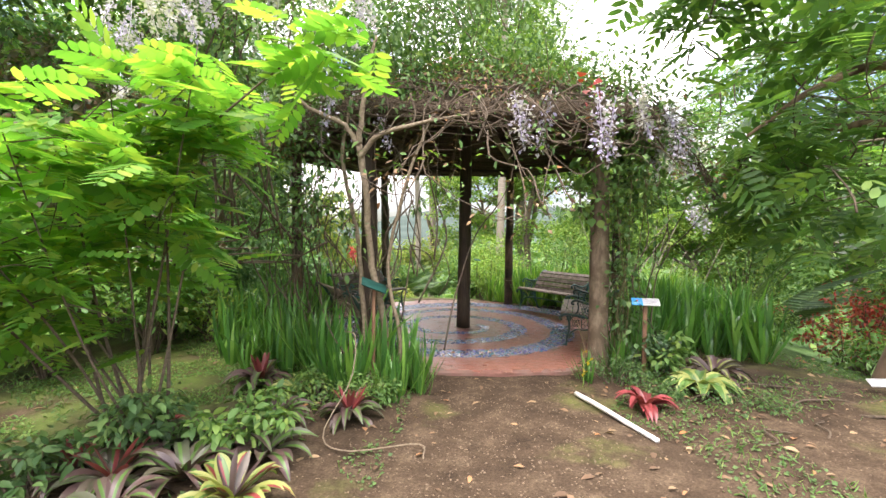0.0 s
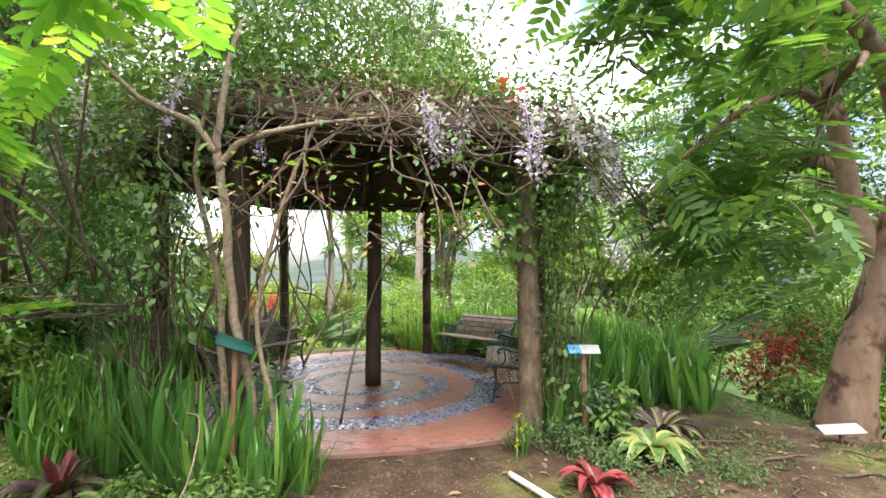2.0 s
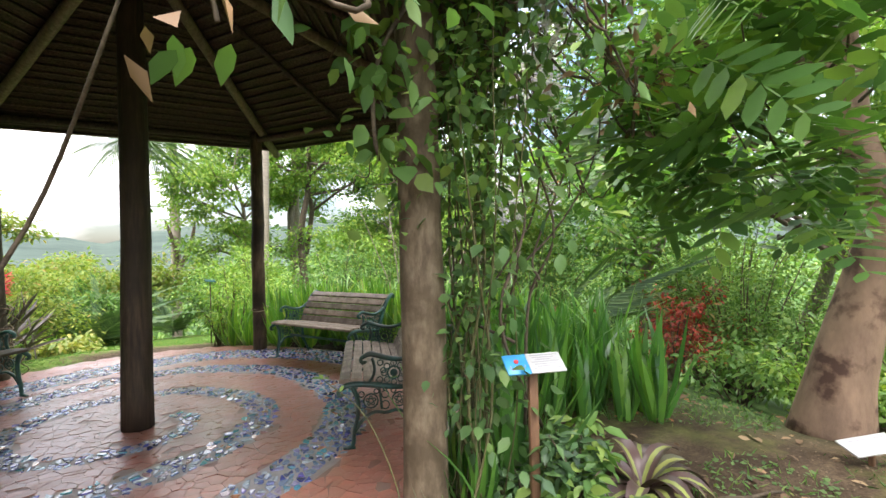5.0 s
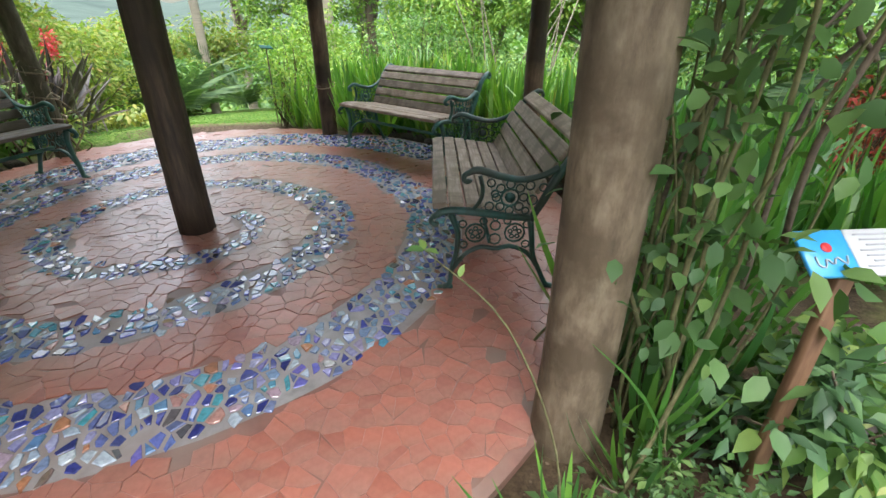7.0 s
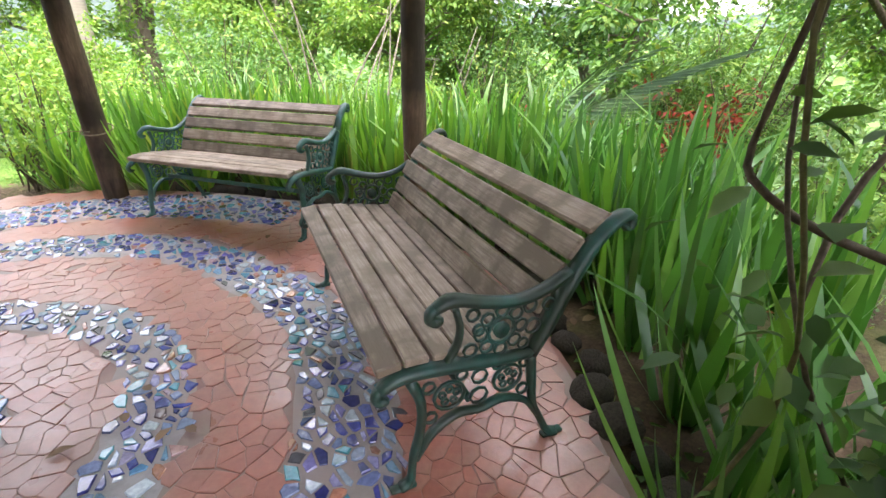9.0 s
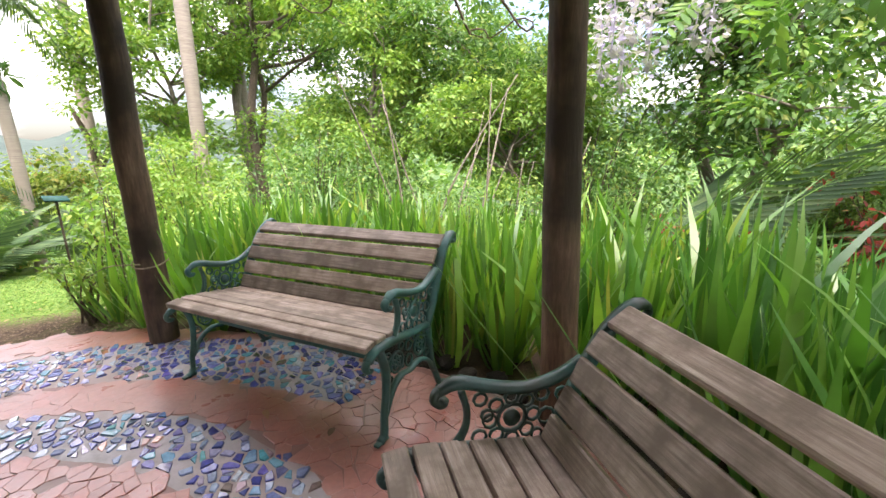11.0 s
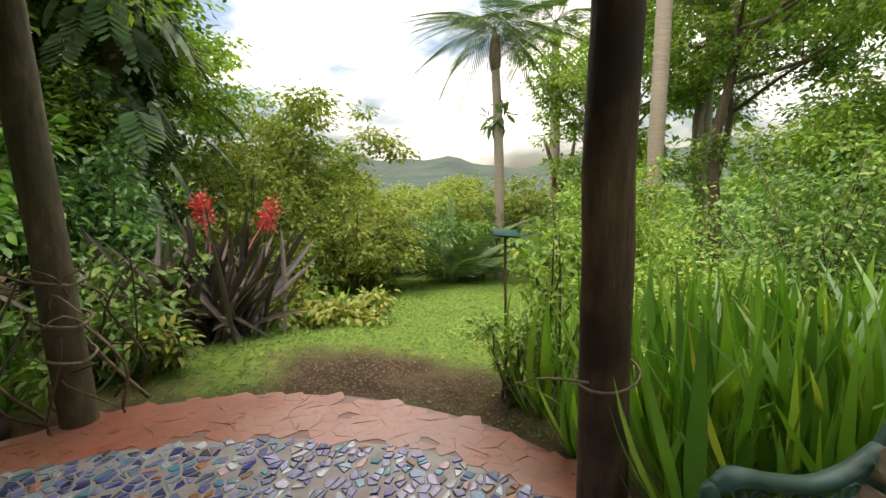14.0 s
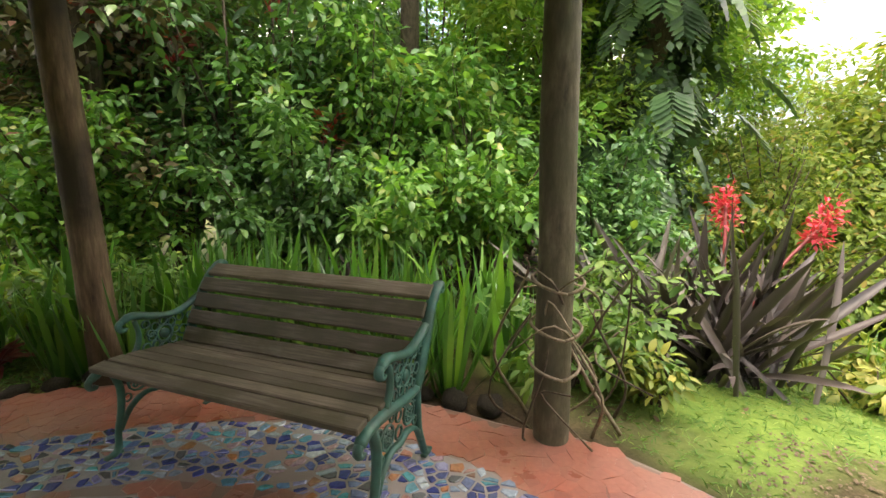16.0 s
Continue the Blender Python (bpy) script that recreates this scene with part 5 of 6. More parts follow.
def legume():
    """The slim-stemmed small tree in the front bed, with fresh feathery leaves."""
    root = thing("feathery_shrub", "slender many-stemmed shrub with fresh green feathery leaves", "shrub", pose(-1.55, 2.72, -0.08))
    o = np.array([-1.55, 2.72, -0.08])
    r = np.random.default_rng(9)
    tips = [(-1.7, 2.2, 2.1), (-1.5, 2.3, 2.5), (-0.95, 2.35, 2.7), (-2.3, 2.7, 2.2), (-2.6, 2.5, 1.4), (-1.2, 2.9, 2.55), (-2.1, 3.3, 2.3), (-1.5, 2.9, 2.5), (-1.4, 2.6, 2.3), (-2.3, 1.9, 1.5), (-2.0, 1.6, 1.9), (-2.5, 2.0, 2.0), (-1.6, 1.7, 2.2)]
    centres = []
    for i, tip in enumerate(tips):
        b = np.array([-1.55 + r.normal(0, 0.12), 2.72 + r.normal(0, 0.1), -0.15])
        mid = (b + tip) / 2 + r.normal(0, 0.08, 3) - [0, 0, 0.0]
        p = curve([b, mid, tip], 14)
        part("stem", Geo().tube(p - o, np.linspace(0.015, 0.004, 14) * r.uniform(0.7, 1.1), 7), M_TWIG, root)
        centres += [p[k] for k in (9, 10, 11, 12, 13, 13)]
        for _ in range(4):
            s = p[r.integers(8, 14)]
            q = s + unit(r.normal(0, 1, 3) * [1, 1, 0.4]) * r.uniform(0.3, 0.6)
            part("twig", Geo().tube(np.array([s, (s + q) / 2 + [0, 0, 0.03], q]) - o, [0.006, 0.004, 0.002], 4), M_TWIG, root)
            centres += [q, (q + s) / 2]
    spray = curve([(-0.9, 2.5, 2.3), (-0.35, 2.35, 2.6), (0.10, 2.2, 2.68)], 8)
    part("twig", Geo().tube(spray - o, np.linspace(0.008, 0.002, 8), 4), M_TWIG, root)
    centres += list(spray[3:]) * 2
    centres = np.array(centres) - o
    n = 520
    pick = centres[r.integers(0, len(centres), n)] + r.normal(0, 0.1, (n, 3))
    along = unit(r.normal(0, 1, (n, 3)) * [1, 1, 0.25] + [0, 0, -0.05])
    part("foliage", Geo().blades(*FROND_LEGUME, pick, along, unit(r.normal(0, 0.28, (n, 3)) + UP), r.uniform(0.24, 0.42, n), r.uniform(0.24, 0.4, n)), M_LEGUME, root)


legume()

# ---- the flowering vine over the roof ----


def roof_point(a, rad):
    """A place on the roof's upper side, by bearing and distance from the hub."""
    k = ((a - START) % 60) - 30
    corner = 3.42 * math.cos(math.radians(30)) / math.cos(math.radians(k))
    u = min(1.0, rad / corner)
    x, y = HUB[0] + rad * math.cos(math.radians(a)), HUB[1] + rad * math.sin(math.radians(a))
    return np.array([x, y, (eave_z(x, y) - 0.1) * u + 4.1 * (1 - u) + 0.2]), corner


def raceme(r, length):
    """A hanging spray of small flowers."""
    g = Geo()
    s = np.linspace(0, 1, 18)
    line = np.c_[0.04 * np.sin(s * 2), 0.03 * s, -s * length]
    g.tube(line, 0.003, 4)
    leaf_cloud(g, line[2:], 7, 0.022, 0.034, r, LEAF2, 0.7, 0.1)
    return g


def roof_vine():
    root = thing("flowering_vine", "tangled woody vine with violet hanging flowers over the roof", "vine", pose(*HUB, 0))
    o = np.array([*HUB, 0])
    r = np.random.default_rng(15)
    stems, leaves, front = Geo(), [], []
    for i in range(430):
        a, rad = r.uniform(205, 345) if i < 360 else r.uniform(345, 400), r.uniform(0.8, 3.3)
        way, pts = r.uniform(0, 360), []
        for _ in range(9):
            p, edge = roof_point(a, min(rad, 3.75))
            over = max(0.0, rad - edge)
            p = p + [0, 0, r.uniform(0.0, 0.16) - over * 1.5]
            pts.append(p)
            way += r.normal(0, 28)
            rad = float(np.clip(rad + 0.17 * math.cos(math.radians(way)), 0.4, 3.8))
            a += math.degrees(0.19 * math.sin(math.radians(way)) / max(rad, 0.6))
        stems.tube(curve(pts, 18) - o, np.linspace(r.uniform(0.006, 0.016), 0.004, 18), 4)
        leaves += pts[2:]
    for i in range(70):
        a = r.uniform(238, 322)
        p, edge = roof_point(a, 3.3)
        drop = r.uniform(0.1, 0.55)
        q = p + [r.normal(0, 0.35), r.normal(-0.05, 0.1), -drop]
        e = p + [r.normal(0, 0.7), r.normal(0.05, 0.15), -drop * r.uniform(0.1, 0.8)]
        stems.tube(curve([p, (p + q) / 2 + r.normal(0, 0.1, 3), q, e], 16) - o, np.linspace(r.uniform(0.006, 0.014), 0.004, 16), 4)
        front += [q, e]
    tagged(part("stem_tangle", stems, M_TWIG, root, "tangle of pale brown woody stems"), kind="stuff")
    leaves = np.array(leaves) - o
    part("foliage", leaf_cloud(Geo(), leaves[r.integers(0, len(leaves), 280)] + [0, 0, 0.08], 13, (0.14, 0.14, 0.1), 0.07, r, LEAF6, 0.5), M_DEEP, root)
    top = leaves[r.integers(0, len(leaves), 260)] + [0, 0, 0.22] + r.normal(0, 0.06, (260, 3))
    part("young_foliage", leaf_cloud(Geo(), top[top[:, 1] < 0.5], 16, (0.15, 0.15, 0.16), 0.075, r, LEAF6, 0.45), M_MID, root)
    over = []
    for i in range(330):
        p, _ = roof_point(r.uniform(205, 292) if i < 270 else r.uniform(292, 335), r.uniform(0.3, 3.2))
        over.append(p + [0, 0, r.uniform(0.15, 1.9 if i < 270 else 0.5)])
    over = np.array(over) - o
    part("overgrowth", leaf_cloud(Geo(), over, 42, (0.19, 0.19, 0.17), 0.075, r, LEAF6, 0.45), M_DEEP, root, "fresh green shoots standing above the roof")
    dry = leaves[r.integers(0, len(leaves), 420)] + [0, 0, 0.06]
    part("dry_foliage", leaf_cloud(Geo(), dry, 14, (0.13, 0.13, 0.07), 0.075, r, LEAF2, 0.4), M_LITTER, root, "dry brown leaves caught in the stems")
    thick = []
    for i in range(170):
        p, _ = roof_point(r.uniform(206, 262), r.uniform(1.6, 3.7))
        thick.append(p + [0, 0, r.uniform(0.0, 0.9)])
    part("dense_foliage", leaf_cloud(Geo(), np.array(thick) - o, 26, (0.17, 0.17, 0.15), 0.085, r, LEAF6, 0.5), M_DEEP, root)
    shoots = Geo()
    for p in over[::2]:
        q = p * [1, 1, 0] + r.normal(0, 0.2, 3) * [1, 1, 0] + [0, 0, p[2] - r.uniform(0.3, 0.9)]
        shoots.tube(curve([q, (p + q) / 2 + r.normal(0, 0.06, 3), p], 6), np.linspace(0.008, 0.003, 6), 4)
    tagged(part("shoot_tangle", shoots, M_TWIG, root, "thin brown shoots"), kind="stuff")
    part("hanging_foliage", leaf_cloud(Geo(), np.array(front) - o, 2, 0.1, 0.045, r, LEAF6, 0.5), M_DEEP, root)
    corner = []
    for i in range(114):
        a = r.uniform(204, 254) if i < 105 else r.uniform(298, 318)
        p, edge = roof_point(a, 3.45 + r.uniform(-0.1, 0.25))
        corner.append(p - [0, 0, r.uniform(-0.25, 1.5 if i < 105 else 0.55) ** 1.0])
    part("side_foliage", leaf_cloud(Geo(), np.array(corner) - o, 34, (0.16, 0.16, 0.18), 0.075, r, LEAF6, 0.5), M_DEEP, root)
    shapes = [raceme(r, l).mesh("raceme", M_VIOLET) for l in (0.3, 0.36, 0.26)] + [raceme(r, 0.34).mesh("raceme", M_PALEPETAL)]
    for i in range(34):
        a = 280 + 3.7 * i if i < 12 else (r.uniform(-34, 8) if i < 24 else r.uniform(215, 262))
        p, edge = roof_point(a, r.uniform(3.15, 3.75))
        part("raceme", shapes[r.integers(4)], None, root, "violet hanging flower spray", m=Matrix.Translation(Vector(p - o + [0, 0, r.uniform(-0.1, 0.12)])) @ pose(0, 0, 0, r.normal(0, 8), r.normal(0, 8), r.uniform(0, 360)) @ Matrix.Scale(r.uniform(1.1, 1.7), 4))
    g = leaf_cloud(Geo(), np.array([roof_point(296, 3.15)[0] + [0, 0, 0.1]]) - o, 9, 0.05, 0.12, r, LEAF6, 0.7)
    part("red_leaf", g, M_REDLEAF, root, "single cluster of red leaves")
    for x, y, z in ((5.18, 9.80, 2.63), (5.44, 9.82, 2.75), (5.31, 9.51, 2.47), (5.61, 9.30, 2.65), (5.92, 9.38, 2.58), (5.39, 10.16, 2.47), (5.53, 10.01, 2.34)):
        part("raceme", shapes[0], None, root, "violet hanging flower spray", m=Matrix.Translation(Vector((x - o[0], y - o[1], z + 0.1))) @ Matrix.Scale(2.3, 4))


roof_vine()


def liana():
    root = thing("liana", "thick pale climbing liana trunk forking towards the roof", "vine", pose(-0.26, 4.15, -0.06))
    o = np.array([-0.26, 4.15, -0.06])
    r = np.random.default_rng(23)
    for pts, w in (([(-0.2, 4.25, -0.15), (-0.17, 4.2, 0.6), (-0.30, 4.12, 1.3), (-0.34, 4.05, 2.0), (-0.40, 4.0, 2.45)], (0.042, 0.037, 0.034, 0.033, 0.034)),
                   ([(-0.40, 4.0, 2.42), (-0.55, 3.95, 2.62), (-0.85, 3.85, 2.75), (-1.2, 3.75, 3.1)], (0.028, 0.024, 0.019, 0.012)),
                   ([(-0.40, 4.0, 2.42), (-0.36, 3.98, 2.75), (-0.3, 4.0, 3.2), (-0.25, 4.1, 3.5)], (0.03, 0.026, 0.02, 0.012)),
                   ([(-0.38, 4.0, 2.3), (-0.2, 3.98, 2.5), (0.2, 4.0, 2.62), (0.8, 4.1, 2.75)], (0.028, 0.024, 0.018, 0.01)),
                   ([(-0.3, 4.3, -0.15), (-0.42, 4.3, 0.7), (-0.5, 4.35, 1.5), (-0.62, 4.2, 2.3), (-0.5, 4.1, 2.9)], (0.032, 0.029, 0.025, 0.021, 0.016)),
                   ([(-0.05, 4.2, -0.15), (0.0, 4.15, 0.5), (-0.12, 4.1, 1.2), (0.05, 4.05, 2.0), (0.3, 4.05, 2.7)], (0.022, 0.02, 0.018, 0.016, 0.012))):
        p = curve(pts, 22)
        part("stem", Geo().tube(p - o + r.normal(0, 0.004, p.shape), np.interp(np.linspace(0, 1, 22), np.linspace(0, 1, len(w)), w), 8), M_LIANA, root)
    thin = Geo()
    for i in range(58):
        x = r.uniform(-2.2, 0.45) if i < 50 else r.uniform(2.4, 3.0)
        b = np.array([x, (4.55 if i < 50 else 5.35) + r.normal(0, 0.25 if i < 50 else 0.1) + max(0, -x - 0.6) * 0.9, r.uniform(0.0, 1.4)])
        t = np.array([x + r.normal(0, 0.45), b[1] + r.normal(0, 0.2), r.uniform(2.2, 2.95)])
        mid = (b + t) / 2 + r.normal(0, 0.22, 3)
        thin.tube(curve([b, (b + mid) / 2 + r.normal(0, 0.12, 3), mid, (mid + t) / 2 + r.normal(0, 0.12, 3), t], 20) - o, np.linspace(r.uniform(0.006, 0.013), 0.004, 20), 5)
    for i in range(16):
        b = np.array([r.uniform(-2.4, -0.6), 4.4 + r.normal(0, 0.3), r.uniform(1.2, 1.9)])
        e = b + [r.uniform(-1.6, -0.5), r.normal(0, 0.4), r.normal(0, 0.2)]
        thin.tube(curve([b, (b + e) / 2 + r.normal(0, 0.1, 3), e], 12) - o, np.linspace(0.012, 0.004, 12), 5)
    tagged(part("vine_tangle", thin, M_TWIG, root, "thin looping vine stems"), kind="stuff")
    loop = curve([(-0.5, 3.9, 0.62), (-0.35, 3.75, 0.6), (-0.3, 3.45, 0.3), (-0.4, 3.05, 0.0), (-0.15, 2.85, -0.03), (0.35, 3.0, -0.02), (0.42, 2.8, -0.03)], 26)
    part("runner", Geo().tube(loop - o, 0.006, 5), M_LIANA, root)


liana()


def violet_vine():
    """Flowering creeper hanging in the trees beside the path."""
    root = thing("violet_vine", "violet-flowered creeper hanging above the front bed", "vine", pose(-1.3, 3.2, 0))
    r = np.random.default_rng(44)
    shapes = [raceme(r, l).mesh("raceme", m) for l, m in ((0.34, M_VIOLET), (0.42, M_PALEPETAL), (0.3, M_VIOLET))]
    for k, (x, y, z) in enumerate(((-0.85, 3.3, 3.3), (-0.95, 3.35, 3.5), (-1.45, 2.95, 3.15), (-1.35, 3.0, 3.4), (-1.75, 2.8, 2.75), (-1.65, 2.85, 3.0), (-0.35, 3.6, 3.5), (-0.55, 3.5, 3.6), (-2.1, 3.2, 2.6), (-1.15, 3.2, 3.55))):
        for _ in range(4):
            part("raceme", shapes[r.integers(3)], None, root, "violet hanging flower spray", m=pose(x + 1.3 + r.normal(0, 0.1), y - 3.2 + r.normal(0, 0.1), z + 0.25 + r.normal(0, 0.08), r.normal(0, 10), r.normal(0, 10), r.uniform(0, 360)))
    for k in range(16):
        p = curve([(r.uniform(-0.9, 0.2), r.uniform(0.5, 1.2), 1.5), (r.uniform(-0.8, 0.4), r.uniform(0.1, 0.6), 2.8), (r.uniform(-0.9, 1.5), r.uniform(-0.4, 0.5), 3.9)], 14)
        part("stem", Geo().tube(p, np.linspace(0.012, 0.005, 14), 5), M_TWIG, root)
        part("foliage", leaf_cloud(Geo(), p[6:], 26, 0.19, 0.075, r, LEAF2, 0.5), M_DEEP if k % 3 else M_MID, root)


violet_vine()


def post_climber():
    """Creeper on the pale entrance post, with heart-shaped leaves on a hanging loop."""
    root = thing("creeper", "leafy creeper climbing the pale log post", "climbing plant", pose(2.36, 5.2, -0.05))
    o = np.array([2.36, 5.2, -0.05])
    r = np.random.default_rng(31)
    g, ends = Geo(), []
    for i in range(15):
        x, y = 2.36 + abs(r.normal(0, 0.13)) + 0.04, 5.22 + r.normal(0, 0.16)
        p = curve([(x + r.normal(0, 0.15), y + r.normal(0, 0.1), -0.1), (x + r.normal(0, 0.07), y + r.normal(0, 0.07), 0.6), (x + r.normal(0, 0.1), y + r.normal(0, 0.07), 1.4), (x + r.normal(0, 0.1), y + r.normal(0, 0.1), 2.2), (x + r.normal(0, 0.2), y, 2.9)], 18)
        part("stem", Geo().tube(p - o, np.linspace(r.uniform(0.004, 0.012), 0.003, 18), 5), M_VINE, root)
        ends += list(p[4:])
    ends = np.array(ends) - o
    part("foliage", leaf_cloud(Geo(), ends[r.integers(0, len(ends), 190)], 7, (0.1, 0.1, 0.12), 0.075, r, LEAF6, 0.62), M_DEEP, root)
    up = ends[ends[:, 2] > 1.6]
    part("upper_foliage", leaf_cloud(Geo(), up[r.integers(0, len(up), 110)] + r.normal(0, 0.15, (110, 3)) - [0.05, 0.06, 0], 9, 0.11, 0.08, r, LEAF6, 0.6), M_MID, root)
    loop = curve([(2.25, 5.15, 2.75), (1.98, 5.1, 2.3), (1.95, 5.12, 1.9), (2.05, 5.16, 1.75), (2.2, 5.2, 1.72)], 22)
    part("hanging_stem", Geo().tube(loop - o, 0.011, 6), M_TWIG, root)
    hang = np.concatenate([loop[2:18], loop[2:10] + [0.05, 0.02, 0.1], loop[1:8] + [-0.12, 0.0, 0.12]])
    part("heart_leaves", leaf_cloud(Geo(), hang - o, 3, 0.07, 0.13, r, LEAF6, 0.75, 0.9), M_MID, root)


post_climber()

# ---- low planting ----
H = height_at
for i, (x, y, h, s, l, c, p, m, lab) in enumerate((
        (2.74, 4.98, 0.60, 0.30, 0.085, 60, 9, M_GLOSSY, "low broad-leaved bush beneath the sign"),
        (2.30, 4.78, 0.26, 0.36, 0.042, 80, 14, M_DEEP, "low leafy ground cover at the post's foot"),
        (2.85, 5.05, 0.6, 0.35, 0.11, 45, 9, M_MID, "low broad-leaved bush beside the sign"),
        (-0.25, 3.85, 0.28, 0.40, 0.06, 60, 14, M_MID, "low leafy ground cover beside the path"),
        (-0.75, 3.85, 0.28, 0.36, 0.06, 50, 14, M_MID, "low leafy ground cover beside the path"),
        (-1.3, 2.6, 0.55, 0.45, 0.09, 60, 10, M_DEEP, "dark low bush in the front bed"),
        (-0.85, 2.75, 0.42, 0.42, 0.09, 50, 10, M_MID, "dark low bush in the front bed"),
        (-1.9, 2.1, 0.45, 0.45, 0.09, 50, 10, M_DEEP, "dark low bush in the front bed"),
        (-2.0, 10.1, 0.7, 0.55, 0.10, 70, 9, M_MID, "leafy low bush beside the post"),
        (-1.75, 10.55, 0.45, 0.42, 0.09, 60, 9, M_YELLOWLEAF, "yellow-green low bush at the lawn's edge"),
        (-1.95, 12.35, 0.42, 0.5, 0.12, 60, 9, M_YELLOWLEAF, "yellow-green low bush at the lawn's edge"),
        (-1.55, 12.75, 0.4, 0.4, 0.10, 50, 9, M_YELLOWLEAF, "yellow-green low bush at the lawn's edge"),
        (-2.6, 10.6, 1.0, 0.7, 0.11, 90, 9, M_MID, "leafy bush between the post and giant bromeliad"),
        (-3.0, 12.6, 1.1, 0.8, 0.10, 90, 10, M_OLIVE, "twiggy olive bush behind the giant bromeliad"),
        (0.75, 12.2, 1.5, 0.4, 0.09, 70, 8, M_LIGHT, "slim leafy shrub beside the lawn"),
        (0.80, 11.02, 0.8, 0.26, 0.055, 80, 9, M_LIGHT, "small leafy shrub round the sign"),
        (1.0, 11.3, 1.3, 0.35, 0.07, 60, 7, M_LIGHT, "slim leafy shrub beside the lawn"),
        (7.5, 8.3, 1.8, 0.9, 0.10, 90, 11, M_REDLEAF, "bright red-leaved shrub beneath the trees"),
        (6.9, 7.9, 1.2, 0.5, 0.09, 45, 11, M_REDLEAF, "bright red-leaved shrub beneath the trees"),
        (6.2, 9.4, 1.1, 0.65, 0.09, 70, 10, M_REDLEAF, "red-leaved shrub on the bank"),
        (4.9, 7.5, 0.7, 0.7, 0.09, 90, 11, M_MID, "green bush on the bank"),
        (8.6, 7.0, 1.7, 1.0, 0.10, 130, 12, M_MID, "green bush on the bank"),
        (4.3, 6.7, 0.5, 0.55, 0.08, 60, 11, M_LIGHT, "low fresh green bush"),
        (6.6, 5.9, 0.8, 0.6, 0.09, 80, 11, M_LIGHT, "low fresh green bush"),
        (6.7, 4.7, 0.7, 0.6, 0.10, 80, 10, M_MID, "fern-green undergrowth beside the leaning tree"),
        (7.4, 4.3, 1.0, 0.8, 0.10, 100, 10, M_DEEP, "dark undergrowth behind the leaning tree"),
        (6.5, 6.6, 0.8, 0.7, 0.10, 90, 10, M_MID, "green undergrowth behind the leaning tree"),
        (7.7, 5.7, 1.2, 0.9, 0.11, 110, 10, M_MID, "green undergrowth behind the leaning tree"),
        (6.6, 3.7, 0.6, 0.6, 0.09, 80, 10, M_MID, "fern-green undergrowth beside the leaning tree"),
        (3.4, 4.25, 0.14, 0.4, 0.04, 60, 12, M_DEEP, "low dark creeping ground cover on the soil"),
        (2.75, 4.35, 0.16, 0.4, 0.04, 70, 12, M_DEEP, "low dark creeping ground cover on the soil"),
        (-3.5, 5.2, 1.5, 0.8, 0.10, 110, 12, M_HEDGE, "fresh green bush at the edge of the mossy ground"),
        (-3.9, 4.2, 1.3, 0.8, 0.10, 100, 12, M_LIGHT, "fresh green bush at the edge of the mossy ground"),
        (-3.2, 6.1, 1.1, 0.6, 0.09, 80, 12, M_LIGHT, "fresh green bush at the edge of the mossy ground"),
        (-2.9, 6.9, 0.9, 0.6, 0.09, 80, 11, M_MID, "leafy bush at the edge of the bed"))):
    shrub("bush", lab, (x, y, float(H(x, y))), h, s, l, c, p, m, 100 + i, blade=LEAF6 if l > 0.085 else LEAF2)

# ---- hedges and woods round about ----
HEDGE = [(-4.9, 5.6, 4.2, 1.5, M_BRONZE), (-5.3, 6.4, 4.4, 0.9, M_BRONZE), (-5.2, 7.2, 4.6, 1.5, M_GLOSSY2), (-5.0, 8.7, 3.6, 1.4, M_HEDGE), (-4.7, 10.1, 3.0, 1.25, M_HEDGE), (-6.6, 9.6, 5.6, 2.0, M_HEDGE), (-7.2, 7.6, 6.0, 2.0, M_GLOSSY2), (-6.4, 4.6, 5.0, 1.8, M_HEDGE), (-4.6, 3.9, 2.6, 1.3, M_HEDGE), (-7.4, 2.6, 4.5, 1.8, M_HEDGE), (-3.9, 6.1, 2.2, 0.9, M_HEDGE), (-4.1, 8.0, 2.4, 0.9, M_GLOSSY2), (-3.9, 9.2, 2.0, 0.8, M_HEDGE), (-8.0, 11.6, 5.5, 2.0, M_HEDGE), (-4.3, 11.4, 2.2, 1.0, M_GLOSSY2)]
for i, (x, y, h, s, m) in enumerate(HEDGE):
    shrub("hedge_shrub", "tall dense leafy shrub walling the garden", (x, y, float(H(x, y))), h, s, 0.105 if h < 3 else 0.125, int(185 * s), 40, m, 200 + i, M_TWIG, LEAF6, 0.5, group="tall shrubs walling the garden")
for x, y, z, h in ((-5.3, 7.7, 0, 3.3), (-4.9, 8.3, 0, 1.9), (-4.6, 6.2, 0, 2.9), (-4.8, 6.9, 0, 2.6), (-5.0, 7.3, 0, 3.6)):
    r = np.random.default_rng(int(h * 100))
    root = thing("ginger_plant", "tall red-flowered ginger stem among the dark hedge", "flower", pose(x + 0.5, y, -0.06), "red ginger flowers")
    part("stem", Geo().tube([(0, 0, -0.1), (0.05, 0, h * 0.6), (0.1, 0.02, h)], 0.014, 6), M_TWIG, root)
    part("flower", leaf_cloud(Geo(), np.array([[0.1, 0.02, h - 0.22], [0.1, 0.02, h - 0.08], [0.1, 0.02, h + 0.05]]), 14, 0.045, 0.11, r, LEAF6, 0.5, -0.4), M_REDLEAF, root, "red flower head")
    part("leaves", leaf_cloud(Geo(), np.array([[0.05, 0, k] for k in np.linspace(0.5, h, 9)]), 3, 0.08, 0.36, r, LEAF6, 0.22, 0.1), M_DEEP, root)

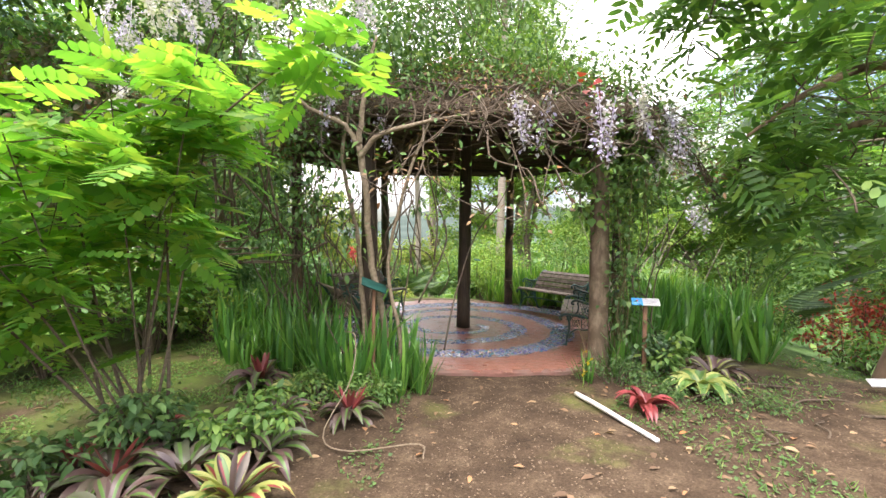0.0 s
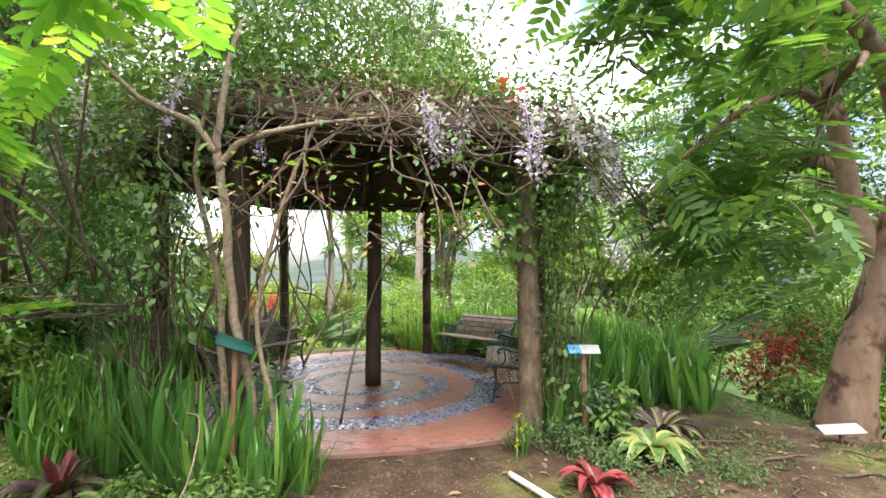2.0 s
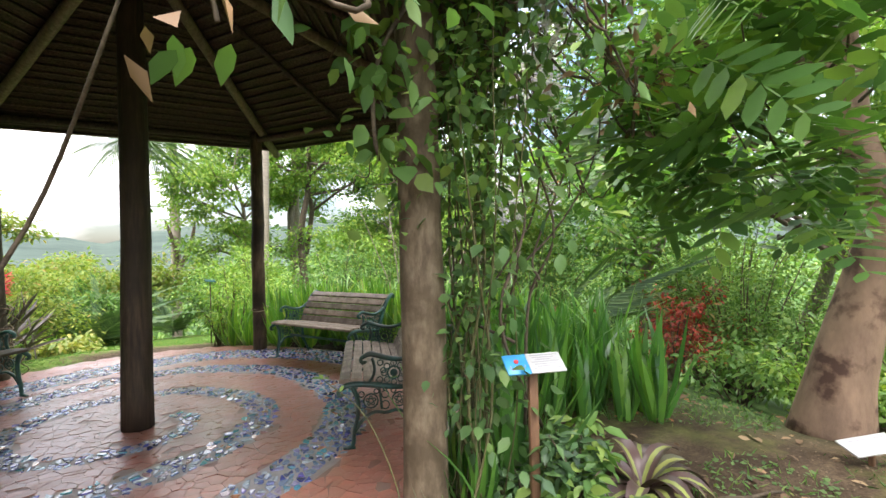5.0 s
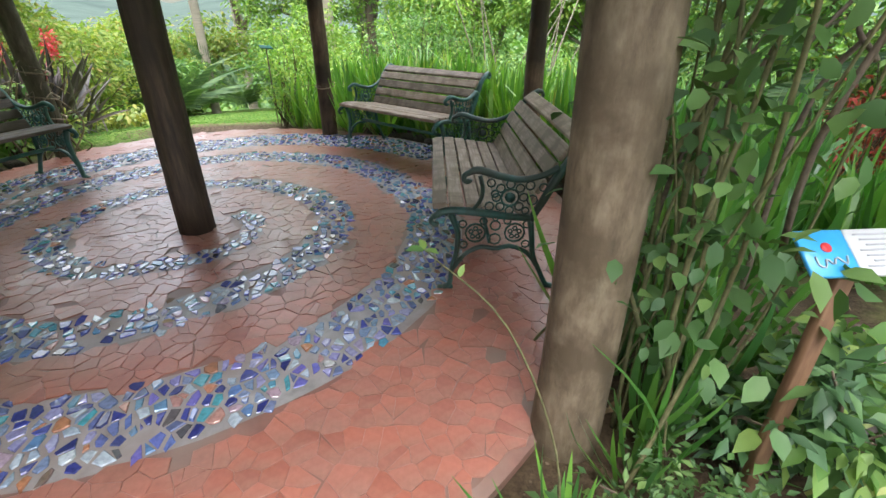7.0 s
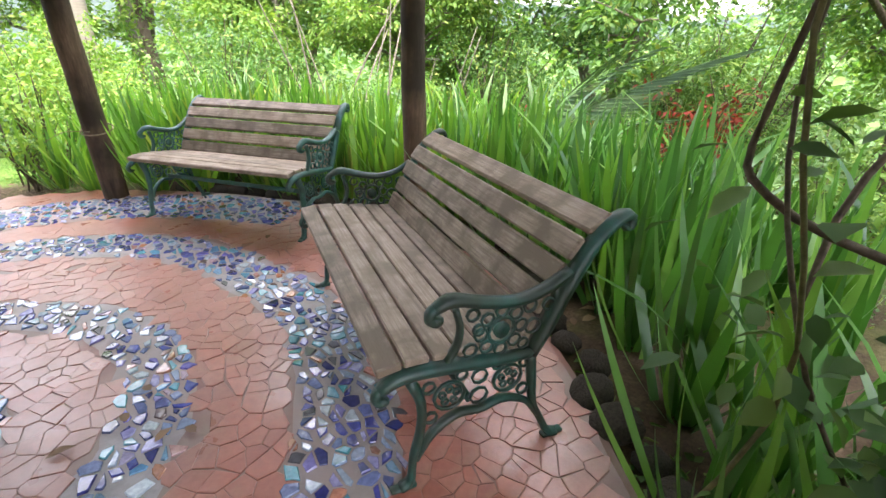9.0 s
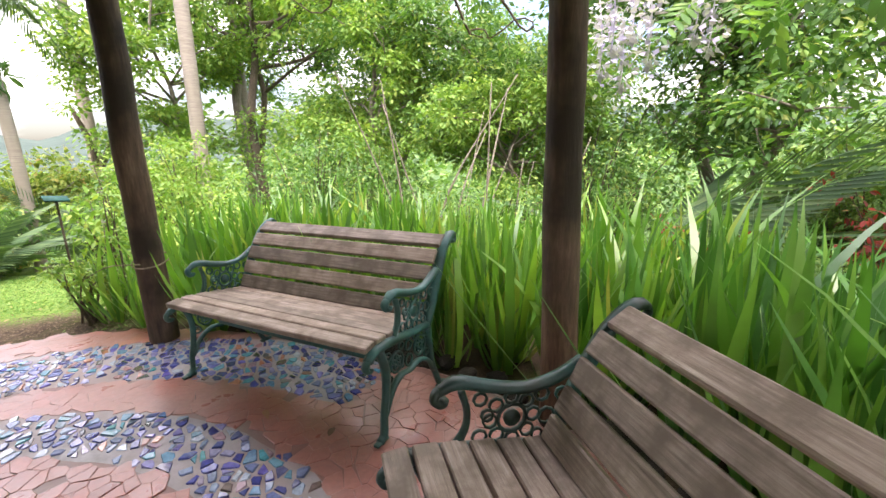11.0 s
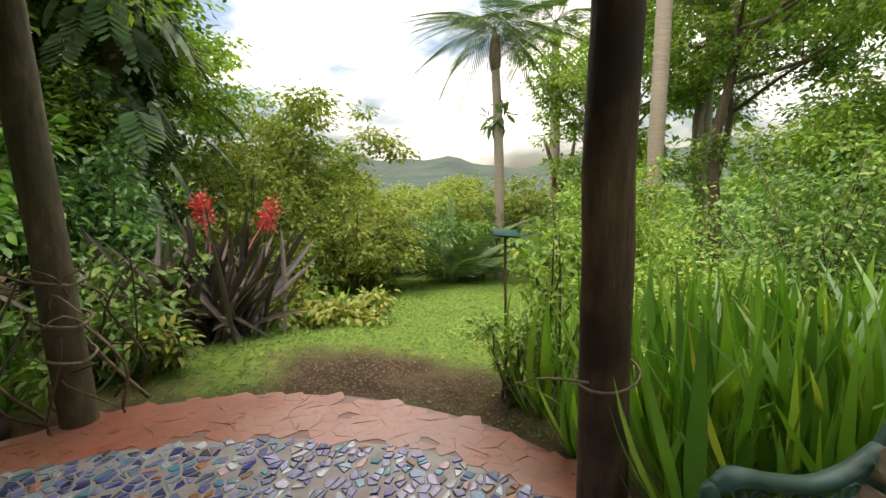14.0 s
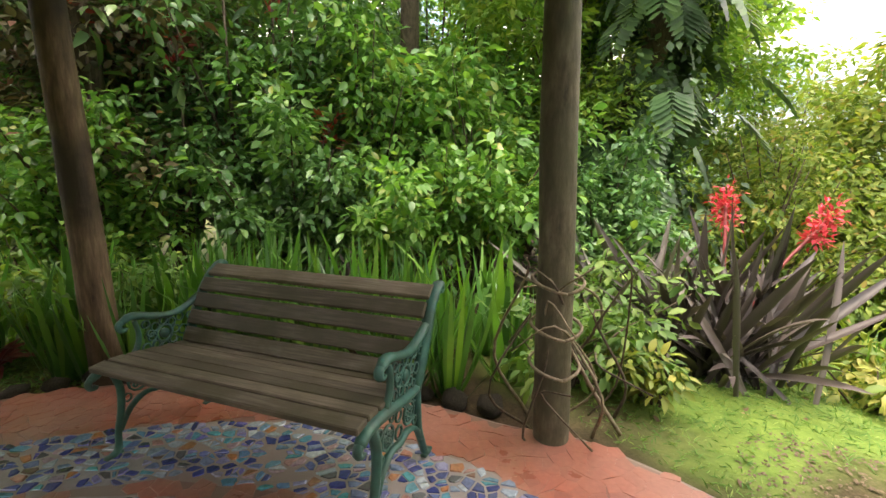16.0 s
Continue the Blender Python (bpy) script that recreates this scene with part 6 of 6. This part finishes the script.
philo = tree("philodendron_tree", "tall trunk hidden by a dark climbing split-leaved philodendron", (-5.7, 12.75, -0.4), 8.5, 2.4, 0.13, 150, 50, M_LIGHT, M_BARK_DARK, 0.3, (0.3, 0.2), 61, 0.5)
r61 = np.random.default_rng(62)
cling = np.c_[r61.normal(0, 0.42, 230), r61.normal(0, 0.42, 230), r61.uniform(0.8, 6.5, 230)]
along = unit(np.c_[cling[:, :2], np.full(230, -0.75)])
part("climbing_leaves", Geo().blades(*frond(8, 0.5, 0.34, 0.35), cling, along, unit(np.c_[cling[:, :2] * 1.5, np.full(230, 0.5)]), r61.uniform(0.4, 0.68, 230), 0.48), M_GLOSSY, philo, "large split philodendron leaves")
part("creeper", leaf_cloud(Geo(), cling, 22, (0.22, 0.22, 0.3), 0.12, r61, LEAF2, 0.7), M_GLOSSY, philo)

WOODS = [  # x, y, height, spread, leaf, clumps, leaf colour, bark, seed
    (7.0, 20.5, 7.4, 3.4, 0.17, 190, M_WOODLAND, M_BARK, 1), (3.3, 24.0, 12.0, 4.2, 0.19, 210, M_LIGHT, M_BARK_DARK, 2),
    (9.0, 17.0, 4.2, 2.6, 0.15, 170, M_WOODLAND, M_BARK, 3), (5.2, 18.0, 5.4, 2.4, 0.14, 150, M_LIGHT, M_BARK, 4),
    (10.5, 12.5, 8.0, 3.2, 0.15, 170, M_WOODLAND, M_BARK, 5), (9.8, 10.4, 5.6, 2.2, 0.13, 150, M_WOODLAND, M_BARK, 6),
    (12.0, 9.0, 8.5, 3.4, 0.16, 170, M_WOODLAND, M_BARK, 7), (11.2, 6.0, 6.0, 2.6, 0.14, 170, M_LIGHT, M_BARK, 8),
    (10.6, 2.6, 4.5, 2.4, 0.14, 150, M_WOODLAND, M_BARK, 9),
    (0.5, 26.0, 7.5, 3.0, 0.2, 150, M_LIGHT, M_BARK, 11), (12.5, 21.0, 5.0, 3.4, 0.2, 190, M_WOODLAND, M_BARK_DARK, 12),
    (-6.8, 17.2, 2.4, 2.2, 0.15, 170, M_OLIVE, M_BARK, 13), (-6.2, 21.5, 0.2, 2.6, 0.17, 170, M_OLIVE, M_BARK, 14),
    (-9.5, 15.5, 6.0, 2.8, 0.17, 170, M_LIGHT, M_BARK, 15), (-4.4, 25.0, -0.2, 3.0, 0.19, 170, M_OLIVE, M_BARK, 16),
    (-9.0, 26.0, 0.2, 3.4, 0.2, 170, M_OLIVE, M_BARK, 17), (-4.6, 17.0, 0.3, 1.7, 0.12, 130, M_OLIVE, M_BARK, 18),
    (-7.5, 12.2, 7.5, 2.5, 0.15, 150, M_LIGHT, M_BARK_DARK, 19), (-9.0, 6.0, 8.0, 3.0, 0.16, 150, M_LIGHT, M_BARK, 20),
    (-8.0, 2.5, 8.0, 3.0, 0.16, 150, M_WOODLAND, M_BARK, 21), (-6.2, 5.0, 6.5, 2.0, 0.12, 150, M_DEEP, M_BARK_DARK, 22), (-5.2, 8.9, 8.6, 2.3, 0.13, 150, M_LIGHT, M_BARK_DARK, 25), (-4.3, 6.4, 7.4, 2.0, 0.12, 150, M_WOODLAND, M_BARK_DARK, 26), (3.0, 26.5, 17.0, 3.6, 0.2, 170, M_LIGHT, M_BARK, 27),
    (7.2, 14.2, 2.6, 2.0, 0.12, 150, M_LIGHT, M_BARK, 23), (4.2, 30.0, 13.0, 4.5, 0.24, 190, M_WOODLAND, M_BARK_DARK, 24)]
for x, y, h, s, l, c, m, b, seed in WOODS:
    tree("garden_tree", "leafy spreading tree on the valley slope", (x, y, float(H(x, y)) - 0.1), h - float(H(x, y)), s, l * 1.0, int(c * 1.3), 95, m, b, 0.10 + abs(h) * 0.008, (np.sin(seed * 2.0) * 0.6, np.cos(seed * 3.0) * 0.6), 300 + seed, 0.4, limbs=14, group="trees on the slope")
SLOPE = [(4.8, 10.5, 0.6, 0.9, M_LIGHT), (5.8, 8.9, 0.8, 0.9, M_MID), (3.6, 12.4, 0.7, 1.1, M_LIGHT), (5.4, 12.4, 1.3, 1.3, M_WOODLAND), (2.0, 14.2, 1.0, 1.0, M_LIGHT), (3.4, 15.4, 2.6, 1.4, M_WOODLAND), (1.2, 16.6, 2.2, 1.2, M_LIGHT), (9.4, 9.4, 2.6, 1.2, M_MID), (9.0, 8.2, 2.6, 1.3, M_MID), (8.4, 5.0, 2.8, 1.4, M_LIGHT), (8.0, 13.0, 3.2, 1.6, M_WOODLAND), (0.2, 19.6, 2.0, 1.4, M_WOODLAND), (4.8, 16.4, 3.0, 1.6, M_WOODLAND), (-3.6, 15.6, 2.0, 1.2, M_OLIVE), (-4.6, 13.8, 2.4, 1.2, M_OLIVE), (-3.2, 19.8, 1.6, 1.6, M_WOODLAND), (-6.0, 15.2, 3.2, 1.5, M_OLIVE), (0.6, 22.6, 3.0, 1.6, M_LIGHT), (10.4, 9.6, 3.4, 1.7, M_LIGHT), (7.4, 3.0, 1.6, 1.0, M_MID), (9.0, 1.0, 2.4, 1.4, M_LIGHT), (6.0, 1.6, 0.9, 0.8, M_LIGHT)]
for i, (x, y, h, s, m) in enumerate(SLOPE):
    z = float(H(x, y))
    shrub("slope_shrub", "dense leafy shrub on the sloping bank", (x, y, z - 0.05), h - z * 0.35, s, float(np.clip(0.011 * math.hypot(x - 2, y - 7), 0.07, 0.17)), int(150 * s), 44 if math.hypot(x - 2, y - 7) < 8 else 32, m, 400 + i, blade=LEAF2, group="shrubs on the bank")

# slanting bare branches over the bank
g, r = Geo(), np.random.default_rng(41)
root = thing("bare_branches", "pale slanting bare branches above the iris bed", "branch", pose(5.0, 12.6, -1.6))
for i in range(13):
    b = np.array([r.normal(0, 0.4), r.normal(0, 0.4), 0.0])
    e = b + [r.uniform(-1.4, 2.2), r.uniform(-1.0, 1.0), r.uniform(2.4, 4.2)]
    part("branch", Geo().tube(curve([b, (b + e) / 2 + r.normal(0, 0.25, 3), e], 10), np.linspace(0.028, 0.007, 10), 5), M_BARK, root)


# ---- palms ----


def palm(label, base, top, trunk_r, fronds, reach, seed, broken=False):
    r = np.random.default_rng(seed)
    b, t = np.array(base, float), np.array(top, float)
    root = thing("palm_tree", label, "palm", pose(*base))
    line = curve([(0, 0, -0.2), (t - b) * 0.5 + [0.06, 0, 0], t - b], 20)
    part("trunk", Geo().tube(line, trunk_r * np.interp(np.linspace(0, 1, 20), [0, 0.06, 0.7, 0.9, 1], [1.35, 1.0, 0.95, 0.85, 0.6]), 12), M_PALM, root)
    top = t - b
    part("crown_shaft", Geo().tube(np.array([top - [0, 0, 0.5], top - [0, 0, 0.2], top + [0, 0, 0.2], top + [0, 0, 0.5]]), [trunk_r * 0.85, trunk_r * 1.2, trunk_r * 0.9, trunk_r * 0.3], 10), M_BARK, root)
    for i in range(fronds):
        a, lift = i * 137.5, r.uniform(0.25, 1.3) if i % 3 else r.uniform(-0.2, 0.3)
        along = unit([math.cos(math.radians(a)), math.sin(math.radians(a)), lift])
        part("frond", Geo().blades(*FROND_PALM, [top + [0, 0, 0.5]], [along], [unit(UP + 0.2 * r.normal(0, 1, 3))], reach * r.uniform(0.8, 1.1), reach * r.uniform(0.8, 1.0)), M_PALMLEAF, root)
    if broken:
        for k in range(3):
            e = top * [1, 1, 0.62] + [0.9 * math.cos(k * 2.2), 0.9 * math.sin(k * 2.2), 1.5]
            part("stub", Geo().tube(curve([top * [1, 1, 0.55], (e + top * [1, 1, 0.55]) / 2 + [0.2, 0, -0.1], e], 6), [0.14, 0.13, 0.12, 0.1, 0.09, 0.05], 7), M_BARK_DARK, root)
    return root


p = palm("tall royal palm with pale trunk at the lawn's end", (-2.14, 19.86, -1.5), (-2.2, 19.86, 4.55), 0.13, 34, 1.65, 1)
r = np.random.default_rng(2)
part("epiphyte", leaf_cloud(Geo(), np.array([[0.1, -0.08, 4.4], [-0.1, -0.1, 4.3], [0.0, 0.1, 4.5]]), 16, 0.1, 0.38, r, LEAF6, 0.25, 0.0), M_DEEP, p, "tuft of ferns on the trunk")
palm("distant palm with dark dead stubs", (-2.7, 29.6, -8.2), (-2.62, 29.6, 7.6), 0.24, 24, 2.6, 3, True)
palm("tall palm with pale grey ringed trunk", (1.42, 19.7, -3.2), (1.64, 19.7, 11.88), 0.17, 26, 2.4, 4)
palm("palm with slim trunk beyond the roof", (3.2, 27.0, -7.0), (3.0, 27.0, 10.5), 0.16, 15, 2.8, 5)


def low_palm(x, y, n, reach, seed):
    r = np.random.default_rng(seed)
    root = thing("low_palm", "low clump of grey-green arching palm fronds", "palm", pose(x, y, float(H(x, y))), "low palms on the slope")
    for i in range(n):
        a = i * 137.5 + r.normal(0, 10)
        along = unit([math.cos(math.radians(a)), math.sin(math.radians(a)), r.uniform(0.9, 3.0)])
        part("frond", Geo().blades(*FROND_LOW, [[r.normal(0, 0.08), r.normal(0, 0.08), 0.1]], [along], [unit(UP + 0.25 * r.normal(0, 1, 3))], reach * r.uniform(0.7, 1.1), reach * 0.8), M_PALMLEAF, root)


low_palm(-2.7, 18.1, 15, 1.9, 1)
low_palm(-3.3, 18.7, 14, 2.0, 2)
low_palm(7.0, 10.6, 11, 2.3, 3)
low_palm(-1.4, 20.6, 12, 1.9, 5)


# ---- far woods, lawn, litter ----
def far_woods():
    r = np.random.default_rng(55)
    n = 1450
    rad, a = 26 + 170 * r.uniform(0, 1, n) ** 1.7, np.radians(r.uniform(-65, 190, n))
    x, y = HUB[0] + rad * np.cos(a), HUB[1] + rad * np.sin(a)
    gap = (np.degrees(a) > 84) & (np.degrees(a) < 140)
    z = H(x, y) + np.where(gap, r.uniform(0.5, 2.6, n), r.uniform(0.5, 8.0, n) * np.where(rad < 60, 1.0, 1.3))
    g = Geo()
    for scale, sel in ((0.9, rad < 60), (1.7, (rad >= 60) & (rad < 110)), (2.8, rad >= 110)):
        c = np.c_[x, y, z][sel]
        leaf_cloud(g, c, 95 if scale < 1 else 60, (1.5 * scale, 1.5 * scale, 0.75 * scale), 0.6 * scale, r, LEAF2, 0.75)
    tagged(part("far_woods", g, M_MID), "far wooded valley of mixed green trees", "woods", "", "stuff")


far_woods()


def scatter(name, label, category, n, test, size, mat, blade, upright, seed, box, ratio=0.5):
    r = np.random.default_rng(seed)
    x, y = r.uniform(box[0], box[1], n * 3), r.uniform(box[2], box[3], n * 3)
    ok = test(x, y, r)
    x, y = x[ok][:n], y[ok][:n]
    rad = np.hypot(x - HUB[0], y - HUB[1])
    out = rad > edge_r(np.degrees(np.arctan2(y - HUB[1], x - HUB[0]))) + 0.03
    x, y = x[out], y[out]
    k = len(x)
    along = unit(r.normal(0, 1, (k, 3)) * [1, 1, 0.12] + UP * upright)
    normal = unit(r.normal(0, 0.25, (k, 3)) + UP) if upright < 0.5 else unit(r.normal(0, 1, (k, 3)) * [1, 1, 0.1])
    s = size * r.uniform(0.5, 1.3, k)
    g = Geo().blades(*blade, np.c_[x, y, H(x, y) + (0.012 if upright < 0.5 else -0.005)], along, normal, s, s * ratio)
    tagged(part(name, g, mat), label, category, "", "stuff")


def on_lawn(x, y, r):
    a, d = np.degrees(np.arctan2(y - HUB[1], x - HUB[0])), np.hypot(x - HUB[0], y - HUB[1])
    bare = np.hypot((x + 0.05) / 1.25, (y - 11.0) / 0.62)
    return (a > 74) & (a < 140) & (d > 3.3) & (d < 13) & (bare + r.normal(0, 0.12, len(x)) > 0.95)


scatter("lawn_grass", "short bright green lawn grass", "grass", 72000, on_lawn, 0.05, M_GRASS, LEAF2, 0.45, 71, (-7, 2.5, 10, 19), 0.14)


def front_moss(x, y, r):
    v = np.array([noise.noise((p * 0.9, q * 0.9, 5.0)) for p, q in zip(x, y)])
    return (v > 0.08) & (np.abs(x - 0.9) > 0.75)


scatter("clover", "low clover and moss creeping over the soil", "ground cover", 9000, front_moss, 0.035, M_MOSS, LEAF2, 0.2, 72, (-4.5, 6.5, 0.3, 7.5), 0.8)
scatter("grass_tufts", "sparse short grass on the bare ground", "grass", 5000, front_moss, 0.07, M_GRASS, LEAF2, 0.9, 73, (-4.5, 6.8, 0.3, 7.0), 0.14)
scatter("leaf_litter", "brown fallen leaves scattered on the soil", "fallen leaves", 1100, lambda x, y, r: (np.abs(x - 1.0) > 0.5) | (r.uniform(0, 1, len(x)) < 0.35), 0.085, M_LITTER, LEAF6, 0.0, 74, (-4, 6.5, 0.3, 7), 0.45)
PEBBLE = (np.array([[-0.5, 0, 0], [0, -0.5, 0], [0.5, 0, 0], [0, 0.5, 0], [0.05, 0.02, 0.3], [-0.22, 0.25, 0.2]]), [], [[0, 1, 4], [1, 2, 4], [2, 3, 4], [3, 5, 4], [3, 0, 5], [0, 4, 5]])
scatter("gravel", "fine grey-brown gravel and crumbs of earth", "gravel", 9000, lambda x, y, r: r.uniform(0, 1, len(x)) < np.where(np.abs(x - 0.9) < 0.9, 1.0, 0.4), 0.016, M_ROCK_PALE, PEBBLE, 0.0, 76, (-3.5, 5.5, 0.3, 5.2), 0.9)
scatter("bare_patch_gravel", "brown earth crumbs on the bare patch", "gravel", 2500, lambda x, y, r: np.hypot((x + 0.05) / 1.25, (y - 11.0) / 0.62) < 1.05, 0.02, M_ROCK_PALE, PEBBLE, 0.0, 77, (-1.8, 1.6, 10.3, 11.8), 0.9)
scatter("lawn_litter", "brown fallen leaves scattered on the lawn", "fallen leaves", 160, lambda x, y, r: np.hypot(x + 0.3, y - 11.6) < 3.5, 0.07, M_LITTER, LEAF6, 0.0, 75, (-4, 3, 10, 15), 0.45)
r = np.random.default_rng(81)
for i in range(16):
    a, d = r.uniform(0, 2 * np.pi), r.uniform(0.6, 2.5)
    g = Geo().blades(*LEAF6, [[0, 0, 0]], [[1, 0, 0.05]], [[0, 0, 1]], r.uniform(0.05, 0.09), 0.035)
    tagged(part("fallen_leaf", g, M_LITTER, m=pose(HUB[0] + d * math.cos(a), HUB[1] + d * math.sin(a), 0.012, 0, 0, r.uniform(0, 360))), "curled brown fallen leaf on the tiled floor", "leaf", "fallen leaves on the floor")
for x, y, z in ((1.93, 4.72, 0.28), (1.97, 4.66, 0.2), (1.9, 4.6, 0.1)):
    root = thing("yellow_flower", "small yellow iris flower by the post", "flower", pose(x, y, -0.05))
    part("stalk", Geo().tube([(0, 0, -0.05), (0.01, 0, z)], 0.004, 5), M_IRIS, root)
    part("petals", leaf_cloud(Geo(), np.array([[0.01, 0, z + 0.05]]), 6, 0.012, 0.045, r, LEAF6, 0.6, 0.0), M_YELLOW, root)

# dry stems wound round the lawn post, and a leaf tied round the other
root = thing("dry_vine", "dry leafless vine stems wound round the log post", "vine", pose(-1.45, 9.82, -0.05))
r = np.random.default_rng(91)
for i in range(16):
    b = np.array([r.uniform(-0.75, 0.15), r.uniform(-0.15, 0.55), 0.0])
    e = np.array([r.uniform(-0.25, 0.3), r.uniform(-0.25, 0.25), r.uniform(0.35, 0.95)])
    m = (b + e) / 2 + r.normal(0, 0.13, 3)
    part("stem", Geo().tube(curve([b, m, e, e + r.normal(0, 0.16, 3)], 14), np.linspace(r.uniform(0.006, 0.014), 0.004, 14), 5), M_LIANA if i % 2 else M_TWIG, root)
for z in (0.42, 0.62, 0.85):
    a = np.linspace(0, 2 * np.pi, 20)
    part("coil", Geo().tube(np.c_[0.09 + 0.125 * np.cos(a), -0.07 + 0.125 * np.sin(a), z + 0.06 * np.sin(a * 0.5)], 0.009, 5), M_LIANA, root)
root = thing("tied_leaf", "pale dry leaf tied round the log post", "leaf", pose(1.41, 10.14, 0.58))
a = np.linspace(0, 2 * np.pi, 24)
part("band", Geo().tube(np.c_[0.115 * np.cos(a), 0.115 * np.sin(a), 0.03 * np.sin(a + 0.4)], 0.004, 5, flat=((0, 0, 1), 1.6)), M_LIANA, root)
part("tail", Geo().tube(curve([(-0.05, -0.11, 0.0), (-0.2, -0.2, 0.03), (-0.34, -0.22, -0.03)], 8), np.linspace(0.006, 0.002, 8), 4), M_LIANA, root)

root = thing("creeper_sprig", "thin creeper sprig with bright leaves leaning over the floor", "plant", pose(2.0, 4.86, -0.05))
line = curve([(0, 0, -0.03), (-0.02, 0.06, 0.35), (-0.14, 0.16, 0.7), (-0.31, 0.29, 0.86)], 16)
part("stalk", Geo().tube(line, np.linspace(0.004, 0.002, 16), 5), M_VINE, root)
for i, (along, l) in enumerate((((-0.8, -0.2, 0.25), 0.05), ((0.5, -0.7, 0.2), 0.045), ((-0.1, 0.9, 0.35), 0.042), ((0.4, 0.3, 0.7), 0.035))):
    part("leaf", Geo().blades(*LEAF6, [line[-1 if i < 3 else -3]], [along], [[0.1, -0.3, 1.0]], l, l * 0.5), M_MID, root)


def front_grass(x, y, r):
    return (x + r.normal(0, 0.35, len(x)) > 5.0) & (y + r.normal(0, 0.2, len(x)) < 4.6)


def left_moss(x, y, r):
    v = np.array([noise.noise((p * 1.3, q * 1.3, 9.0)) for p, q in zip(x, y)])
    return (x < -1.4 + 0.5 * v) & (v > -0.15)


# the darker clover green stands in for shade under the leaning tree's crown
scatter("path_grass", "short grass beside the bare soil, coloured dark for the tree's shade", "grass", 7000, front_grass, 0.06, M_MOSS, LEAF2, 0.8, 78, (4.0, 7.0, 2.0, 5.0), 0.16)
scatter("moss_cover", "bright yellow-green moss and short grass on soil", "ground cover", 14000, left_moss, 0.038, M_GRASS, LEAF2, 0.45, 79, (-4.2, -1.0, 2.8, 7.2), 0.45)

# ---- pieces of the floor: broken tiles and shards ----


def lay_pieces():
    r = np.random.default_rng(12)
    rest_t, rest_s = Geo(), Geo()
    count = {"tile": 0, "shard": 0}
    for name, step, seed, wob, gap, top, tilt, mat, rest in (("tile", 0.076, 3, 0.7, 0.0010, 0.0012, 0.012, M_TILE, rest_t), ("shard", 0.053, 4, 0.68, 0.0055, 0.004, 0.07, M_GLASS, rest_s)):
        for cx, cy, poly in cells(step, seed, wob, HUB[0] - 3.4, HUB[0] + 3.4, HUB[1] - 3.4, HUB[1] + 3.4):
            dx, dy = cx - HUB[0], cy - HUB[1]
            rad, a = math.hypot(dx, dy), math.degrees(math.atan2(dy, dx))
            if rad > edge_r(a) - 0.05 or rad < 0.11 or in_band(cx, cy, 0.012 if name == "tile" else 0.0) != (name == "shard"):
                continue
            if name == "tile" and 18 < a < 62 and rad > 2.72 or name == "tile" and r.uniform() < 0.015:
                continue
            if name == "shard" and r.uniform() < 0.08:
                continue
            if name == "shard":
                k, c, s = r.uniform(0.62, 1.0), math.cos(r.uniform(0, 3.1)), math.sin(r.uniform(0, 3.1))
                poly = [(p[0] * k, p[1]) for p in poly]
            near = (1.0 < cx < 2.3 and 4.9 < cy < 6.4) or (name == "shard" and 0.3 < cx < 2.2 and 9.2 < cy < 10.2)
            worn = name == "tile" and cy > 8.9  # smeared over with red cement here
            lie = (0.0003 if worn else gap, -0.02, top + r.uniform(-0.001, 0.002) * (0.1 if worn else 1.0), tilt * (0.12 if worn else 1.0), r)
            if near and count[name] < 290:
                count[name] += 1
                part(name, piece(Geo(), 0, 0, poly, *lie), mat, FLOOR, smooth=False, m=pose(cx, cy, 0))
            else:
                piece(rest, cx, cy, poly, *lie)
    for name, g, mat in (("tiles", rest_t, M_TILE), ("shards", rest_s, M_GLASS)):
        tagged(part(name, g, mat, FLOOR, smooth=False), kind="stuff")


lay_pieces()
